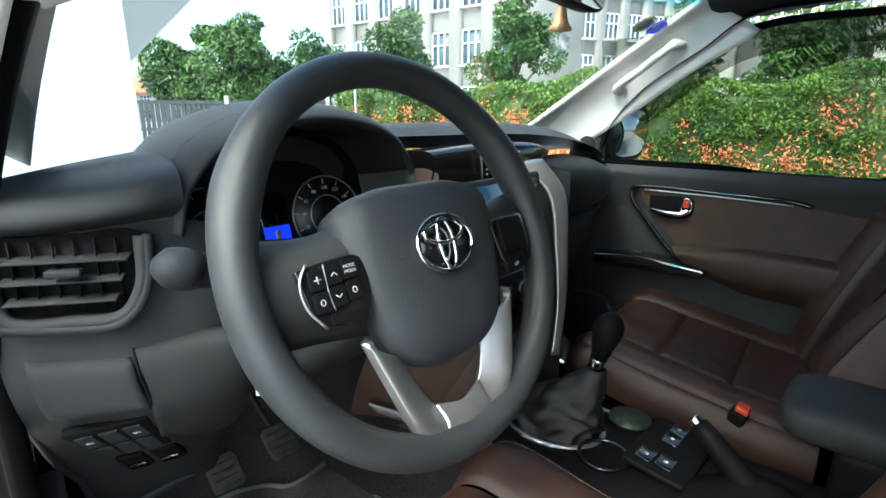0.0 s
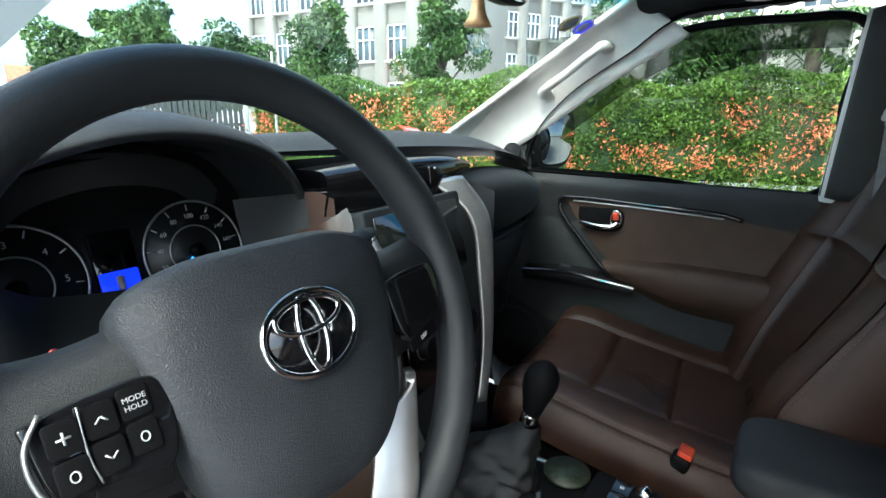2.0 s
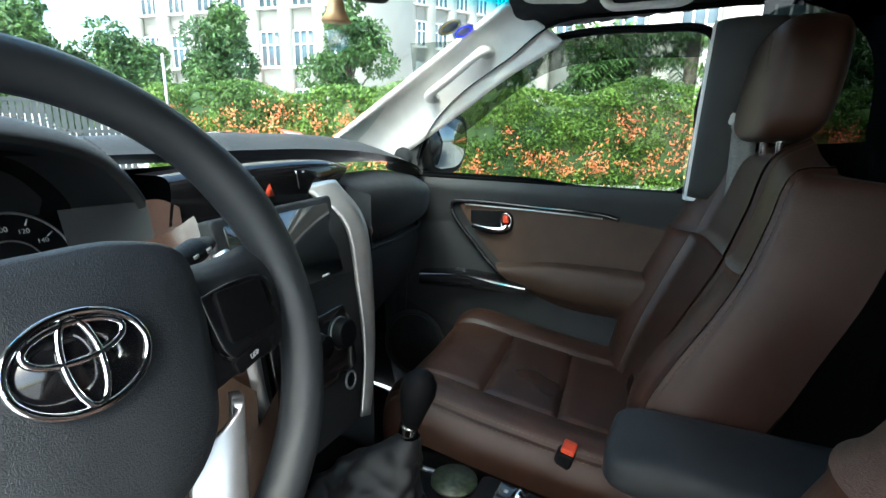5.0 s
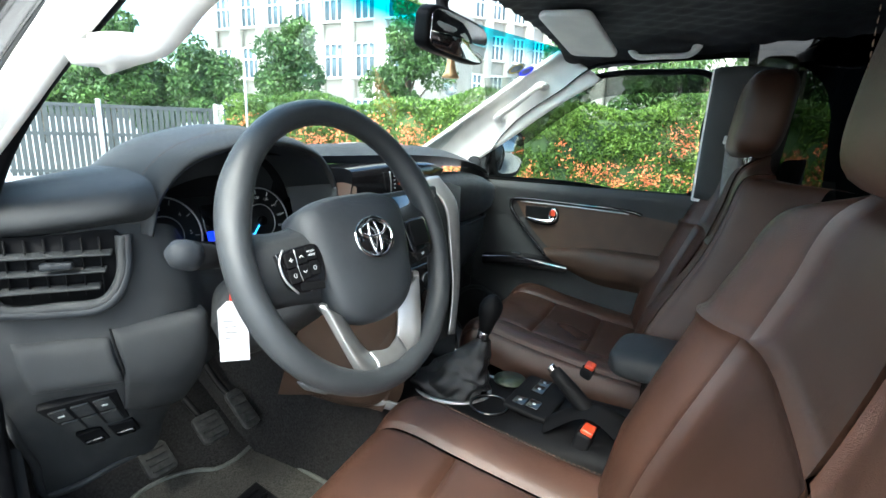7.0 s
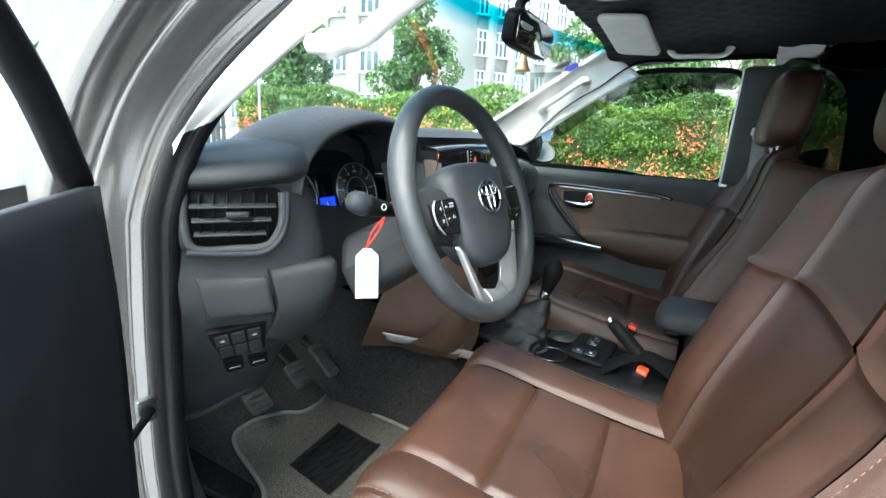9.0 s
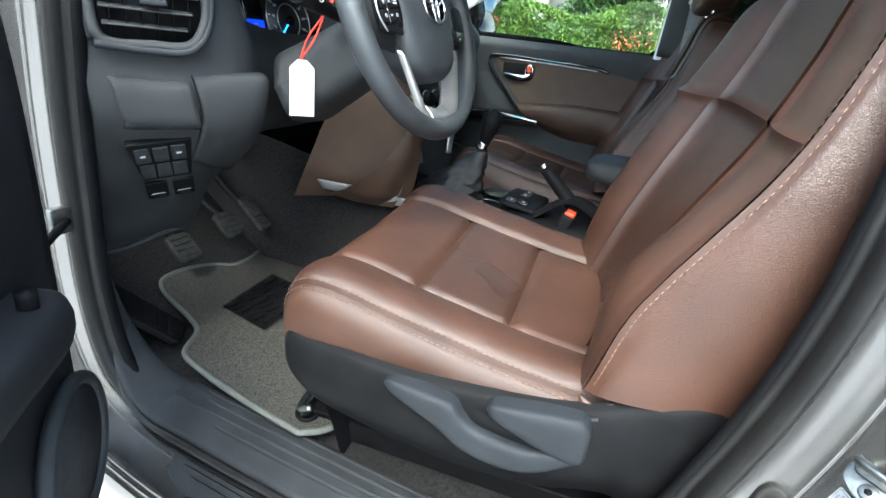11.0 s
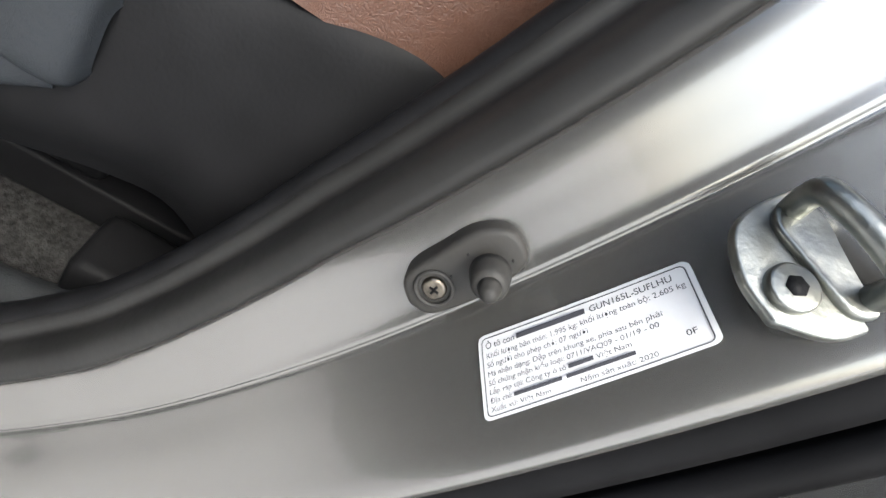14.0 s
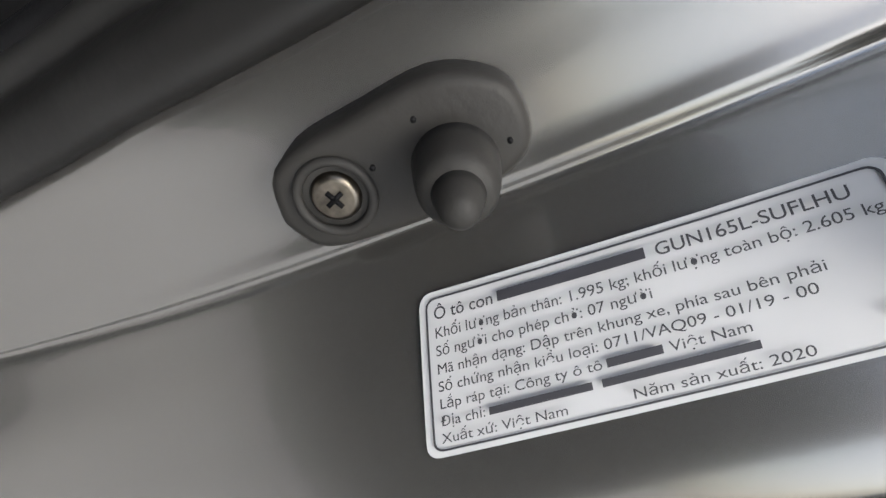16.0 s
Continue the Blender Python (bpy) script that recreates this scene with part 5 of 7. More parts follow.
part("display", plate(rounded(0.046, 0.085, 0.004), 0.004), "gloss", cl, m=pose(0, 0, 0.002))
part("display_field", plate(rounded(0.042, 0.036, 0.002), 0.001), "blue", cl, m=pose(0, -0.022, 0.004), label="lit blue display")
part("display_symbol", plate(rounded(0.008, 0.016, 0.002), 0.001), "print", cl, m=pose(0, -0.018, 0.0048))
part("cluster_bezel", loft([hood(0.80, 0.40), hood(0.60, 0.395)], 4, 40), "dash", cl, m=pose(-0.318, 0.400, 1.100, 90 - 14, 0, 0).inverted())


def numbers(parent, texts, r, a0, a1, size):
    for k, s in enumerate(texts):
        a = radians(a0 + (a1 - a0) * k / (len(texts) - 1))
        c = bpy.data.curves.new("numeral", "FONT")
        c.body, c.size, c.align_x, c.align_y, c.extrude = s, size, "CENTER", "CENTER", 0.0002
        o = new("numeral", c)
        o.data.materials.append(M["print"])
        o.matrix_basis, o.parent = pose(r * math.cos(a), r * math.sin(a), 0.0042), parent


dials = [o for o in cl.children if o.name.startswith("dial") and not o.name.startswith("dial_")]
numbers(dials[0], ["0", "1", "2", "3", "4", "5", "6"], 0.040, 225, -45, 0.009)
numbers(dials[1], ["0", "20", "40", "60", "80", "100", "120", "140", "160", "180", "200"], 0.040, 225, -45, 0.0072)

# driver's side: end vent, flap, switches
part("end_roll", loft([[(-0.668, 0.40, 1.13), (-0.668, 0.372, 1.15), (-0.664, 0.372, 1.172), (-0.65, 0.42, 1.186)], [(-0.60, 0.345, 1.14), (-0.605, 0.312, 1.158), (-0.60, 0.316, 1.180), (-0.585, 0.38, 1.198)], [(-0.53, 0.298, 1.15), (-0.535, 0.268, 1.168), (-0.53, 0.276, 1.192), (-0.515, 0.35, 1.210)], [(-0.49, 0.29, 1.152), (-0.49, 0.268, 1.175), (-0.487, 0.282, 1.202), (-0.48, 0.36, 1.216)]], 30, 18), "dash_soft", dash)
part("left_face", loft([[(-0.664, 0.405, 1.15), (-0.662, 0.385, 1.05), (-0.655, 0.378, 0.95), (-0.625, 0.445, 0.83), (-0.595, 0.495, 0.75), (-0.572, 0.54, 0.655)],
                        [(-0.60, 0.352, 1.15), (-0.60, 0.338, 1.05), (-0.60, 0.335, 0.95), (-0.580, 0.418, 0.83), (-0.558, 0.47, 0.75), (-0.54, 0.525, 0.66)],
                        [(-0.535, 0.305, 1.15), (-0.535, 0.292, 1.05), (-0.535, 0.292, 0.95), (-0.516, 0.372, 0.83), (-0.498, 0.435, 0.75), (-0.48, 0.50, 0.68)],
                        [(-0.46, 0.30, 1.14), (-0.46, 0.275, 1.04), (-0.46, 0.28, 0.95), (-0.45, 0.355, 0.85), (-0.44, 0.425, 0.77), (-0.425, 0.475, 0.69)],
                        [(-0.40, 0.35, 1.10), (-0.40, 0.305, 1.03), (-0.40, 0.31, 0.94), (-0.395, 0.36, 0.87), (-0.39, 0.42, 0.82), (-0.38, 0.50, 0.76)],
                        [(-0.28, 0.36, 1.08), (-0.28, 0.33, 1.03), (-0.28, 0.34, 0.95), (-0.29, 0.38, 0.90), (-0.29, 0.43, 0.87), (-0.30, 0.52, 0.84)],
                        [(-0.18, 0.34, 1.08), (-0.18, 0.32, 1.03), (-0.18, 0.33, 0.95), (-0.18, 0.37, 0.90), (-0.18, 0.42, 0.88), (-0.18, 0.50, 0.86)]], 80, 44), "dash", dash)
part("lower_edge", tube([(-0.664, 0.40, 1.10), (-0.662, 0.384, 1.02), (-0.648, 0.395, 0.93), (-0.625, 0.448, 0.83), (-0.596, 0.497, 0.75), (-0.574, 0.54, 0.66), (-0.54, 0.52, 0.662), (-0.48, 0.495, 0.683), (-0.425, 0.48, 0.693)], 0.007, 8, 60), "dash", dash)
vent = thing("air_vent", "black air vent with slats in a charcoal bezel", "air vent", "dashboard vents", m=pose(-0.592, 0.322, 1.096, 88, 0, -35))
part("bezel", tube([(-0.070, 0.042, 0.0), (-0.072, 0.0, 0.0), (-0.062, -0.042, 0.004), (0.0, -0.046, 0.006), (0.047, -0.042, 0.006), (0.068, -0.012, 0.004), (0.072, 0.042, 0.0)], 0.0075, 10, 40), "dash", vent)
part("cavity", plate(cr([(-0.066, 0.044), (-0.064, -0.034), (0, -0.040), (0.044, -0.037), (0.064, -0.01), (0.068, 0.046), (0, 0.045), (-0.066, 0.044)], 30)[:-1], 0.004), "black", vent, m=pose(0, 0, -0.004))
for k in range(3):
    z = 0.022 - k * 0.0215
    part("slat", box(0.124 - 0.010 * k, 0.0028, 0.016), "dash", vent, m=pose(-0.001 - 0.003 * k, z, 0.005, 16, 0, 0), bevel=0.001)
for k in range(6):
    part("vane", box(0.0016, 0.074, 0.006), "black", vent, m=pose(-0.050 + k * 0.0195, 0.004, 0.001, 0, 20, 0))
part("vent_tab", box(0.034, 0.009, 0.012), "grey_plastic", vent, m=pose(0.004, 0.010, 0.017), bevel=0.003)
part("vent_sill", tube([(-0.070, -0.049, 0.008), (0.0, -0.053, 0.010), (0.044, -0.050, 0.010), (0.066, -0.030, 0.008), (0.076, 0.0, 0.004), (0.079, 0.044, 0.0)], 0.0055, 10, 40), "grey_plastic", vent)
part("side_fin", plate([(-0.088, 0.048), (-0.074, 0.044), (-0.068, -0.040), (-0.078, -0.044)], 0.010), "grey_plastic", vent, m=pose(0, 0, 0.002), bevel=0.002)


def across(pts, dx, dy, n):
    """A row of sections that step along the slanting dash face."""
    return [[(x + dx * k / n, y + dy * k / n, z) for x, y, z in pts] for k in range(n + 1)]


flap = part("storage_flap", loft(across([(-0.637, 0.372, 1.006), (-0.641, 0.352, 1.000), (-0.640, 0.345, 0.97), (-0.632, 0.345, 0.938), (-0.622, 0.368, 0.925)], 0.084, -0.057, 3), 14, 18), "dash", dash, "charcoal storage flap", solid=0.012)
part("flap_line", tube([(-0.552, 0.297, 1.012), (-0.553, 0.288, 0.99), (-0.548, 0.284, 0.955), (-0.546, 0.288, 0.94)], 0.0016, 6, 14), "black", dash)
part("knee_panel", loft([[(-0.549, 0.312, 1.016), (-0.552, 0.292, 1.008), (-0.550, 0.286, 0.97), (-0.546, 0.288, 0.935), (-0.53, 0.335, 0.87)], [(-0.50, 0.285, 1.020), (-0.50, 0.265, 1.012), (-0.50, 0.262, 0.97), (-0.498, 0.275, 0.92), (-0.49, 0.335, 0.85)], [(-0.445, 0.262, 1.020), (-0.448, 0.246, 1.012), (-0.445, 0.25, 0.97), (-0.44, 0.28, 0.91), (-0.435, 0.345, 0.84)], [(-0.425, 0.31, 1.010), (-0.42, 0.30, 1.0), (-0.415, 0.31, 0.96), (-0.415, 0.335, 0.90), (-0.42, 0.37, 0.84)]], 20, 20), "dash", dash, "charcoal knee panel", solid=0.01)
sw = thing("switch_panel", "black switch panel with blank buttons below the flap", "switch panel", m=basis((-0.563, 0.362, 0.872), (0.069, -0.046, 0.012), (-0.0045, -0.009, -0.0075)))
part("panel", plate([(-0.048, 0.048), (0.046, 0.048), (0.038, -0.044), (-0.036, -0.044)], 0.012), "black", sw, bevel=0.002, m=pose(0, 0, 0.004))
for i in range(3):
    for j in range(2):
        b_ = part("button", plate(rounded(0.0215, 0.034, 0.002), 0.006), "dash", sw, m=pose(-0.028 + i * 0.026 - 0.002 * j * (i - 1), 0.021 - j * 0.041, 0.0065), bevel=0.0012)
        if j == 0 and i != 1:
            part("symbol", box(0.008, 0.005, 0.0004, (0, 0, 0.0002)), "print", b_)
for i in range(2):
    pk = part("pocket", plate(rounded(0.034, 0.044, 0.003), 0.008), "black", sw, m=pose(-0.020 + i * 0.042, -0.078, 0.004), bevel=0.002)
    part("pocket_lip", plate(rounded(0.026, 0.014, 0.003), 0.006), "gloss", pk, m=pose(0, -0.010, 0.004), bevel=0.002)

# centre stack: vent and clock band, screen, climate panel
band = part("upper_band", loft([[(-0.135, 0.30, 1.205), (-0.13, 0.250, 1.20), (-0.135, 0.25, 1.15)], [(-0.02, 0.27, 1.214), (-0.02, 0.225, 1.208), (-0.02, 0.222, 1.155)], [(0.10, 0.26, 1.212), (0.105, 0.220, 1.206), (0.09, 0.215, 1.16)], [(0.165, 0.27, 1.202), (0.165, 0.228, 1.195), (0.13, 0.23, 1.165)]], 24, 12), "gloss", dash, "gloss black clock and vent band")
part("hazard_button", plate([(-0.009, -0.007), (0.009, -0.007), (0, 0.009)], 0.002), "orange", band, m=pose(-0.012, 0.2185, 1.178, 90, 0, 5))
for x0 in (-0.055, 0.035):
    part("chrome_line", tube([(x0, 0.217, 1.20), (x0 + 0.003, 0.216, 1.18), (x0 + 0.008, 0.219, 1.16)], 0.0014, 6, 8), "silver", band)
    for k in range(5):
        part("symbol", box(0.004, 0.001, 0.0025), "print", band, m=pose(x0 + 0.013 + k * 0.0007, 0.2155, 1.198 - k * 0.008))
stack = part("stack_face", loft([[(-0.145, 0.24, 1.15), (-0.14, 0.205, 1.14), (-0.135, 0.17, 1.05), (-0.12, 0.15, 0.93), (-0.10, 0.14, 0.83)], [(0.0, 0.225, 1.155), (0, 0.192, 1.145), (0, 0.165, 1.05), (0, 0.15, 0.93), (0, 0.14, 0.83)], [(0.10, 0.225, 1.165), (0.10, 0.188, 1.155), (0.09, 0.163, 1.05), (0.085, 0.15, 0.93), (0.08, 0.14, 0.83)]], 20, 30), "dash", dash)
scr = thing("display_screen", "switched-off media screen reflecting the windows", "screen", m=pose(-0.032, 0.171, 1.108, 90 - 14, 0, 3))
part("bezel", plate(rounded(0.215, 0.118, 0.006), 0.02), "dash", scr, bevel=0.004)
part("panel", plate(rounded(0.185, 0.098, 0.003), 0.004), "screen", scr, m=pose(0, 0, 0.002))
part("badge", box(0.016, 0.003, 0.0005), "print", scr, m=pose(0.052, -0.045, 0.003))
clim = thing("climate_panel", "black climate panel with rotary knobs", "climate controls", m=pose(-0.015, 0.148, 0.965, 90 - 8, 0, 3))
part("panel", plate(rounded(0.165, 0.10, 0.012), 0.012), "gloss", clim, bevel=0.003)
for x, r in ((-0.05, 0.017), (0.0, 0.017), (0.05, 0.022)):
    k = part("knob", disc(r, 0.018, 32, r * 0.9), "black", clim, m=pose(x, 0.012, 0.008), bevel=0.002)
    part("knob_ring", ring(r * 1.02, 0.0012, 32, 6), "silver", k, m=pose(0, 0, -0.006))
part("socket_ring", ring(0.012, 0.0018, 32, 8), "silver", clim, m=pose(0.052, -0.06, 0.006))
part("socket", disc(0.011, 0.004, 24), "black", clim, m=pose(0.052, -0.06, 0.003))
for s, x0 in ((1, 0.106), (-1, -0.118)):
    if s > 0:
        part("silver_trim", loft([[(x0 - s * 0.055, 0.225, 1.178), (x0 - s * 0.012, 0.198, 1.184), (x0 + s * 0.012, 0.215, 1.172)], [(x0 - s * 0.030, 0.172, 1.13), (x0 - s * 0.002, 0.156, 1.13), (x0 + s * 0.018, 0.175, 1.13)], [(x0 - s * 0.026, 0.152, 1.03), (x0 - s * 0.004, 0.140, 1.03), (x0 + s * 0.012, 0.155, 1.03)], [(x0 - s * 0.032, 0.138, 0.93), (x0 - s * 0.016, 0.130, 0.93), (x0 - s * 0.002, 0.145, 0.93)], [(x0 - s * 0.055, 0.13, 0.84), (x0 - s * 0.042, 0.122, 0.84), (x0 - s * 0.03, 0.135, 0.84)]], 40, 12), "silver", dash, "satin silver console trim", solid=0.006)
    else:
        part("silver_trim", loft([[(-0.142, 0.176, 1.128), (-0.133, 0.168, 1.134), (-0.122, 0.172, 1.130)], [(-0.142, 0.158, 1.10), (-0.132, 0.150, 1.10), (-0.120, 0.158, 1.10)], [(-0.138, 0.150, 1.03), (-0.128, 0.142, 1.03), (-0.114, 0.152, 1.03)], [(-0.128, 0.140, 0.93), (-0.118, 0.132, 0.93), (-0.104, 0.147, 0.93)], [(-0.100, 0.132, 0.84), (-0.090, 0.124, 0.84), (-0.075, 0.137, 0.84)]], 50, 12), "silver", dash, "satin silver console trim", solid=0.006)
    part("brown_trim", loft([[(x0 + s * 0.012, 0.215, 1.165), (x0 + s * 0.03, 0.23, 1.15), (x0 + s * 0.04, 0.28, 1.13)], [(x0 + s * 0.018, 0.175, 1.12), (x0 + s * 0.034, 0.19, 1.12), (x0 + s * 0.04, 0.25, 1.12)], [(x0 + s * 0.012, 0.155, 1.03), (x0 + s * 0.028, 0.17, 1.03), (x0 + s * 0.034, 0.25, 1.03)], [(x0 - s * 0.002, 0.145, 0.93), (x0 + s * 0.012, 0.16, 0.93), (x0 + s * 0.018, 0.25, 0.93)], [(x0 - s * 0.03, 0.135, 0.84), (x0 - s * 0.016, 0.15, 0.84), (x0 - s * 0.01, 0.26, 0.84)]], 30, 12), "wood" if s > 0 else "leather_dark", dash, "brown leather-grained side trim")
# brown knee pad and bridge beside the column
part("hood_flank", loft([[(-0.192, 0.345, 1.03), (-0.192, 0.340, 1.10), (-0.189, 0.360, 1.166)], [(-0.166, 0.305, 1.02), (-0.165, 0.300, 1.10), (-0.162, 0.318, 1.172)], [(-0.142, 0.272, 1.00), (-0.141, 0.266, 1.09), (-0.137, 0.282, 1.176)]], 20, 16), "dash_soft", dash, "charcoal flank beside the instruments")
part("brown_bridge", loft([[(-0.1435, 0.2700, 1.00), (-0.1425, 0.2635, 1.09), (-0.1385, 0.280, 1.178)], [(-0.139, 0.255, 0.99), (-0.137, 0.247, 1.09), (-0.133, 0.262, 1.179)], [(-0.134, 0.236, 0.98), (-0.132, 0.228, 1.08), (-0.127, 0.240, 1.172)]], 20, 16), "leather_dark", dash, "brown bridge beside the instruments")
part("knee_pad", loft([[(-0.17, 0.14, 0.90), (-0.20, 0.17, 0.84), (-0.22, 0.24, 0.78), (-0.20, 0.30, 0.75)], [(-0.145, 0.12, 0.95), (-0.165, 0.13, 0.85), (-0.175, 0.18, 0.765), (-0.17, 0.24, 0.735)], [(-0.115, 0.125, 0.97), (-0.125, 0.115, 0.86), (-0.13, 0.13, 0.765), (-0.13, 0.17, 0.73)]], 14, 16), "wood", dash, "brown padded console side")
part("knee_pad", loft([[(-0.17, 0.30, 1.0), (-0.19, 0.33, 0.90), (-0.21, 0.36, 0.80), (-0.20, 0.40, 0.72)], [(-0.15, 0.20, 1.0), (-0.165, 0.22, 0.90), (-0.18, 0.26, 0.79), (-0.17, 0.30, 0.735)], [(-0.14, 0.13, 0.98), (-0.145, 0.13, 0.88), (-0.15, 0.14, 0.78), (-0.145, 0.16, 0.735)]], 14, 16), "wood", dash)
part("console_edge", loft([[(-0.214, 0.322, 0.782), (-0.206, 0.318, 0.770), (-0.198, 0.318, 0.760)], [(-0.176, 0.220, 0.776), (-0.168, 0.212, 0.762), (-0.160, 0.214, 0.750)], [(-0.130, 0.110, 0.760), (-0.122, 0.104, 0.746), (-0.116, 0.106, 0.736)]], 20, 8), "silver_grey", dash, "pale grey lower console edge", solid=0.004)
# passenger side
part("glovebox_upper", loft([[(0.14, 0.27, 1.18), (0.145, 0.235, 1.15), (0.15, 0.245, 1.09), (0.15, 0.275, 1.045)], [(0.32, 0.275, 1.175), (0.32, 0.225, 1.15), (0.32, 0.232, 1.09), (0.32, 0.27, 1.04)], [(0.52, 0.31, 1.145), (0.52, 0.268, 1.12), (0.52, 0.275, 1.065), (0.52, 0.305, 1.035)], [(0.64, 0.36, 1.12), (0.64, 0.335, 1.10), (0.64, 0.34, 1.05), (0.63, 0.36, 1.02)]], 40, 20), "dash_soft", dash, "charcoal upper glovebox")
part("glovebox_lower", loft([[(0.14, 0.29, 1.035), (0.14, 0.275, 1.02), (0.13, 0.30, 0.90), (0.12, 0.36, 0.82)], [(0.35, 0.29, 1.03), (0.35, 0.272, 1.015), (0.35, 0.30, 0.90), (0.35, 0.37, 0.80)], [(0.63, 0.37, 1.01), (0.63, 0.355, 0.995), (0.63, 0.37, 0.90), (0.62, 0.42, 0.82)]], 30, 20), "dash", dash, "charcoal glovebox lid")
part("glovebox_button", plate(rounded(0.035, 0.014, 0.004), 0.008), "chrome", dash, m=pose(0.224, 0.231, 1.078, 86, 0, 0), bevel=0.002)
part("glovebox_seam", tube([(0.15, 0.262, 1.038), (0.32, 0.258, 1.033), (0.52, 0.295, 1.028), (0.63, 0.35, 1.015)], 0.003, 6, 30), "grey_plastic", dash)
part("lower_closing", loft([[(0.05, 0.40, 0.86), (0.35, 0.42, 0.84), (0.66, 0.45, 0.86)], [(0.05, 0.60, 0.80), (0.35, 0.62, 0.80), (0.67, 0.60, 0.80)], [(0.05, 0.74, 0.72), (0.35, 0.75, 0.72), (0.68, 0.72, 0.72)]], 8, 10), "black", dash)
part("console_flank", loft([[(0.13, 0.16, 1.16), (0.16, 0.26, 1.17), (0.17, 0.42, 1.17)], [(0.118, 0.15, 1.0), (0.15, 0.27, 1.0), (0.16, 0.42, 1.0)], [(0.10, 0.14, 0.84), (0.125, 0.28, 0.84), (0.13, 0.45, 0.84)], [(0.10, 0.14, 0.70), (0.115, 0.28, 0.70), (0.12, 0.55, 0.60)]], 14, 12), "dash", dash)
part("side_vent", plate(rounded(0.05, 0.075, 0.012), 0.01), "black", dash, m=pose(0.635, 0.345, 1.085, 88, 0, 30), bevel=0.003)

# ---------- centre console ----------
con = thing("centre_console", "black centre console with cup holder and switches", "console")
part("console_body", loft([[(-0.115, 0.30, 0.66), (-0.11, 0.29, 0.75), (-0.09, 0.28, 0.775), (0, 0.28, 0.78), (0.09, 0.28, 0.775), (0.11, 0.29, 0.75), (0.115, 0.30, 0.66)], [(-0.115, 0.08, 0.62), (-0.11, 0.08, 0.73), (-0.085, 0.08, 0.748), (0, 0.08, 0.748), (0.085, 0.08, 0.748), (0.11, 0.08, 0.73), (0.115, 0.08, 0.62)], [(-0.115, -0.15, 0.60), (-0.11, -0.15, 0.745), (-0.085, -0.15, 0.768), (0, -0.15, 0.77), (0.085, -0.15, 0.768), (0.11, -0.15, 0.745), (0.115, -0.15, 0.60)], [(-0.11, -0.30, 0.58), (-0.105, -0.30, 0.745), (-0.085, -0.30, 0.775), (0, -0.30, 0.78), (0.085, -0.30, 0.775), (0.105, -0.30, 0.745), (0.11, -0.30, 0.58)], [(-0.11, -0.75, 0.58), (-0.105, -0.75, 0.76), (-0.085, -0.75, 0.79), (0, -0.75, 0.79), (0.085, -0.75, 0.79), (0.105, -0.75, 0.76), (0.11, -0.75, 0.58)]], 40, 40), "black", con)
part("silver_edge", tube([(-0.112, 0.29, 0.752), (-0.112, 0.12, 0.735), (-0.112, 0.02, 0.738), (-0.108, -0.12, 0.752)], 0.0045, 8, 20, flat=0.6), "silver", con)
part("silver_edge", tube([(0.112, 0.29, 0.752), (0.112, 0.12, 0.735), (0.112, 0.02, 0.738)], 0.0045, 8, 20, flat=0.6), "silver", con)
part("switch_plate", plate(rounded(0.14, 0.09, 0.012), 0.01), "black", con, m=pose(0.015, -0.100, 0.783, 5, 0, 0), bevel=0.004)
for x, y in ((-0.025, -0.080), (-0.025, -0.108), (0.035, -0.095), (0.065, -0.095)):
    b_ = part("switch", plate(rounded(0.030, 0.024, 0.003), 0.005), "gloss", con, m=pose(x, y, 0.7865, 5, 0, 0), bevel=0.001)
    part("symbol", box(0.006, 0.006, 0.0004), "print", b_)
part("cup_holder", ring(0.036, 0.003, 40, 8), "gloss", con, m=pose(-0.045, -0.025, 0.766))
part("cup_mat", disc(0.034, 0.004, 36), mat("patterned_cup_mat", (0.010, 0.016, 0.010), 0.5, vary=0.8, scale=120, col2=(0.045, 0.06, 0.035)), con, m=pose(0.078, -0.012, 0.7635))
arm = thing("armrest", "black padded centre armrest", "armrest")
SQ = [(math.copysign(abs(math.cos(a)) ** 0.5, math.cos(a)), math.copysign(abs(math.sin(a)) ** 0.5, math.sin(a))) for a in np.linspace(0, 2 * math.pi, 33)]
part("pad", loft([[(0.115 + x * w_, y, zc + z * h) for x, z in SQ] for y, w_, zc, h in ((-0.212, 0.030, 0.872, 0.008), (-0.216, 0.055, 0.872, 0.018), (-0.232, 0.070, 0.872, 0.025), (-0.32, 0.074, 0.874, 0.028), (-0.62, 0.074, 0.882, 0.028))], 24, 33, cap=True), "dash_soft", arm)
part("box", box(0.12, 0.36, 0.10, (0.10, -0.46, 0.81)), "black", arm, bevel=0.015)

gear = thing("gear_lever", "black leather gear lever with a creased boot", "gear lever")


def boot(a, k):
    """The creased leather boot round the lever: square at its foot, gathered under the knob."""
    r = (1 - k) ** 0.9
    c = np.array([0.0, 0.095 - 0.078 * k, 0.748 + 0.128 * k])
    q = (abs(math.cos(a)) ** 4 + abs(math.sin(a)) ** 4) ** -0.25
    q = q * (1 - k) + k
    fold = 1 + 0.16 * math.sin(4 * a + 7 * k) * 4 * k * (1 - k) * 0.55 + 0.07 * math.sin(9 * a - 17 * k) * (1 - k) + 0.05 * math.sin(31 * k + 2 * a)
    sag = 0.010 * math.sin(3 * a + 11 * k) * r
    return c + np.array([math.cos(a) * (0.013 + 0.047 * r * q * fold), math.sin(a) * (0.013 + 0.070 * r * q * fold), sag])


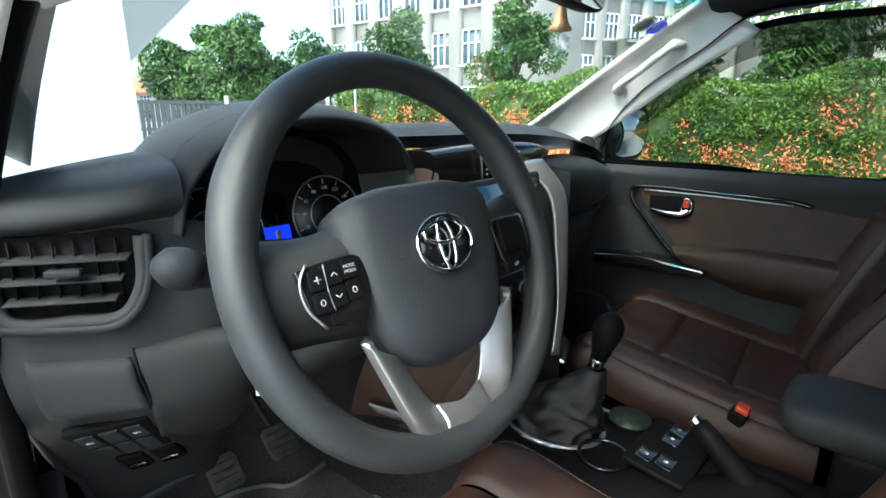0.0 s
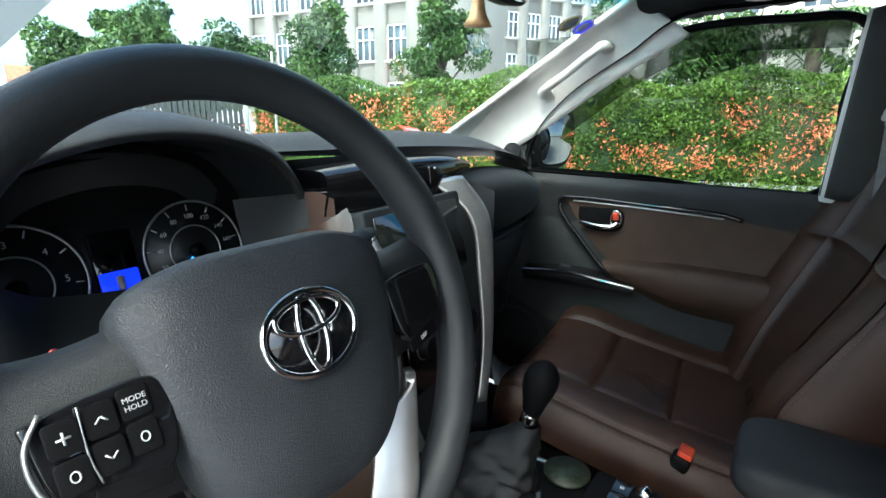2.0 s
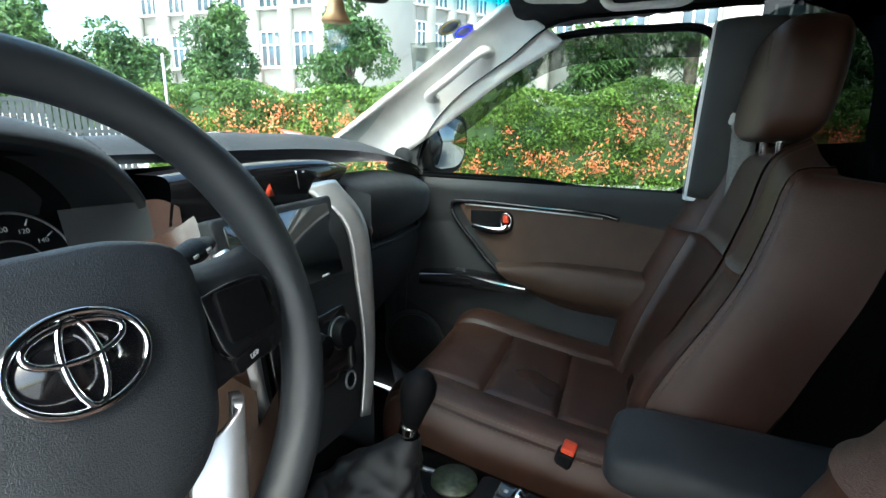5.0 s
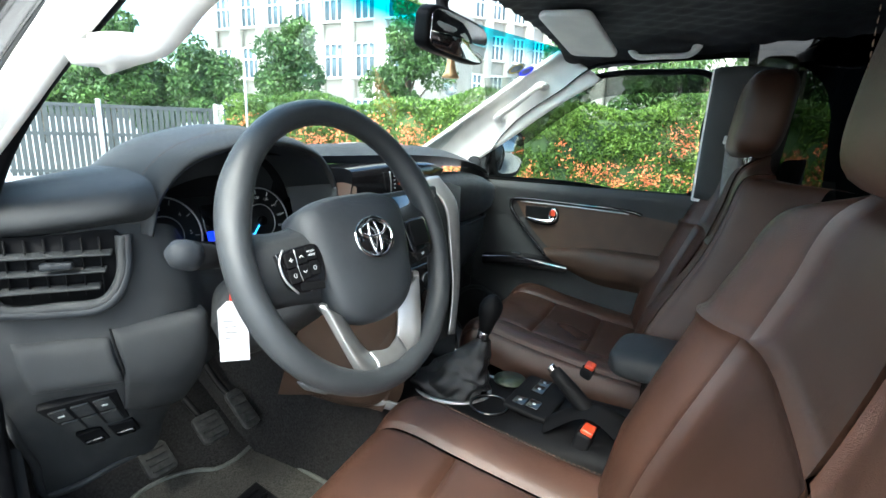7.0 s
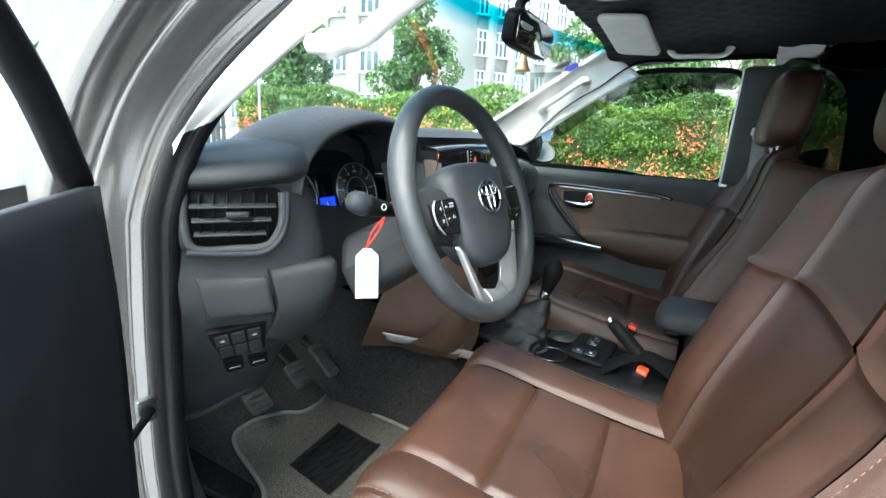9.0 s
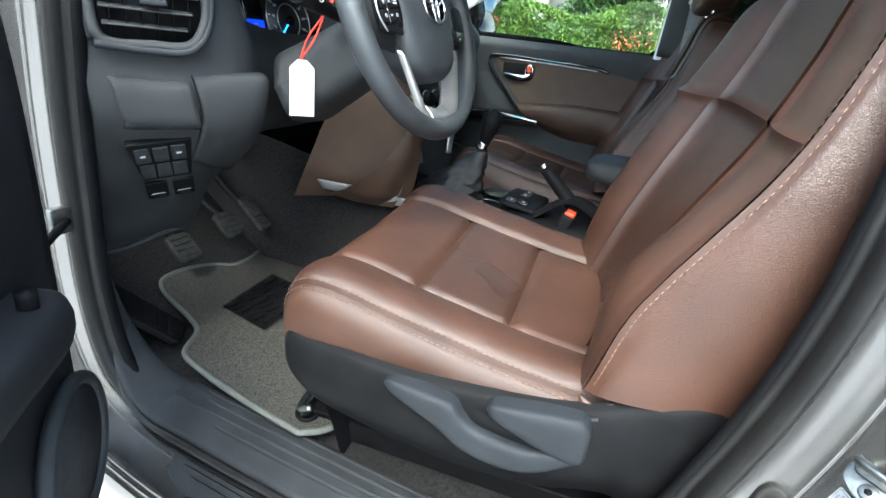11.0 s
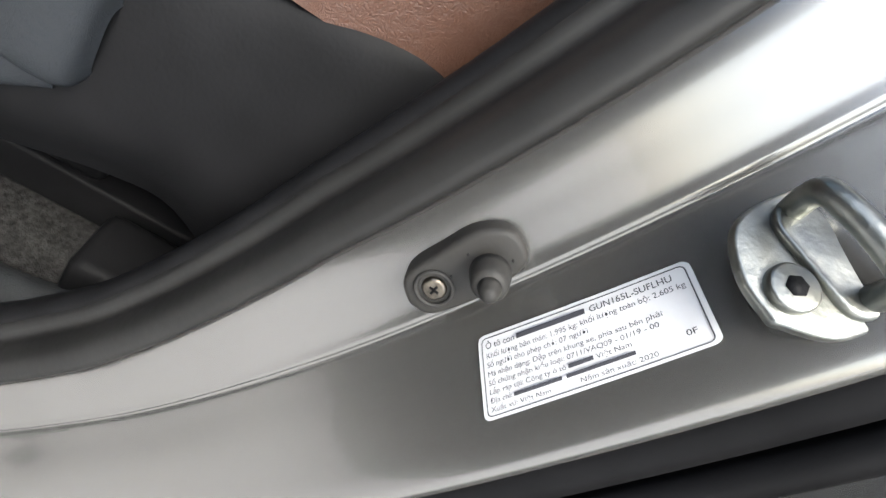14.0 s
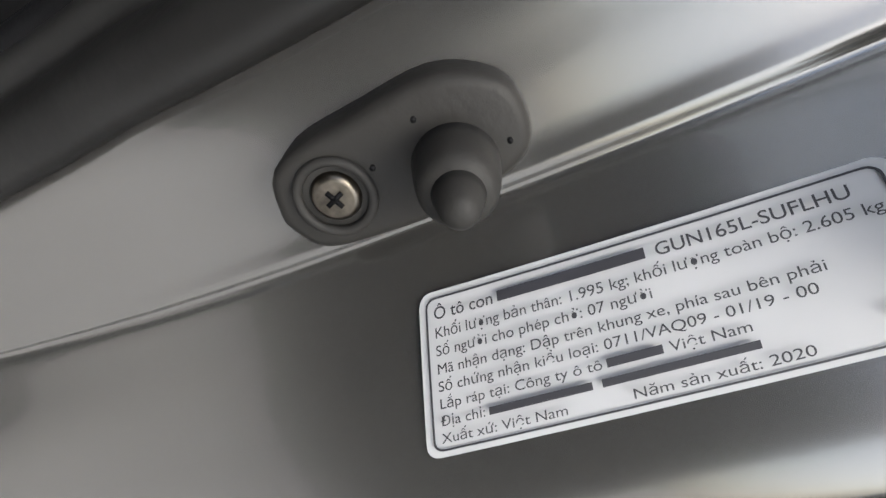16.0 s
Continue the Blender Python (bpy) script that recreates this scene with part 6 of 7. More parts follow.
part("boot", grid([[boot(a, k) for a in np.linspace(0, 2 * math.pi, 80, endpoint=False)] for k in np.linspace(0, 1, 44)], close_v=True), mat("boot_leather", (0.012, 0.012, 0.013), 0.32, vary=0.2, scale=30, bump=0.4, bump_scale=500, kind="grain"), gear, "creased black leather boot")
part("boot_ring", tube([(0.070 * math.cos(a), 0.095 + 0.092 * math.sin(a), 0.751) for a in np.linspace(0, 2 * math.pi, 40, endpoint=False)], 0.005, 8, closed=True), "silver", gear)
part("collar", tube([(0, 0.020, 0.876), (0, 0.016, 0.898)], 0.013, 16, 4), "chrome", gear)
part("knob", tube([(0, 0.017, 0.890), (0, 0.013, 0.91), (0, 0.008, 0.935), (0, 0.002, 0.957), (0, -0.002, 0.970), (0, -0.003, 0.974)], [0.012, 0.014, 0.017, 0.021, 0.023, 0.021, 0.013, 0.003], 24, 8), "black", gear, "black leather-covered knob")

hb = thing("handbrake", "black handbrake lever with a leather grip and chrome button", "handbrake")
part("grip", tube([(-0.045, -0.235, 0.795), (-0.045, -0.19, 0.838), (-0.045, -0.155, 0.868), (-0.045, -0.147, 0.875)], [0.015, 0.0155, 0.0145, 0.0135, 0.012], 14, 5), "black", hb)
part("button", tube([(-0.045, -0.147, 0.875), (-0.045, -0.139, 0.882)], 0.008, 14, 4), "chrome", hb)
part("gaiter", loft([[(-0.09, -0.15, 0.775), (-0.045, -0.14, 0.78), (0.0, -0.15, 0.775)], [(-0.075, -0.22, 0.82), (-0.045, -0.22, 0.832), (-0.015, -0.22, 0.82)], [(-0.095, -0.30, 0.79), (-0.045, -0.31, 0.80), (0.005, -0.30, 0.79)]], 12, 12), "rubber", hb)


def buckle(at, tilt, label):
    t = thing("seat_belt_buckle", label, "buckle", "belt buckles", m=pose(*at, tilt, 0, 0))
    part("body", box(0.036, 0.028, 0.085, (0, 0, -0.045)), "black", t, bevel=0.006)
    part("red_button", box(0.028, 0.021, 0.010, (0, -0.002, 0.0)), "orange", t, "orange release button", bevel=0.003)
    part("stalk", box(0.026, 0.012, 0.12, (0, 0, -0.13)), "black", t, bevel=0.004)


buckle((-0.072, -0.222, 0.800), 12, "black buckle with an orange button beside the driver's seat")
buckle((0.200, -0.148, 0.786), 12, "black buckle with an orange button beside the passenger seat")

# ---------- passenger door ----------
pdoor = thing("passenger_door", "closed passenger door with brown and black trim", "car door")
DX = 0.70


def dpt(y, z, x=0.0):
    return (DX - 0.02 + x, y, z)


part("base_panel", loft([[dpt(0.50, 1.12, 0.025), dpt(0.50, 0.9, 0.025), dpt(0.48, 0.6, 0.025), dpt(0.45, 0.45, 0.03)], [dpt(0.2, 1.12, 0.018), dpt(0.2, 0.9, 0.016), dpt(0.2, 0.6, 0.01), dpt(0.2, 0.45, 0.02)], [dpt(-0.40, 1.12, 0.018), dpt(-0.40, 0.9, 0.016), dpt(-0.40, 0.6, 0.01), dpt(-0.40, 0.45, 0.02)]], 16, 16), "dash", pdoor, solid=0.02)
part("front_panel", loft([[dpt(0.42, 1.12, 0.0), dpt(0.42, 1.0, 0.004), dpt(0.42, 0.86, 0.006)], [dpt(0.32, 1.115, -0.01), dpt(0.32, 1.0, -0.002), dpt(0.32, 0.86, 0.0)], [dpt(0.245, 1.07, -0.006), dpt(0.20, 0.97, 0.002), dpt(0.13, 0.86, 0.004)]], 12, 14), "dash", pdoor)
part("upper_panel", loft([[dpt(y, z0, -0.012), dpt(y, z0 - 0.02, -0.022), dpt(y, 1.075, -0.016), dpt(y, 1.0, 0.0)] for y, z0 in ((0.40, 1.128), (0.15, 1.13), (-0.05, 1.132), (-0.27, 1.134))], 24, 14), "dash_soft", pdoor)
part("brown_panel", loft([[dpt(0.255, 1.066, -0.018), dpt(0.205, 0.99, -0.012), dpt(0.11, 0.90, -0.012)], [dpt(0.05, 1.066, -0.020), dpt(0.04, 0.98, -0.014), dpt(0.04, 0.87, -0.014)], [dpt(-0.14, 1.060, -0.020), dpt(-0.14, 0.98, -0.014), dpt(-0.15, 0.87, -0.014)], [dpt(-0.30, 1.04, -0.020), dpt(-0.30, 0.98, -0.014), dpt(-0.30, 0.87, -0.014)]], 24, 14), "wood", pdoor, "brown padded door insert")
part("brown_armrest", loft([[dpt(0.15, 0.925, -0.014), dpt(0.14, 0.915, -0.035), dpt(0.12, 0.895, -0.035), dpt(0.09, 0.87, -0.01)], [dpt(0.0, 0.945, -0.014), dpt(0.0, 0.933, -0.052), dpt(-0.01, 0.875, -0.050), dpt(-0.02, 0.835, -0.01)], [dpt(-0.12, 0.95, -0.014), dpt(-0.12, 0.938, -0.058), dpt(-0.12, 0.875, -0.055), dpt(-0.12, 0.83, -0.01)], [dpt(-0.32, 0.95, -0.014), dpt(-0.32, 0.938, -0.058), dpt(-0.32, 0.875, -0.055), dpt(-0.32, 0.83, -0.01)]], 20, 14), "wood", pdoor, "brown padded armrest")
part("trim_line", tube([dpt(0.14, 0.90, -0.022), dpt(0.20, 0.96, -0.020), dpt(0.270, 1.045, -0.022), dpt(0.268, 1.068, -0.022), dpt(0.23, 1.074, -0.02), dpt(0.05, 1.073, -0.022), dpt(-0.10, 1.070, -0.022), dpt(-0.135, 1.062, -0.018)], 0.0055, 8, 60), "gloss", pdoor, "gloss black trim line")
part("silver_line", tube([dpt(0.235, 1.066, -0.024), dpt(0.05, 1.066, -0.026), dpt(-0.10, 1.063, -0.026)], 0.0018, 6, 20), "silver", pdoor)
part("switch_shelf", loft([[dpt(0.36, 0.875, -0.005), dpt(0.355, 0.872, -0.04), dpt(0.35, 0.85, -0.05), dpt(0.35, 0.83, -0.01)], [dpt(0.22, 0.895, -0.01), dpt(0.21, 0.89, -0.055), dpt(0.21, 0.865, -0.06), dpt(0.21, 0.84, -0.01)], [dpt(0.06, 0.885, -0.01), dpt(0.06, 0.88, -0.05), dpt(0.06, 0.865, -0.05), dpt(0.06, 0.85, -0.01)]], 20, 14), "gloss", pdoor, "gloss black switch shelf")
part("window_switch", box(0.016, 0.03, 0.008), "grey_plastic", pdoor, m=pose(DX - 0.045, 0.24, 0.893, 0, -8, 0), bevel=0.002)
part("lower_panel", loft([[dpt(0.45, 0.88, 0.01), dpt(0.45, 0.75, 0.0), dpt(0.44, 0.60, -0.01), dpt(0.42, 0.48, 0.01)], [dpt(0.20, 0.87, 0.005), dpt(0.2, 0.75, -0.005), dpt(0.2, 0.60, -0.02), dpt(0.2, 0.48, 0.0)], [dpt(-0.30, 0.88, 0.005), dpt(-0.3, 0.75, 0.0), dpt(-0.3, 0.6, -0.015), dpt(-0.3, 0.48, 0.0)]], 24, 20), "door_black", pdoor)
hp = part("handle_recess", plate(cr([(-0.055, 0.026), (0.0, 0.028), (0.052, 0.025), (0.055, -0.012), (0.04, -0.026), (-0.03, -0.026), (-0.052, -0.008), (-0.055, 0.026)], 30)[:-1], 0.01), "black", pdoor, m=basis((DX - 0.040, 0.166, 1.027), (0, -1, 0), (-1, 0, 0)), bevel=0.002)
part("inner_handle", tube([(-0.045, -0.012, 0.006), (0.0, -0.014, 0.016), (0.035, -0.012, 0.010), (0.045, -0.004, 0.004)], 0.0065, 10, 16), "chrome", hp, "chrome door handle")
part("lock_tab", box(0.013, 0.018, 0.008), "orange", hp, m=pose(0.040, 0.012, 0.004), bevel=0.002)
part("latch_cup", ring(0.016, 0.003, 24, 6, 0.8, 1.2), "chrome", hp, m=pose(0.040, 0.006, 0.003))
sp = part("speaker", disc(0.085, 0.012, 48), "grille", pdoor, m=basis((DX - 0.045, 0.375, 0.66), (0, -1, 0), (-1, 0, 0.15)))
part("speaker_ring", ring(0.088, 0.007, 56, 8), "dash", sp, m=pose(0, 0, 0.006))
part("side_glass", grid([[(0.672 - lean(z), y, z) for y in np.linspace(0.36, -0.25, 8)] for z in np.linspace(1.12, 1.44, 6)]), "glass", pdoor).visible_shadow = False
part("window_gasket", tube([(0.672, 0.39, 1.132), (0.672, 0.1, 1.134), (0.672, -0.255, 1.137), (0.640, -0.262, 1.30), (0.612, -0.268, 1.43), (0.606, -0.15, 1.445), (0.606, 0.0, 1.44), (0.612, 0.10, 1.41), (0.625, 0.22, 1.335), (0.645, 0.32, 1.26), (0.668, 0.39, 1.14)], 0.008, 8, 120), "rubber", pdoor)
part("frame_rear", loft([[(0.675, -0.258, 1.12), (0.668, -0.268, 1.12), (0.675, -0.285, 1.12)], [(0.645, -0.262, 1.28), (0.638, -0.272, 1.28), (0.645, -0.29, 1.28)], [(0.615, -0.268, 1.44), (0.608, -0.28, 1.44), (0.615, -0.30, 1.44)]], 10, 8), "paint", pdoor, "silver window frame")
part("rain_visor", loft([[(0.668, 0.31, 1.262), (0.680, 0.26, 1.235)], [(0.640, 0.08, 1.42), (0.655, 0.05, 1.372)], [(0.622, -0.08, 1.452), (0.642, -0.08, 1.395)], [(0.620, -0.255, 1.445), (0.642, -0.255, 1.395)]], 24, 4), "visor", pdoor).visible_shadow = False
part("tweeter", disc(0.022, 0.012, 28), "grey_plastic", pdoor, m=basis((0.640, 0.405, 1.178), (0.5, -1, 0), (-1, -0.5, 0)), bevel=0.003)
part("tweeter_base", loft([[(0.66, 0.47, 1.14), (0.648, 0.45, 1.20), (0.64, 0.42, 1.225)], [(0.655, 0.41, 1.13), (0.645, 0.40, 1.18), (0.64, 0.385, 1.225)], [(0.665, 0.36, 1.13), (0.662, 0.36, 1.16), (0.66, 0.358, 1.19)]], 10, 10), "dash", pdoor)
sm = thing("side_mirror", "black side mirror reflecting the car park", "side mirror")
mm = basis((0.78, 0.352, 1.202), (1, -0.15, 0), (-0.16, -0.98, -0.02)) @ pose(0.012, 0.004, 0) @ Matrix.Scale(1.12, 4)
part("housing", plate(cr([(-0.102, 0.02), (-0.078, 0.066), (0.0, 0.078), (0.075, 0.062), (0.095, 0.0), (0.066, -0.066), (0.0, -0.078), (-0.076, -0.066), (-0.102, 0.02)], 40)[:-1], 0.07), "black", sm, m=mm, bevel=0.015)
part("mirror_glass", plate(cr([(-0.083, 0.018), (-0.06, 0.05), (0.0, 0.060), (0.06, 0.046), (0.076, 0.0), (0.052, -0.05), (0.0, -0.060), (-0.06, -0.05), (-0.083, 0.018)], 40)[:-1], 0.004), "dim_mirror", sm, m=mm @ pose(0, 0, 0.004))
part("mount", box(0.12, 0.05, 0.05, (0.74, 0.42, 1.15)), "black", sm, bevel=0.012)

# seat belt on the far pillar
belt = thing("seat_belt", "grey seat belt hanging from the B-pillar", "seat belt")
part("anchor", box(0.015, 0.045, 0.06, (0.588, -0.335, 1.30)), "beige", belt, bevel=0.006)
part("webbing", loft([[(0.585, -0.32, 1.29), (0.580, -0.36, 1.29)], [(0.58, -0.325, 1.15), (0.575, -0.365, 1.15)], [(0.60, -0.33, 0.95), (0.595, -0.37, 0.95)], [(0.61, -0.34, 0.7), (0.605, -0.38, 0.7)]], 20, 4), "webbing", belt, solid=0.002)
part("tongue", ring(0.016, 0.0022, 20, 6, 1.2, 0.8), "silver", belt, m=basis((0.578, -0.34, 1.27), (0, -1, 0.2), (-1, 0, 0)))

# ---------- driver's door, standing open ----------
HINGE, DW = np.array([-0.728, 0.350]), np.array([-0.74, -0.672])
DOOR = basis((HINGE[0], HINGE[1], 0.0), (DW[0], DW[1], 0), (DW[1] * -1, DW[0], 0))
ddoor = thing("driver_door", "driver's door standing open with a black inner panel", "car door", m=DOOR)
# local x along the door from its hinge, y up, z towards the cabin
sgn = 1 if (DOOR.to_3x3() @ Vector((0, 1, 0))).z > 0 else -1


def dl(x, z, d=0.0):
    return (x, sgn * z, d)


part("outer_skin", grid([[dl(x, z, -0.10) for x in np.linspace(0.05, 1.0, 8)] for z in np.linspace(0.42, 1.16, 8)]), "paint", ddoor, solid=0.004)
part("inner_panel", loft([[dl(0.045, 0.45, -0.01), dl(0.045, 0.75, -0.01), dl(0.045, 1.0, -0.01), dl(0.04, 1.16, -0.02)], [dl(0.25, 0.43, 0.0), dl(0.25, 0.75, 0.0), dl(0.25, 1.0, 0.0), dl(0.25, 1.16, -0.01)], [dl(0.95, 0.45, 0.0), dl(0.95, 0.75, 0.0), dl(0.95, 1.0, 0.0), dl(0.95, 1.15, -0.02)]], 24, 20), "door_black", ddoor, solid=0.02)
part("armrest", loft([[dl(0.15, 0.775, 0.0), dl(0.15, 0.77, 0.010), dl(0.15, 0.755, 0.010), dl(0.15, 0.73, 0.0)], [dl(0.165, 0.795, 0.0), dl(0.165, 0.79, 0.035), dl(0.165, 0.76, 0.04), dl(0.165, 0.71, 0.0)], [dl(0.22, 0.805, 0.0), dl(0.22, 0.80, 0.06), dl(0.22, 0.765, 0.065), dl(0.22, 0.70, 0.0)], [dl(0.40, 0.83, 0.0), dl(0.40, 0.83, 0.07), dl(0.40, 0.79, 0.075), dl(0.40, 0.72, 0.0)], [dl(0.85, 0.84, 0.0), dl(0.85, 0.84, 0.07), dl(0.85, 0.80, 0.075), dl(0.85, 0.74, 0.0)]], 40, 14), "door_black", ddoor)
dsp = part("speaker", disc(0.092, 0.014, 56), "grille", ddoor, "black speaker grille", m=pose(0.150, sgn * 0.535, 0.012))
part("speaker_ring", ring(0.100, 0.010, 64, 10), "dash", dsp, m=pose(0, 0, 0.004))
part("window_frame", tube([dl(0.03, 1.16, -0.05), dl(0.12, 1.30, -0.05), dl(0.35, 1.47, -0.05), dl(0.9, 1.50, -0.05)], 0.02, 8, 30), "black", ddoor)
part("mirror_switch", tube([dl(0.235, 0.805, 0.035), dl(0.235, 0.828, 0.035)], 0.010, 14, 4), "black", ddoor)
chk = thing("door_check", "black door check arm with a plated bracket", "door check")
part("bracket", box(0.03, 0.012, 0.04, (-0.715, 0.392, 0.80)), "zinc", chk, bevel=0.003)
part("arm", tube([(-0.71, 0.385, 0.80), (-0.78, 0.34, 0.785), (-0.86, 0.30, 0.775)], 0.006, 8, 10), "black", chk)
for y_, z_ in ((0.0, 1.03), (0.0, 0.90)):
    i = int(np.argmin(np.hypot(OP[:, 0] - 0.35, OP[:, 1] - z_)))
    pl = part("body_plug", disc(0.012, 0.003, 24), "rubber", body, m=basis(jamb(i, 0.048, -0.729), (0, 0, 1), (-0.55, -0.83, 0)))

# ---------- pedals, mat, key tag ----------
def pedal(at, w, h, label):
    t = thing("pedal", label, "pedal", "pedals", m=pose(*at, 38, 0, 0))
    part("pad", plate(rounded(w, h, 0.012), 0.012), "pedal", t, bevel=0.003)
    for k in range(4):
        part("rib", box(w * 0.7, 0.005, 0.004, (0, -h / 2 + h * (k + 0.8) / 4.6, 0.001)), "pedal", t, bevel=0.001)
    part("arm", tube([(0, 0.02, -0.012), (0, 0.10, -0.03), (0, 0.22, -0.02)], 0.008, 8, 8), "black", t)


pedal((-0.375, 0.568, 0.598), 0.060, 0.070, "worn black rubber clutch pedal")
pedal((-0.277, 0.528, 0.638), 0.060, 0.068, "worn black rubber brake pedal")
pedal((-0.200, 0.522, 0.648), 0.040, 0.10, "black ribbed accelerator pedal on its arm")
fm = thing("floor_mat", "grey carpet floor mat with a rubber heel pad", "floor mat")
OUT = cr([(-0.625, 0.03), (-0.615, 0.15), (-0.597, 0.27), (-0.578, 0.335), (-0.515, 0.375), (-0.492, 0.42), (-0.452, 0.55), (-0.425, 0.585), (-0.36, 0.59), (-0.30, 0.565), (-0.268, 0.535), (-0.22, 0.53), (-0.16, 0.54), (-0.150, 0.50), (-0.155, 0.36), (-0.165, 0.1), (-0.20, 0.01), (-0.40, -0.01), (-0.59, -0.005), (-0.625, 0.03)], 120)[:-1]
rise = lambda y: FLOOR + 0.028 + 0.16 * max(0, y - 0.40) ** 1.5


def lay(outline, dz):
    bm = bmesh.new()
    bm.faces.new([bm.verts.new((float(x), float(y), 0)) for x, y in outline])
    bmesh.ops.triangulate(bm, faces=bm.faces)
    bmesh.ops.subdivide_edges(bm, edges=bm.edges, cuts=3, use_grid_fill=True)
    for v in bm.verts:
        v.co.z = rise(v.co.y) + dz
    return bm


part("mat_carpet", lay(OUT, 0.0), "mat", fm)
part("binding", tube([(x, y, rise(y)) for x, y in OUT], 0.0055, 8, closed=True), "mat_edge", fm, "pale grey binding")
part("heel_pad", lay([(-0.442, 0.270), (-0.424, 0.405), (-0.244, 0.430), (-0.255, 0.290)], 0.005), "rubber", fm, "black rubber heel pad")
rng = random.Random(5)
for r_ in range(6):
    for c_ in range(4):
        y_ = 0.288 + r_ * 0.0215 + 0.006 * c_ * 0.5
        part("pad_rib", box(0.026 + 0.012 * rng.random(), 0.008, 0.004), "rubber", fm, bevel=0.0015, m=pose(-0.418 + c_ * 0.046 + 0.012 * rng.random(), y_, rise(y_) + 0.007, 0, 0, rng.uniform(-14, 14)))
dp = thing("footrest", "black rubber dead pedal beside the mat", "footrest", m=basis((-0.566, 0.455, 0.555), (0.75, 0.55, 0.0), (0.25, -0.55, 0.8)))
part("pad", plate(rounded(0.07, 0.17, 0.012), 0.014), "rubber", dp, bevel=0.004)
for k in range(5):
    part("rib", box(0.05, 0.008, 0.004), "rubber", dp, m=pose(0, -0.055 + k * 0.028, 0.001, 0, 0, 18), bevel=0.0015)
clip = part("clip", ring(0.016, 0.004, 28, 8), "black", fm, m=pose(-0.585, 0.045, rise(0.045) + 0.003))
part("clip_knob", disc(0.008, 0.008, 20), "black", clip)

tag = thing("key_tag", "white paper tag on a red string at the stalk", "tag")
part("paper", plate([(-0.019, -0.045), (0.019, -0.045), (0.019, 0.028), (0.007, 0.040), (-0.007, 0.040), (-0.019, 0.028)], 0.0008), "white", tag, m=basis((-0.458, 0.168, 1.012), (0.72, -0.69, 0), (-0.69, -0.72, 0.05)), smooth=False)
for k in range(4):
    part("print_line", box(0.018 - 0.004 * (k % 2), 0.0009, 0.0003), "ink", tag, m=basis((-0.458, 0.168, 1.012), (0.72, -0.69, 0), (-0.69, -0.72, 0.05)) @ pose(-0.004, 0.012 - 0.008 * k, 0.0003))
part("string", tube([(-0.456, 0.174, 1.050), (-0.468, 0.150, 1.085), (-0.474, 0.112, 1.125), (-0.470, 0.100, 1.145), (-0.462, 0.118, 1.135), (-0.452, 0.150, 1.085), (-0.456, 0.174, 1.050)], 0.0015, 6, 50), "red", tag)

# ---------- roof fittings ----------
rm = thing("rear_view_mirror", "black rear-view mirror on the windscreen", "mirror", m=basis((0.0, 0.10, 1.447), (1, 0.05, -0.03), (-0.35, -0.93, -0.1)))
part("housing", plate(cr([(-0.115, 0.02), (-0.10, 0.034), (0, 0.040), (0.10, 0.034), (0.115, 0.02), (0.110, -0.026), (0.09, -0.034), (0, -0.036), (-0.09, -0.034), (-0.110, -0.026), (-0.115, 0.02)], 50)[:-1], 0.03), "black", rm, bevel=0.008)
part("mirror_glass", plate(cr([(-0.108, 0.018), (-0.095, 0.029), (0, 0.034), (0.095, 0.029), (0.108, 0.018), (0.103, -0.022), (0.085, -0.029), (0, -0.031), (-0.085, -0.029), (-0.103, -0.022), (-0.108, 0.018)], 50)[:-1], 0.002), "mirror", rm, m=pose(0, 0, 0.002))
part("arm", tube([(0, 0.01, -0.02), (0, 0.06, -0.05), (0, 0.09, -0.03)], 0.012, 10, 8), "black", rm)


def sun_visor(x, label):
    t = thing("sun_visor", label, "sun visor", "sun visors")
    part("flap", plate(rounded(0.25, 0.115, 0.022), 0.014), "beige", t, m=pose(x, -0.022, 1.488, 180 + 4, 11 if x > 0 else -11, 0), bevel=0.006)
    if x > 0:
        part("warning_label", plate(rounded(0.055, 0.035, 0.002), 0.0005), "white", t, m=pose(x + 0.015, -0.022, 1.4855, 184, 11, 0))
        part("warning_label", plate(rounded(0.02, 0.03, 0.002), 0.0005), "yellow", t, m=pose(x + 0.052, -0.022, 1.4785, 184, 11, 0))


sun_visor(0.31, "light grey sun visor with a yellow warning label")
sun_visor(-0.31, "light grey sun visor folded to the headliner")
oc = thing("overhead_console", "light grey overhead console with map lamps", "overhead console")
part("housing", plate(rounded(0.17, 0.22, 0.04), 0.03), "beige", oc, m=pose(0.0, -0.10, 1.525, 180, 0, 0), bevel=0.01)
part("lens", plate(rounded(0.05, 0.07, 0.01), 0.006), "white", oc, m=pose(0.04, -0.14, 1.523, 180, 0, 0), bevel=0.002)
charm = thing("hanging_charm", "wooden charm with a faceted crystal hanging in the windscreen", "charm")
CX, CY = 0.031, 0.137
part("cord", tube([(CX, CY, 1.47), (CX, CY, 1.43)], 0.0012, 6, 4), "red", charm)
part("figure", tube([(CX, CY, 1.447), (CX, CY, 1.44), (CX, CY, 1.43), (CX, CY, 1.415), (CX, CY, 1.402), (CX, CY, 1.392), (CX, CY, 1.382)], [0.003, 0.006, 0.005, 0.008, 0.010, 0.013, 0.020], 6, 7), "amber_wood", charm)
bm = bmesh.new()
bmesh.ops.create_icosphere(bm, subdivisions=1, radius=0.017)
part("crystal", bm, "crystal", charm, "clear faceted crystal", m=pose(CX, CY, 1.364), smooth=False)
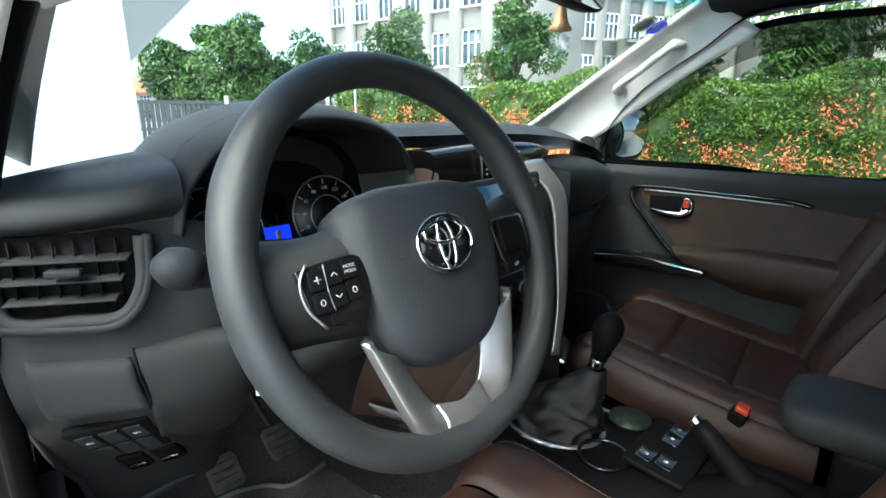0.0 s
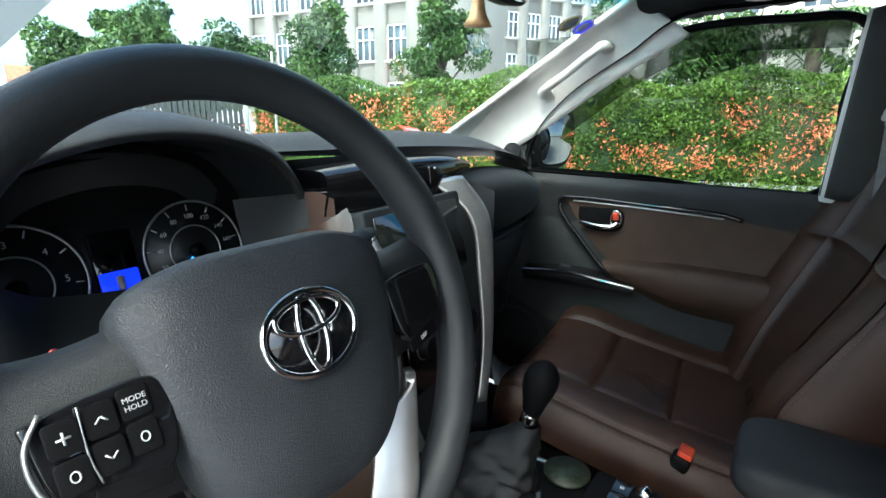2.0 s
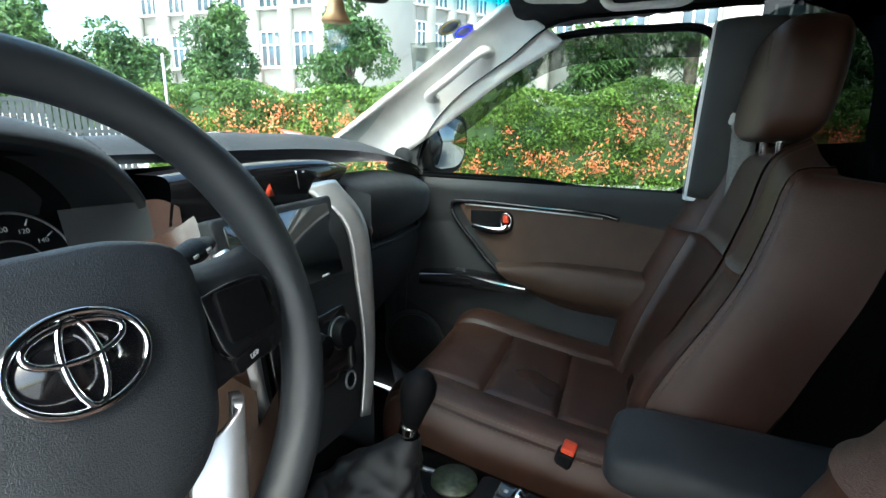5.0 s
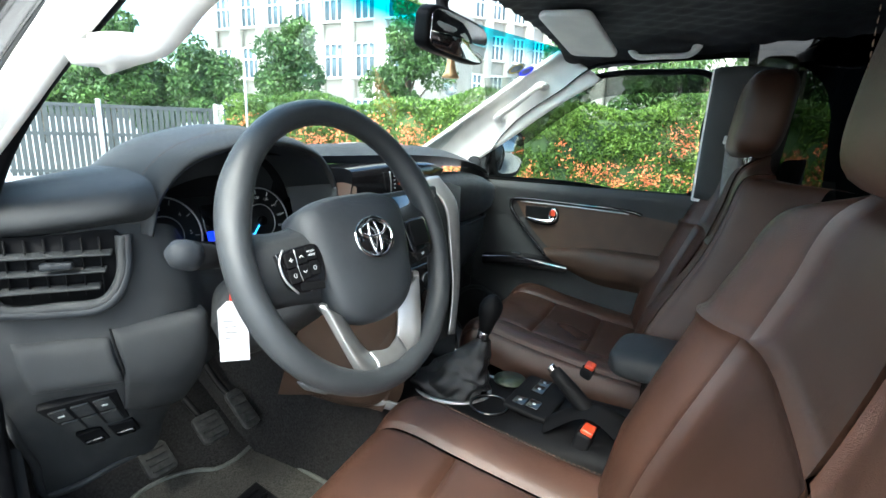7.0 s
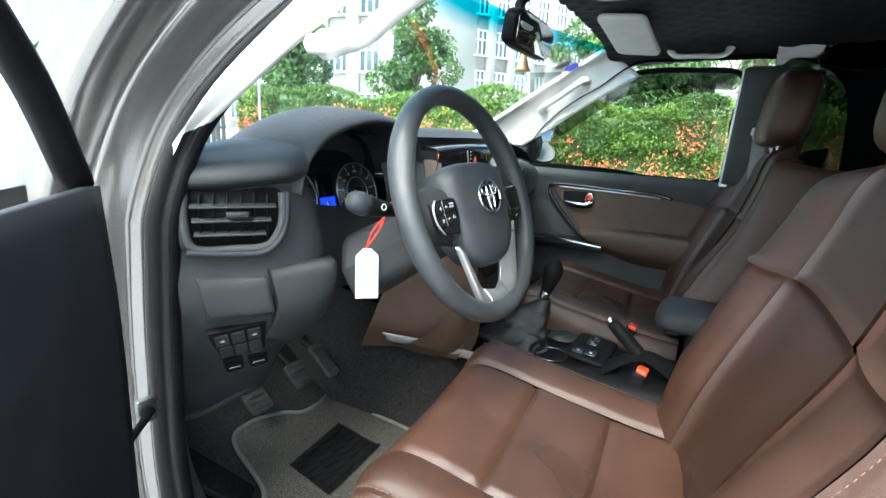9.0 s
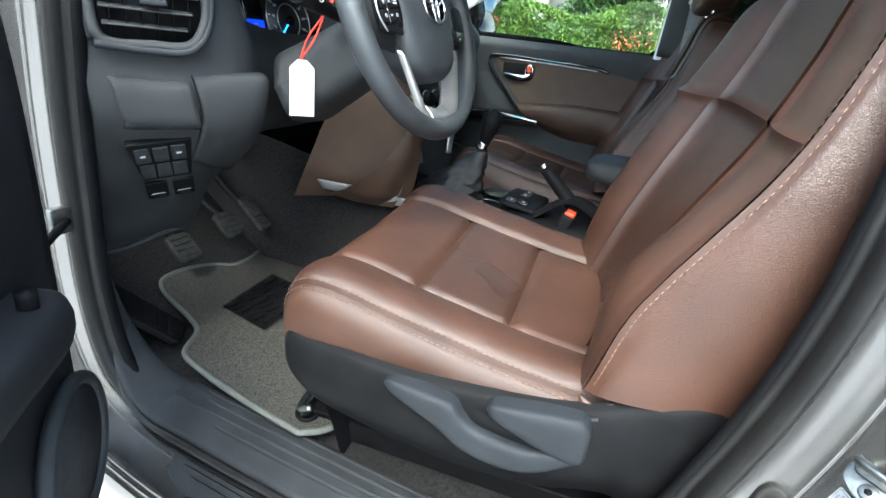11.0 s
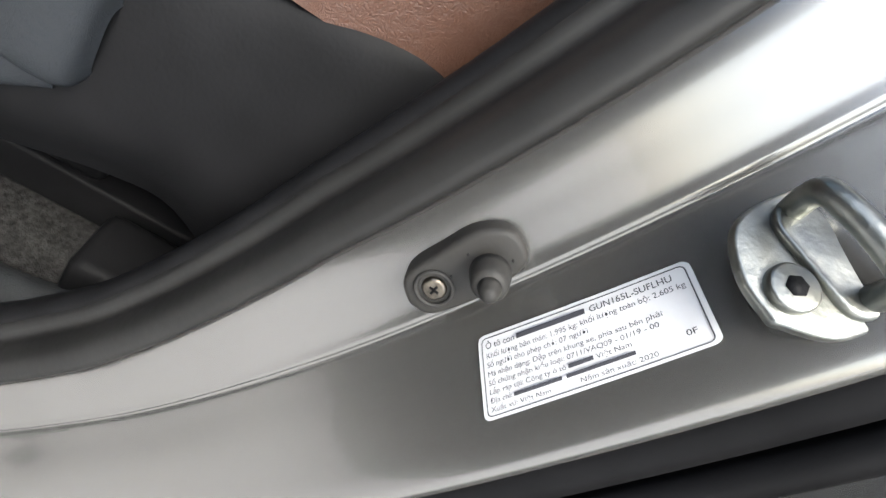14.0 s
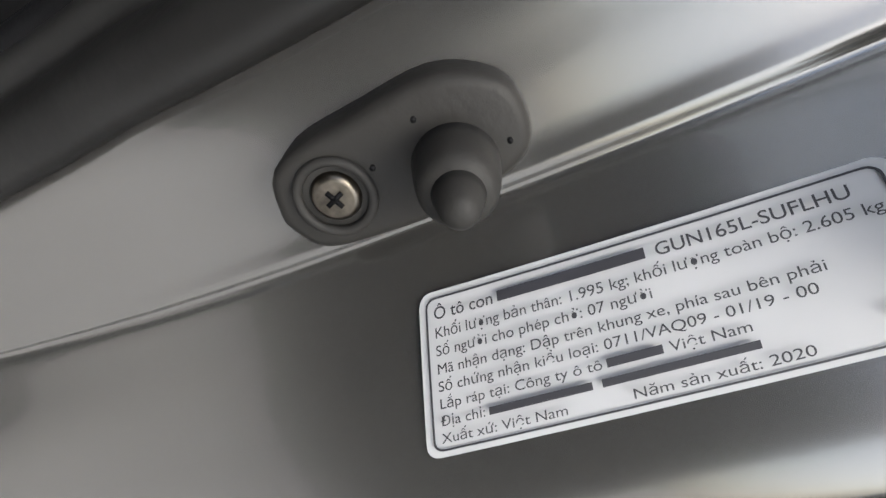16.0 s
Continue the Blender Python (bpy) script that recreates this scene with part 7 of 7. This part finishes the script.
for k, (x_, r_) in enumerate(((0.500, 0.026), (0.532, 0.024))):
    st = part("sticker", disc(r_, 0.0006, 40), "white", None, m=basis((x_, 0.212 - 0.016 * k, 1.452 - 0.004 * k), (1, -0.25, 0), (0.1, -0.55, -0.83)))
    tagged(st, "round white and yellow inspection sticker on the windscreen", "sticker", "windscreen stickers")
    part("print_ring", ring(r_ * 0.75, 0.0012, 32, 5), "yellow" if k == 0 else "blue", st, m=pose(0, 0, 0.0006))

# ---------- jamb fittings: stop, striker, label ----------
JP = cr(JAMB, 80)


def on(w, s, lift=0.0):
    """The place on the jamb at w along the opening and s outward, and its normal."""
    def at(w, s):
        i = int(w)
        f = w - i
        k = s
        for _ in range(12):  # the profile place that lies s outward
            k = s + (FLANGE[i] * (1 - f) + FLANGE[i + 1] * f) * min(1.0, max(0.0, (0.0315 - k) / 0.0195))
        y, z = (OP[i] + ON[i] * s) * (1 - f) + (OP[i + 1] + ON[i + 1] * s) * f
        return Vector((np.interp(k, JP[:, 0], JP[:, 1]) + lean(z), y, z))
    p = at(w, s)
    a, b = at(w + 0.3, s) - at(w - 0.3, s), at(w, s + 0.002) - at(w, s - 0.002)
    n = a.cross(b).normalized()
    n = n if n.x < 0 else -n
    return p + n * lift, a.normalized(), n


def on_jamb(w, s, lift=0.0):
    p, a, n = on(w, s, lift)
    return basis(tuple(p), a, n)


GREY = mat("grey_rubber", (0.016, 0.0152, 0.0142), 0.6, vary=0.12, scale=60, bump=0.2, bump_scale=300, spec=0.2)
stop = thing("door_stop", "grey rubber door stop screwed to the jamb", "door stop", m=on_jamb(108.85, 0.0205) @ pose(0, 0, 0.005, 15, 6, 0) @ Matrix.Diagonal((0.81, 0.84, 0.88, 1)))
part("base", plate(cr([(-0.0285, -0.001), (-0.024, 0.009), (-0.004, 0.0125), (0.014, 0.0128), (0.0245, 0.006), (0.024, -0.006), (0.010, -0.0115), (-0.012, -0.0115), (-0.024, -0.009), (-0.0285, -0.001)], 40)[:-1], 0.018), GREY, stop, m=pose(0, 0, 0.0020), bevel=0.0025)
part("cone", tube([(0.0105, -0.001, z) for z in (0.008, 0.012, 0.015, 0.0172, 0.0184)], [0.0080, 0.0077, 0.0073, 0.0068, 0.0054], 28, 5), GREY, stop)
part("nib", tube([(0.0105, -0.001, z) for z in (0.017, 0.0215, 0.0240, 0.0248)], [0.0048, 0.0040, 0.0032, 0.0016], 24, 4), GREY, stop)
for p in ((-0.002, 0.006), (0.008, 0.0105), (0.021, 0.001)):
    part("vent_hole", disc(0.0005, 0.0006, 12), "black", stop, m=pose(*p, 0.0111))
scr_ = part("screw", disc(0.0066, 0.003, 32, 0.0052), mat("bronzed_steel", (0.085, 0.075, 0.062), 0.34, metal=1.0, vary=0.4, scale=300, rvary=0.1), stop, m=pose(-0.0145, 0.0005, 0.0022) @ Matrix.Scale(0.86, 4), bevel=0.001)
part("screw_ring", ring(0.0086, 0.0012, 36, 8), GREY, scr_, m=pose(0, 0, 0.0005))
for q in (0, 90):
    part("screw_slot", box(0.0048, 0.0011, 0.0014), "black", scr_, m=pose(0, 0, 0.0012, 0, 0, q + 20))
striker = thing("door_striker", "plated steel door striker with two screws", "striker", m=basis((-0.7311, -0.5738, 0.8578), (0.539, -0.503, 0.676), (-0.439, 0.413, 0.798)) @ Matrix.Scale(0.88, 4))
part("plate", plate(cr([(-0.023, -0.008), (-0.022, 0.005), (-0.013, 0.018), (0.004, 0.020), (0.019, 0.017), (0.027, 0.004), (0.024, -0.010), (0.008, -0.020), (-0.010, -0.019), (-0.023, -0.008)], 50)[:-1], 0.004), "zinc", striker, m=pose(0, 0, 0.002), bevel=0.0012)
part("boss", plate(rounded(0.015, 0.036, 0.007), 0.004), "zinc", striker, m=pose(0.002, -0.001, 0.0045), bevel=0.0015)
part("loop", tube([(0.003, -0.014, 0.0), (0.002, -0.0145, 0.010), (0.000, -0.013, 0.017), (-0.001, -0.006, 0.0195), (-0.001, 0.006, 0.0195), (0.000, 0.013, 0.017), (0.002, 0.0145, 0.010), (0.003, 0.014, 0.0)], 0.0036, 14, 40), "zinc", striker)
for p in ((-0.0135, -0.003), (0.0185, 0.004)):
    s_ = part("screw", disc(0.0068, 0.004, 36), "zinc", striker, m=pose(p[0], p[1], 0.003), bevel=0.001)
    part("screw_recess", disc(0.003, 0.002, 6), "black", s_, m=pose(0, 0, 0.0015))

LABEL_W, LABEL_H = 100.0, 42.0


def label_place(u, v, lift):
    """A place on the jamb from label coordinates in print units, the origin at its upper left."""
    f, g = u / LABEL_W, v / LABEL_H
    w = (1 - g) * (108.47 + 3.74 * f) + g * (108.21 + 3.96 * f)
    s = 0.0375 + 0.001 * f + g * (0.0143 - 0.0015 * f)
    return on(w, s)[0] + on(110.4, 0.045)[2] * lift


def wrap(bm, lift):
    for v in bm.verts:
        v.co = label_place(v.co.x, -v.co.y, lift + v.co.z)
    return bm


lab = thing("vehicle_label", "white printed vehicle label on the door jamb", "label")


def sheet(x0, y0, x1, y1, nx=20, ny=8):
    return grid([[(x, -y, 0) for x in np.linspace(x0, x1, nx)] for y in np.linspace(y0, y1, ny)])


def inset(y, r=3.5):
    """How far a rounded corner draws the edge in at height y."""
    d = min(y, LABEL_H - y)
    return r - math.sqrt(r * r - (r - d) ** 2) if d < r else 0.0


ys = [0, 0.2, 0.6, 1.2, 2.2, 3.5] + list(np.linspace(5, LABEL_H - 5, 18)) + [LABEL_H - k for k in (3.5, 2.2, 1.2, 0.6, 0.2, 0)]
part("paper", wrap(grid([[(inset(y) + (LABEL_W - 2 * inset(y)) * k, -y, 0) for k in np.linspace(0, 1, 50)] for y in ys]), 0.0006), "white", lab)


def outline(w_, h_, r_):
    """A rounded frame with enough points to follow the bend of the jamb."""
    p = np.array(rounded(w_, h_, r_, 6) + [rounded(w_, h_, r_, 6)[0]])
    d = np.r_[0, np.cumsum(np.linalg.norm(np.diff(p, axis=0), axis=1))]
    t = np.linspace(0, d[-1], 241)[:-1]
    return [(50 + np.interp(q, d, p[:, 0]), -21 - np.interp(q, d, p[:, 1]), 0) for q in t]


edge = grid([outline(96.0, 38.8, 2.6), outline(94.9, 37.7, 2.1)], close_v=True)
part("border", wrap(edge, 0.0009), "ink", lab)


def line(text, x, y, size, bold=False):
    c = bpy.data.curves.new("text", "FONT")
    c.body, c.size = text, size
    c.offset = 0.02 if bold else 0.0
    tmp = new("text", c)
    me = bpy.data.meshes.new_from_object(tmp.evaluated_get(bpy.context.evaluated_depsgraph_get()))
    bpy.data.objects.remove(tmp)
    bm = bmesh.new()
    bm.from_mesh(me)
    bpy.data.meshes.remove(me)
    right = max(v.co.x for v in bm.verts)
    bmesh.ops.translate(bm, vec=(x, -y, 0), verts=bm.verts)
    part("print", wrap(bm, 0.0013), "ink", lab, smooth=False)
    return x + right


def bar(x0, x1, y, h=2.0):
    part("print_bar", wrap(sheet(x0, y - h, x1, y, 12, 3), 0.0013), "ink", lab)


x_ = line("Ô tô con", 4.5, 7.2, 4.3, True)
bar(x_ + 1.2, x_ + 35, 7.0, 2.6)
line("GUN165L-SUFLHU", x_ + 37, 7.2, 4.3, True)
line("Khối lượng bản thân: 1.995 kg; khối lượng toàn bộ: 2.605 kg", 4.5, 11.8, 3.7)
line("Số người cho phép chở: 07 người", 4.5, 16.2, 3.7)
line("Mã nhận dạng: Dập trên khung xe, phía sau bên phải", 4.5, 20.7, 3.7)
line("Số chứng nhận kiểu loại: 0711/VAQ09 - 01/19 - 00", 4.5, 25.1, 3.7)
x_ = line("Lắp ráp tại: Công ty ô tô", 4.5, 29.5, 3.7)
bar(x_ + 1, x_ + 12, 29.4, 2.2)
line("Việt Nam", x_ + 13.2, 29.5, 3.7)
x_ = line("Địa chỉ:", 4.5, 33.9, 3.7)
bar(x_ + 1, x_ + 24, 33.8, 2.0)
bar(x_ + 26, x_ + 55, 33.8, 2.0)
line("Xuất xứ: Việt Nam", 4.5, 38.3, 3.7)
line("Năm sản xuất: 2020", 47, 38.3, 3.7)
line("0F", 89.5, 33.9, 4.3, True)


# a second printed label and a warning sticker above the striker
def patch(w0, w1, s0, s1, lift, n=10):
    return grid([[on(w, s, lift)[0] for w in np.linspace(w0, w1, n)] for s in np.linspace(s0, s1, 6)])


tyre = thing("tyre_label", "white tyre pressure label above the striker", "label")
part("paper", patch(116.9, 119.6, 0.034, 0.056, 0.0008), "white", tyre)
for k in range(5):
    part("print_bar", patch(117.05, 119.0 - 0.3 * (k % 2), 0.0365 + k * 0.0036, 0.0378 + k * 0.0036, 0.0012), "ink", tyre)
part("print_bar", patch(119.2, 119.45, 0.037, 0.053, 0.0012), "ink", tyre)
warn = thing("warning_sticker", "white and yellow sticker with a red ring", "sticker")
part("paper", patch(120.0, 121.6, 0.036, 0.056, 0.0008), "white", warn)
part("yellow_band", patch(121.3, 121.6, 0.036, 0.056, 0.0012), "yellow", warn)
part("red_ring", ring(0.0125, 0.0018, 36, 6), "orange", warn, m=on_jamb(120.65, 0.046, 0.0008))

boot_bm = bmesh.new()
foot = on(117.2, 0.0635)[0] + Vector((-0.012, -0.018, -0.030))
way = Vector((-0.35, -0.75, -0.25)).normalized()
for k in range(7):
    join(boot_bm, ring(0.013, 0.0042, 28, 8), basis(tuple(foot + way * 0.0075 * k), way.orthogonal(), way))
wb = part("wiring_boot", boot_bm, "rubber", None)
tagged(wb, "black ribbed rubber wiring boot below the pillar", "wiring boot")

# two cards left on the dash top
card = part("parking_card", plate(rounded(0.085, 0.05, 0.003), 0.0012), "white", None, m=pose(0.16, 0.50, 1.2405, -4, 3, 20), smooth=False)
tagged(card, "small white card lying on the dashboard top", "card", "cards on the dashboard")
card = part("parking_card", plate(rounded(0.09, 0.05, 0.003), 0.0012), "orange", None, m=pose(0.36, 0.50, 1.2305, 28, 6, 10), smooth=False)
tagged(card, "red and white card propped on the dashboard top", "card", "cards on the dashboard")
for k in range(2):
    part("print_bar", plate(rounded(0.07 - 0.02 * k, 0.009, 0.002), 0.0004), "white", card, m=pose(0, 0.010 - 0.02 * k, 0.0006), smooth=False)
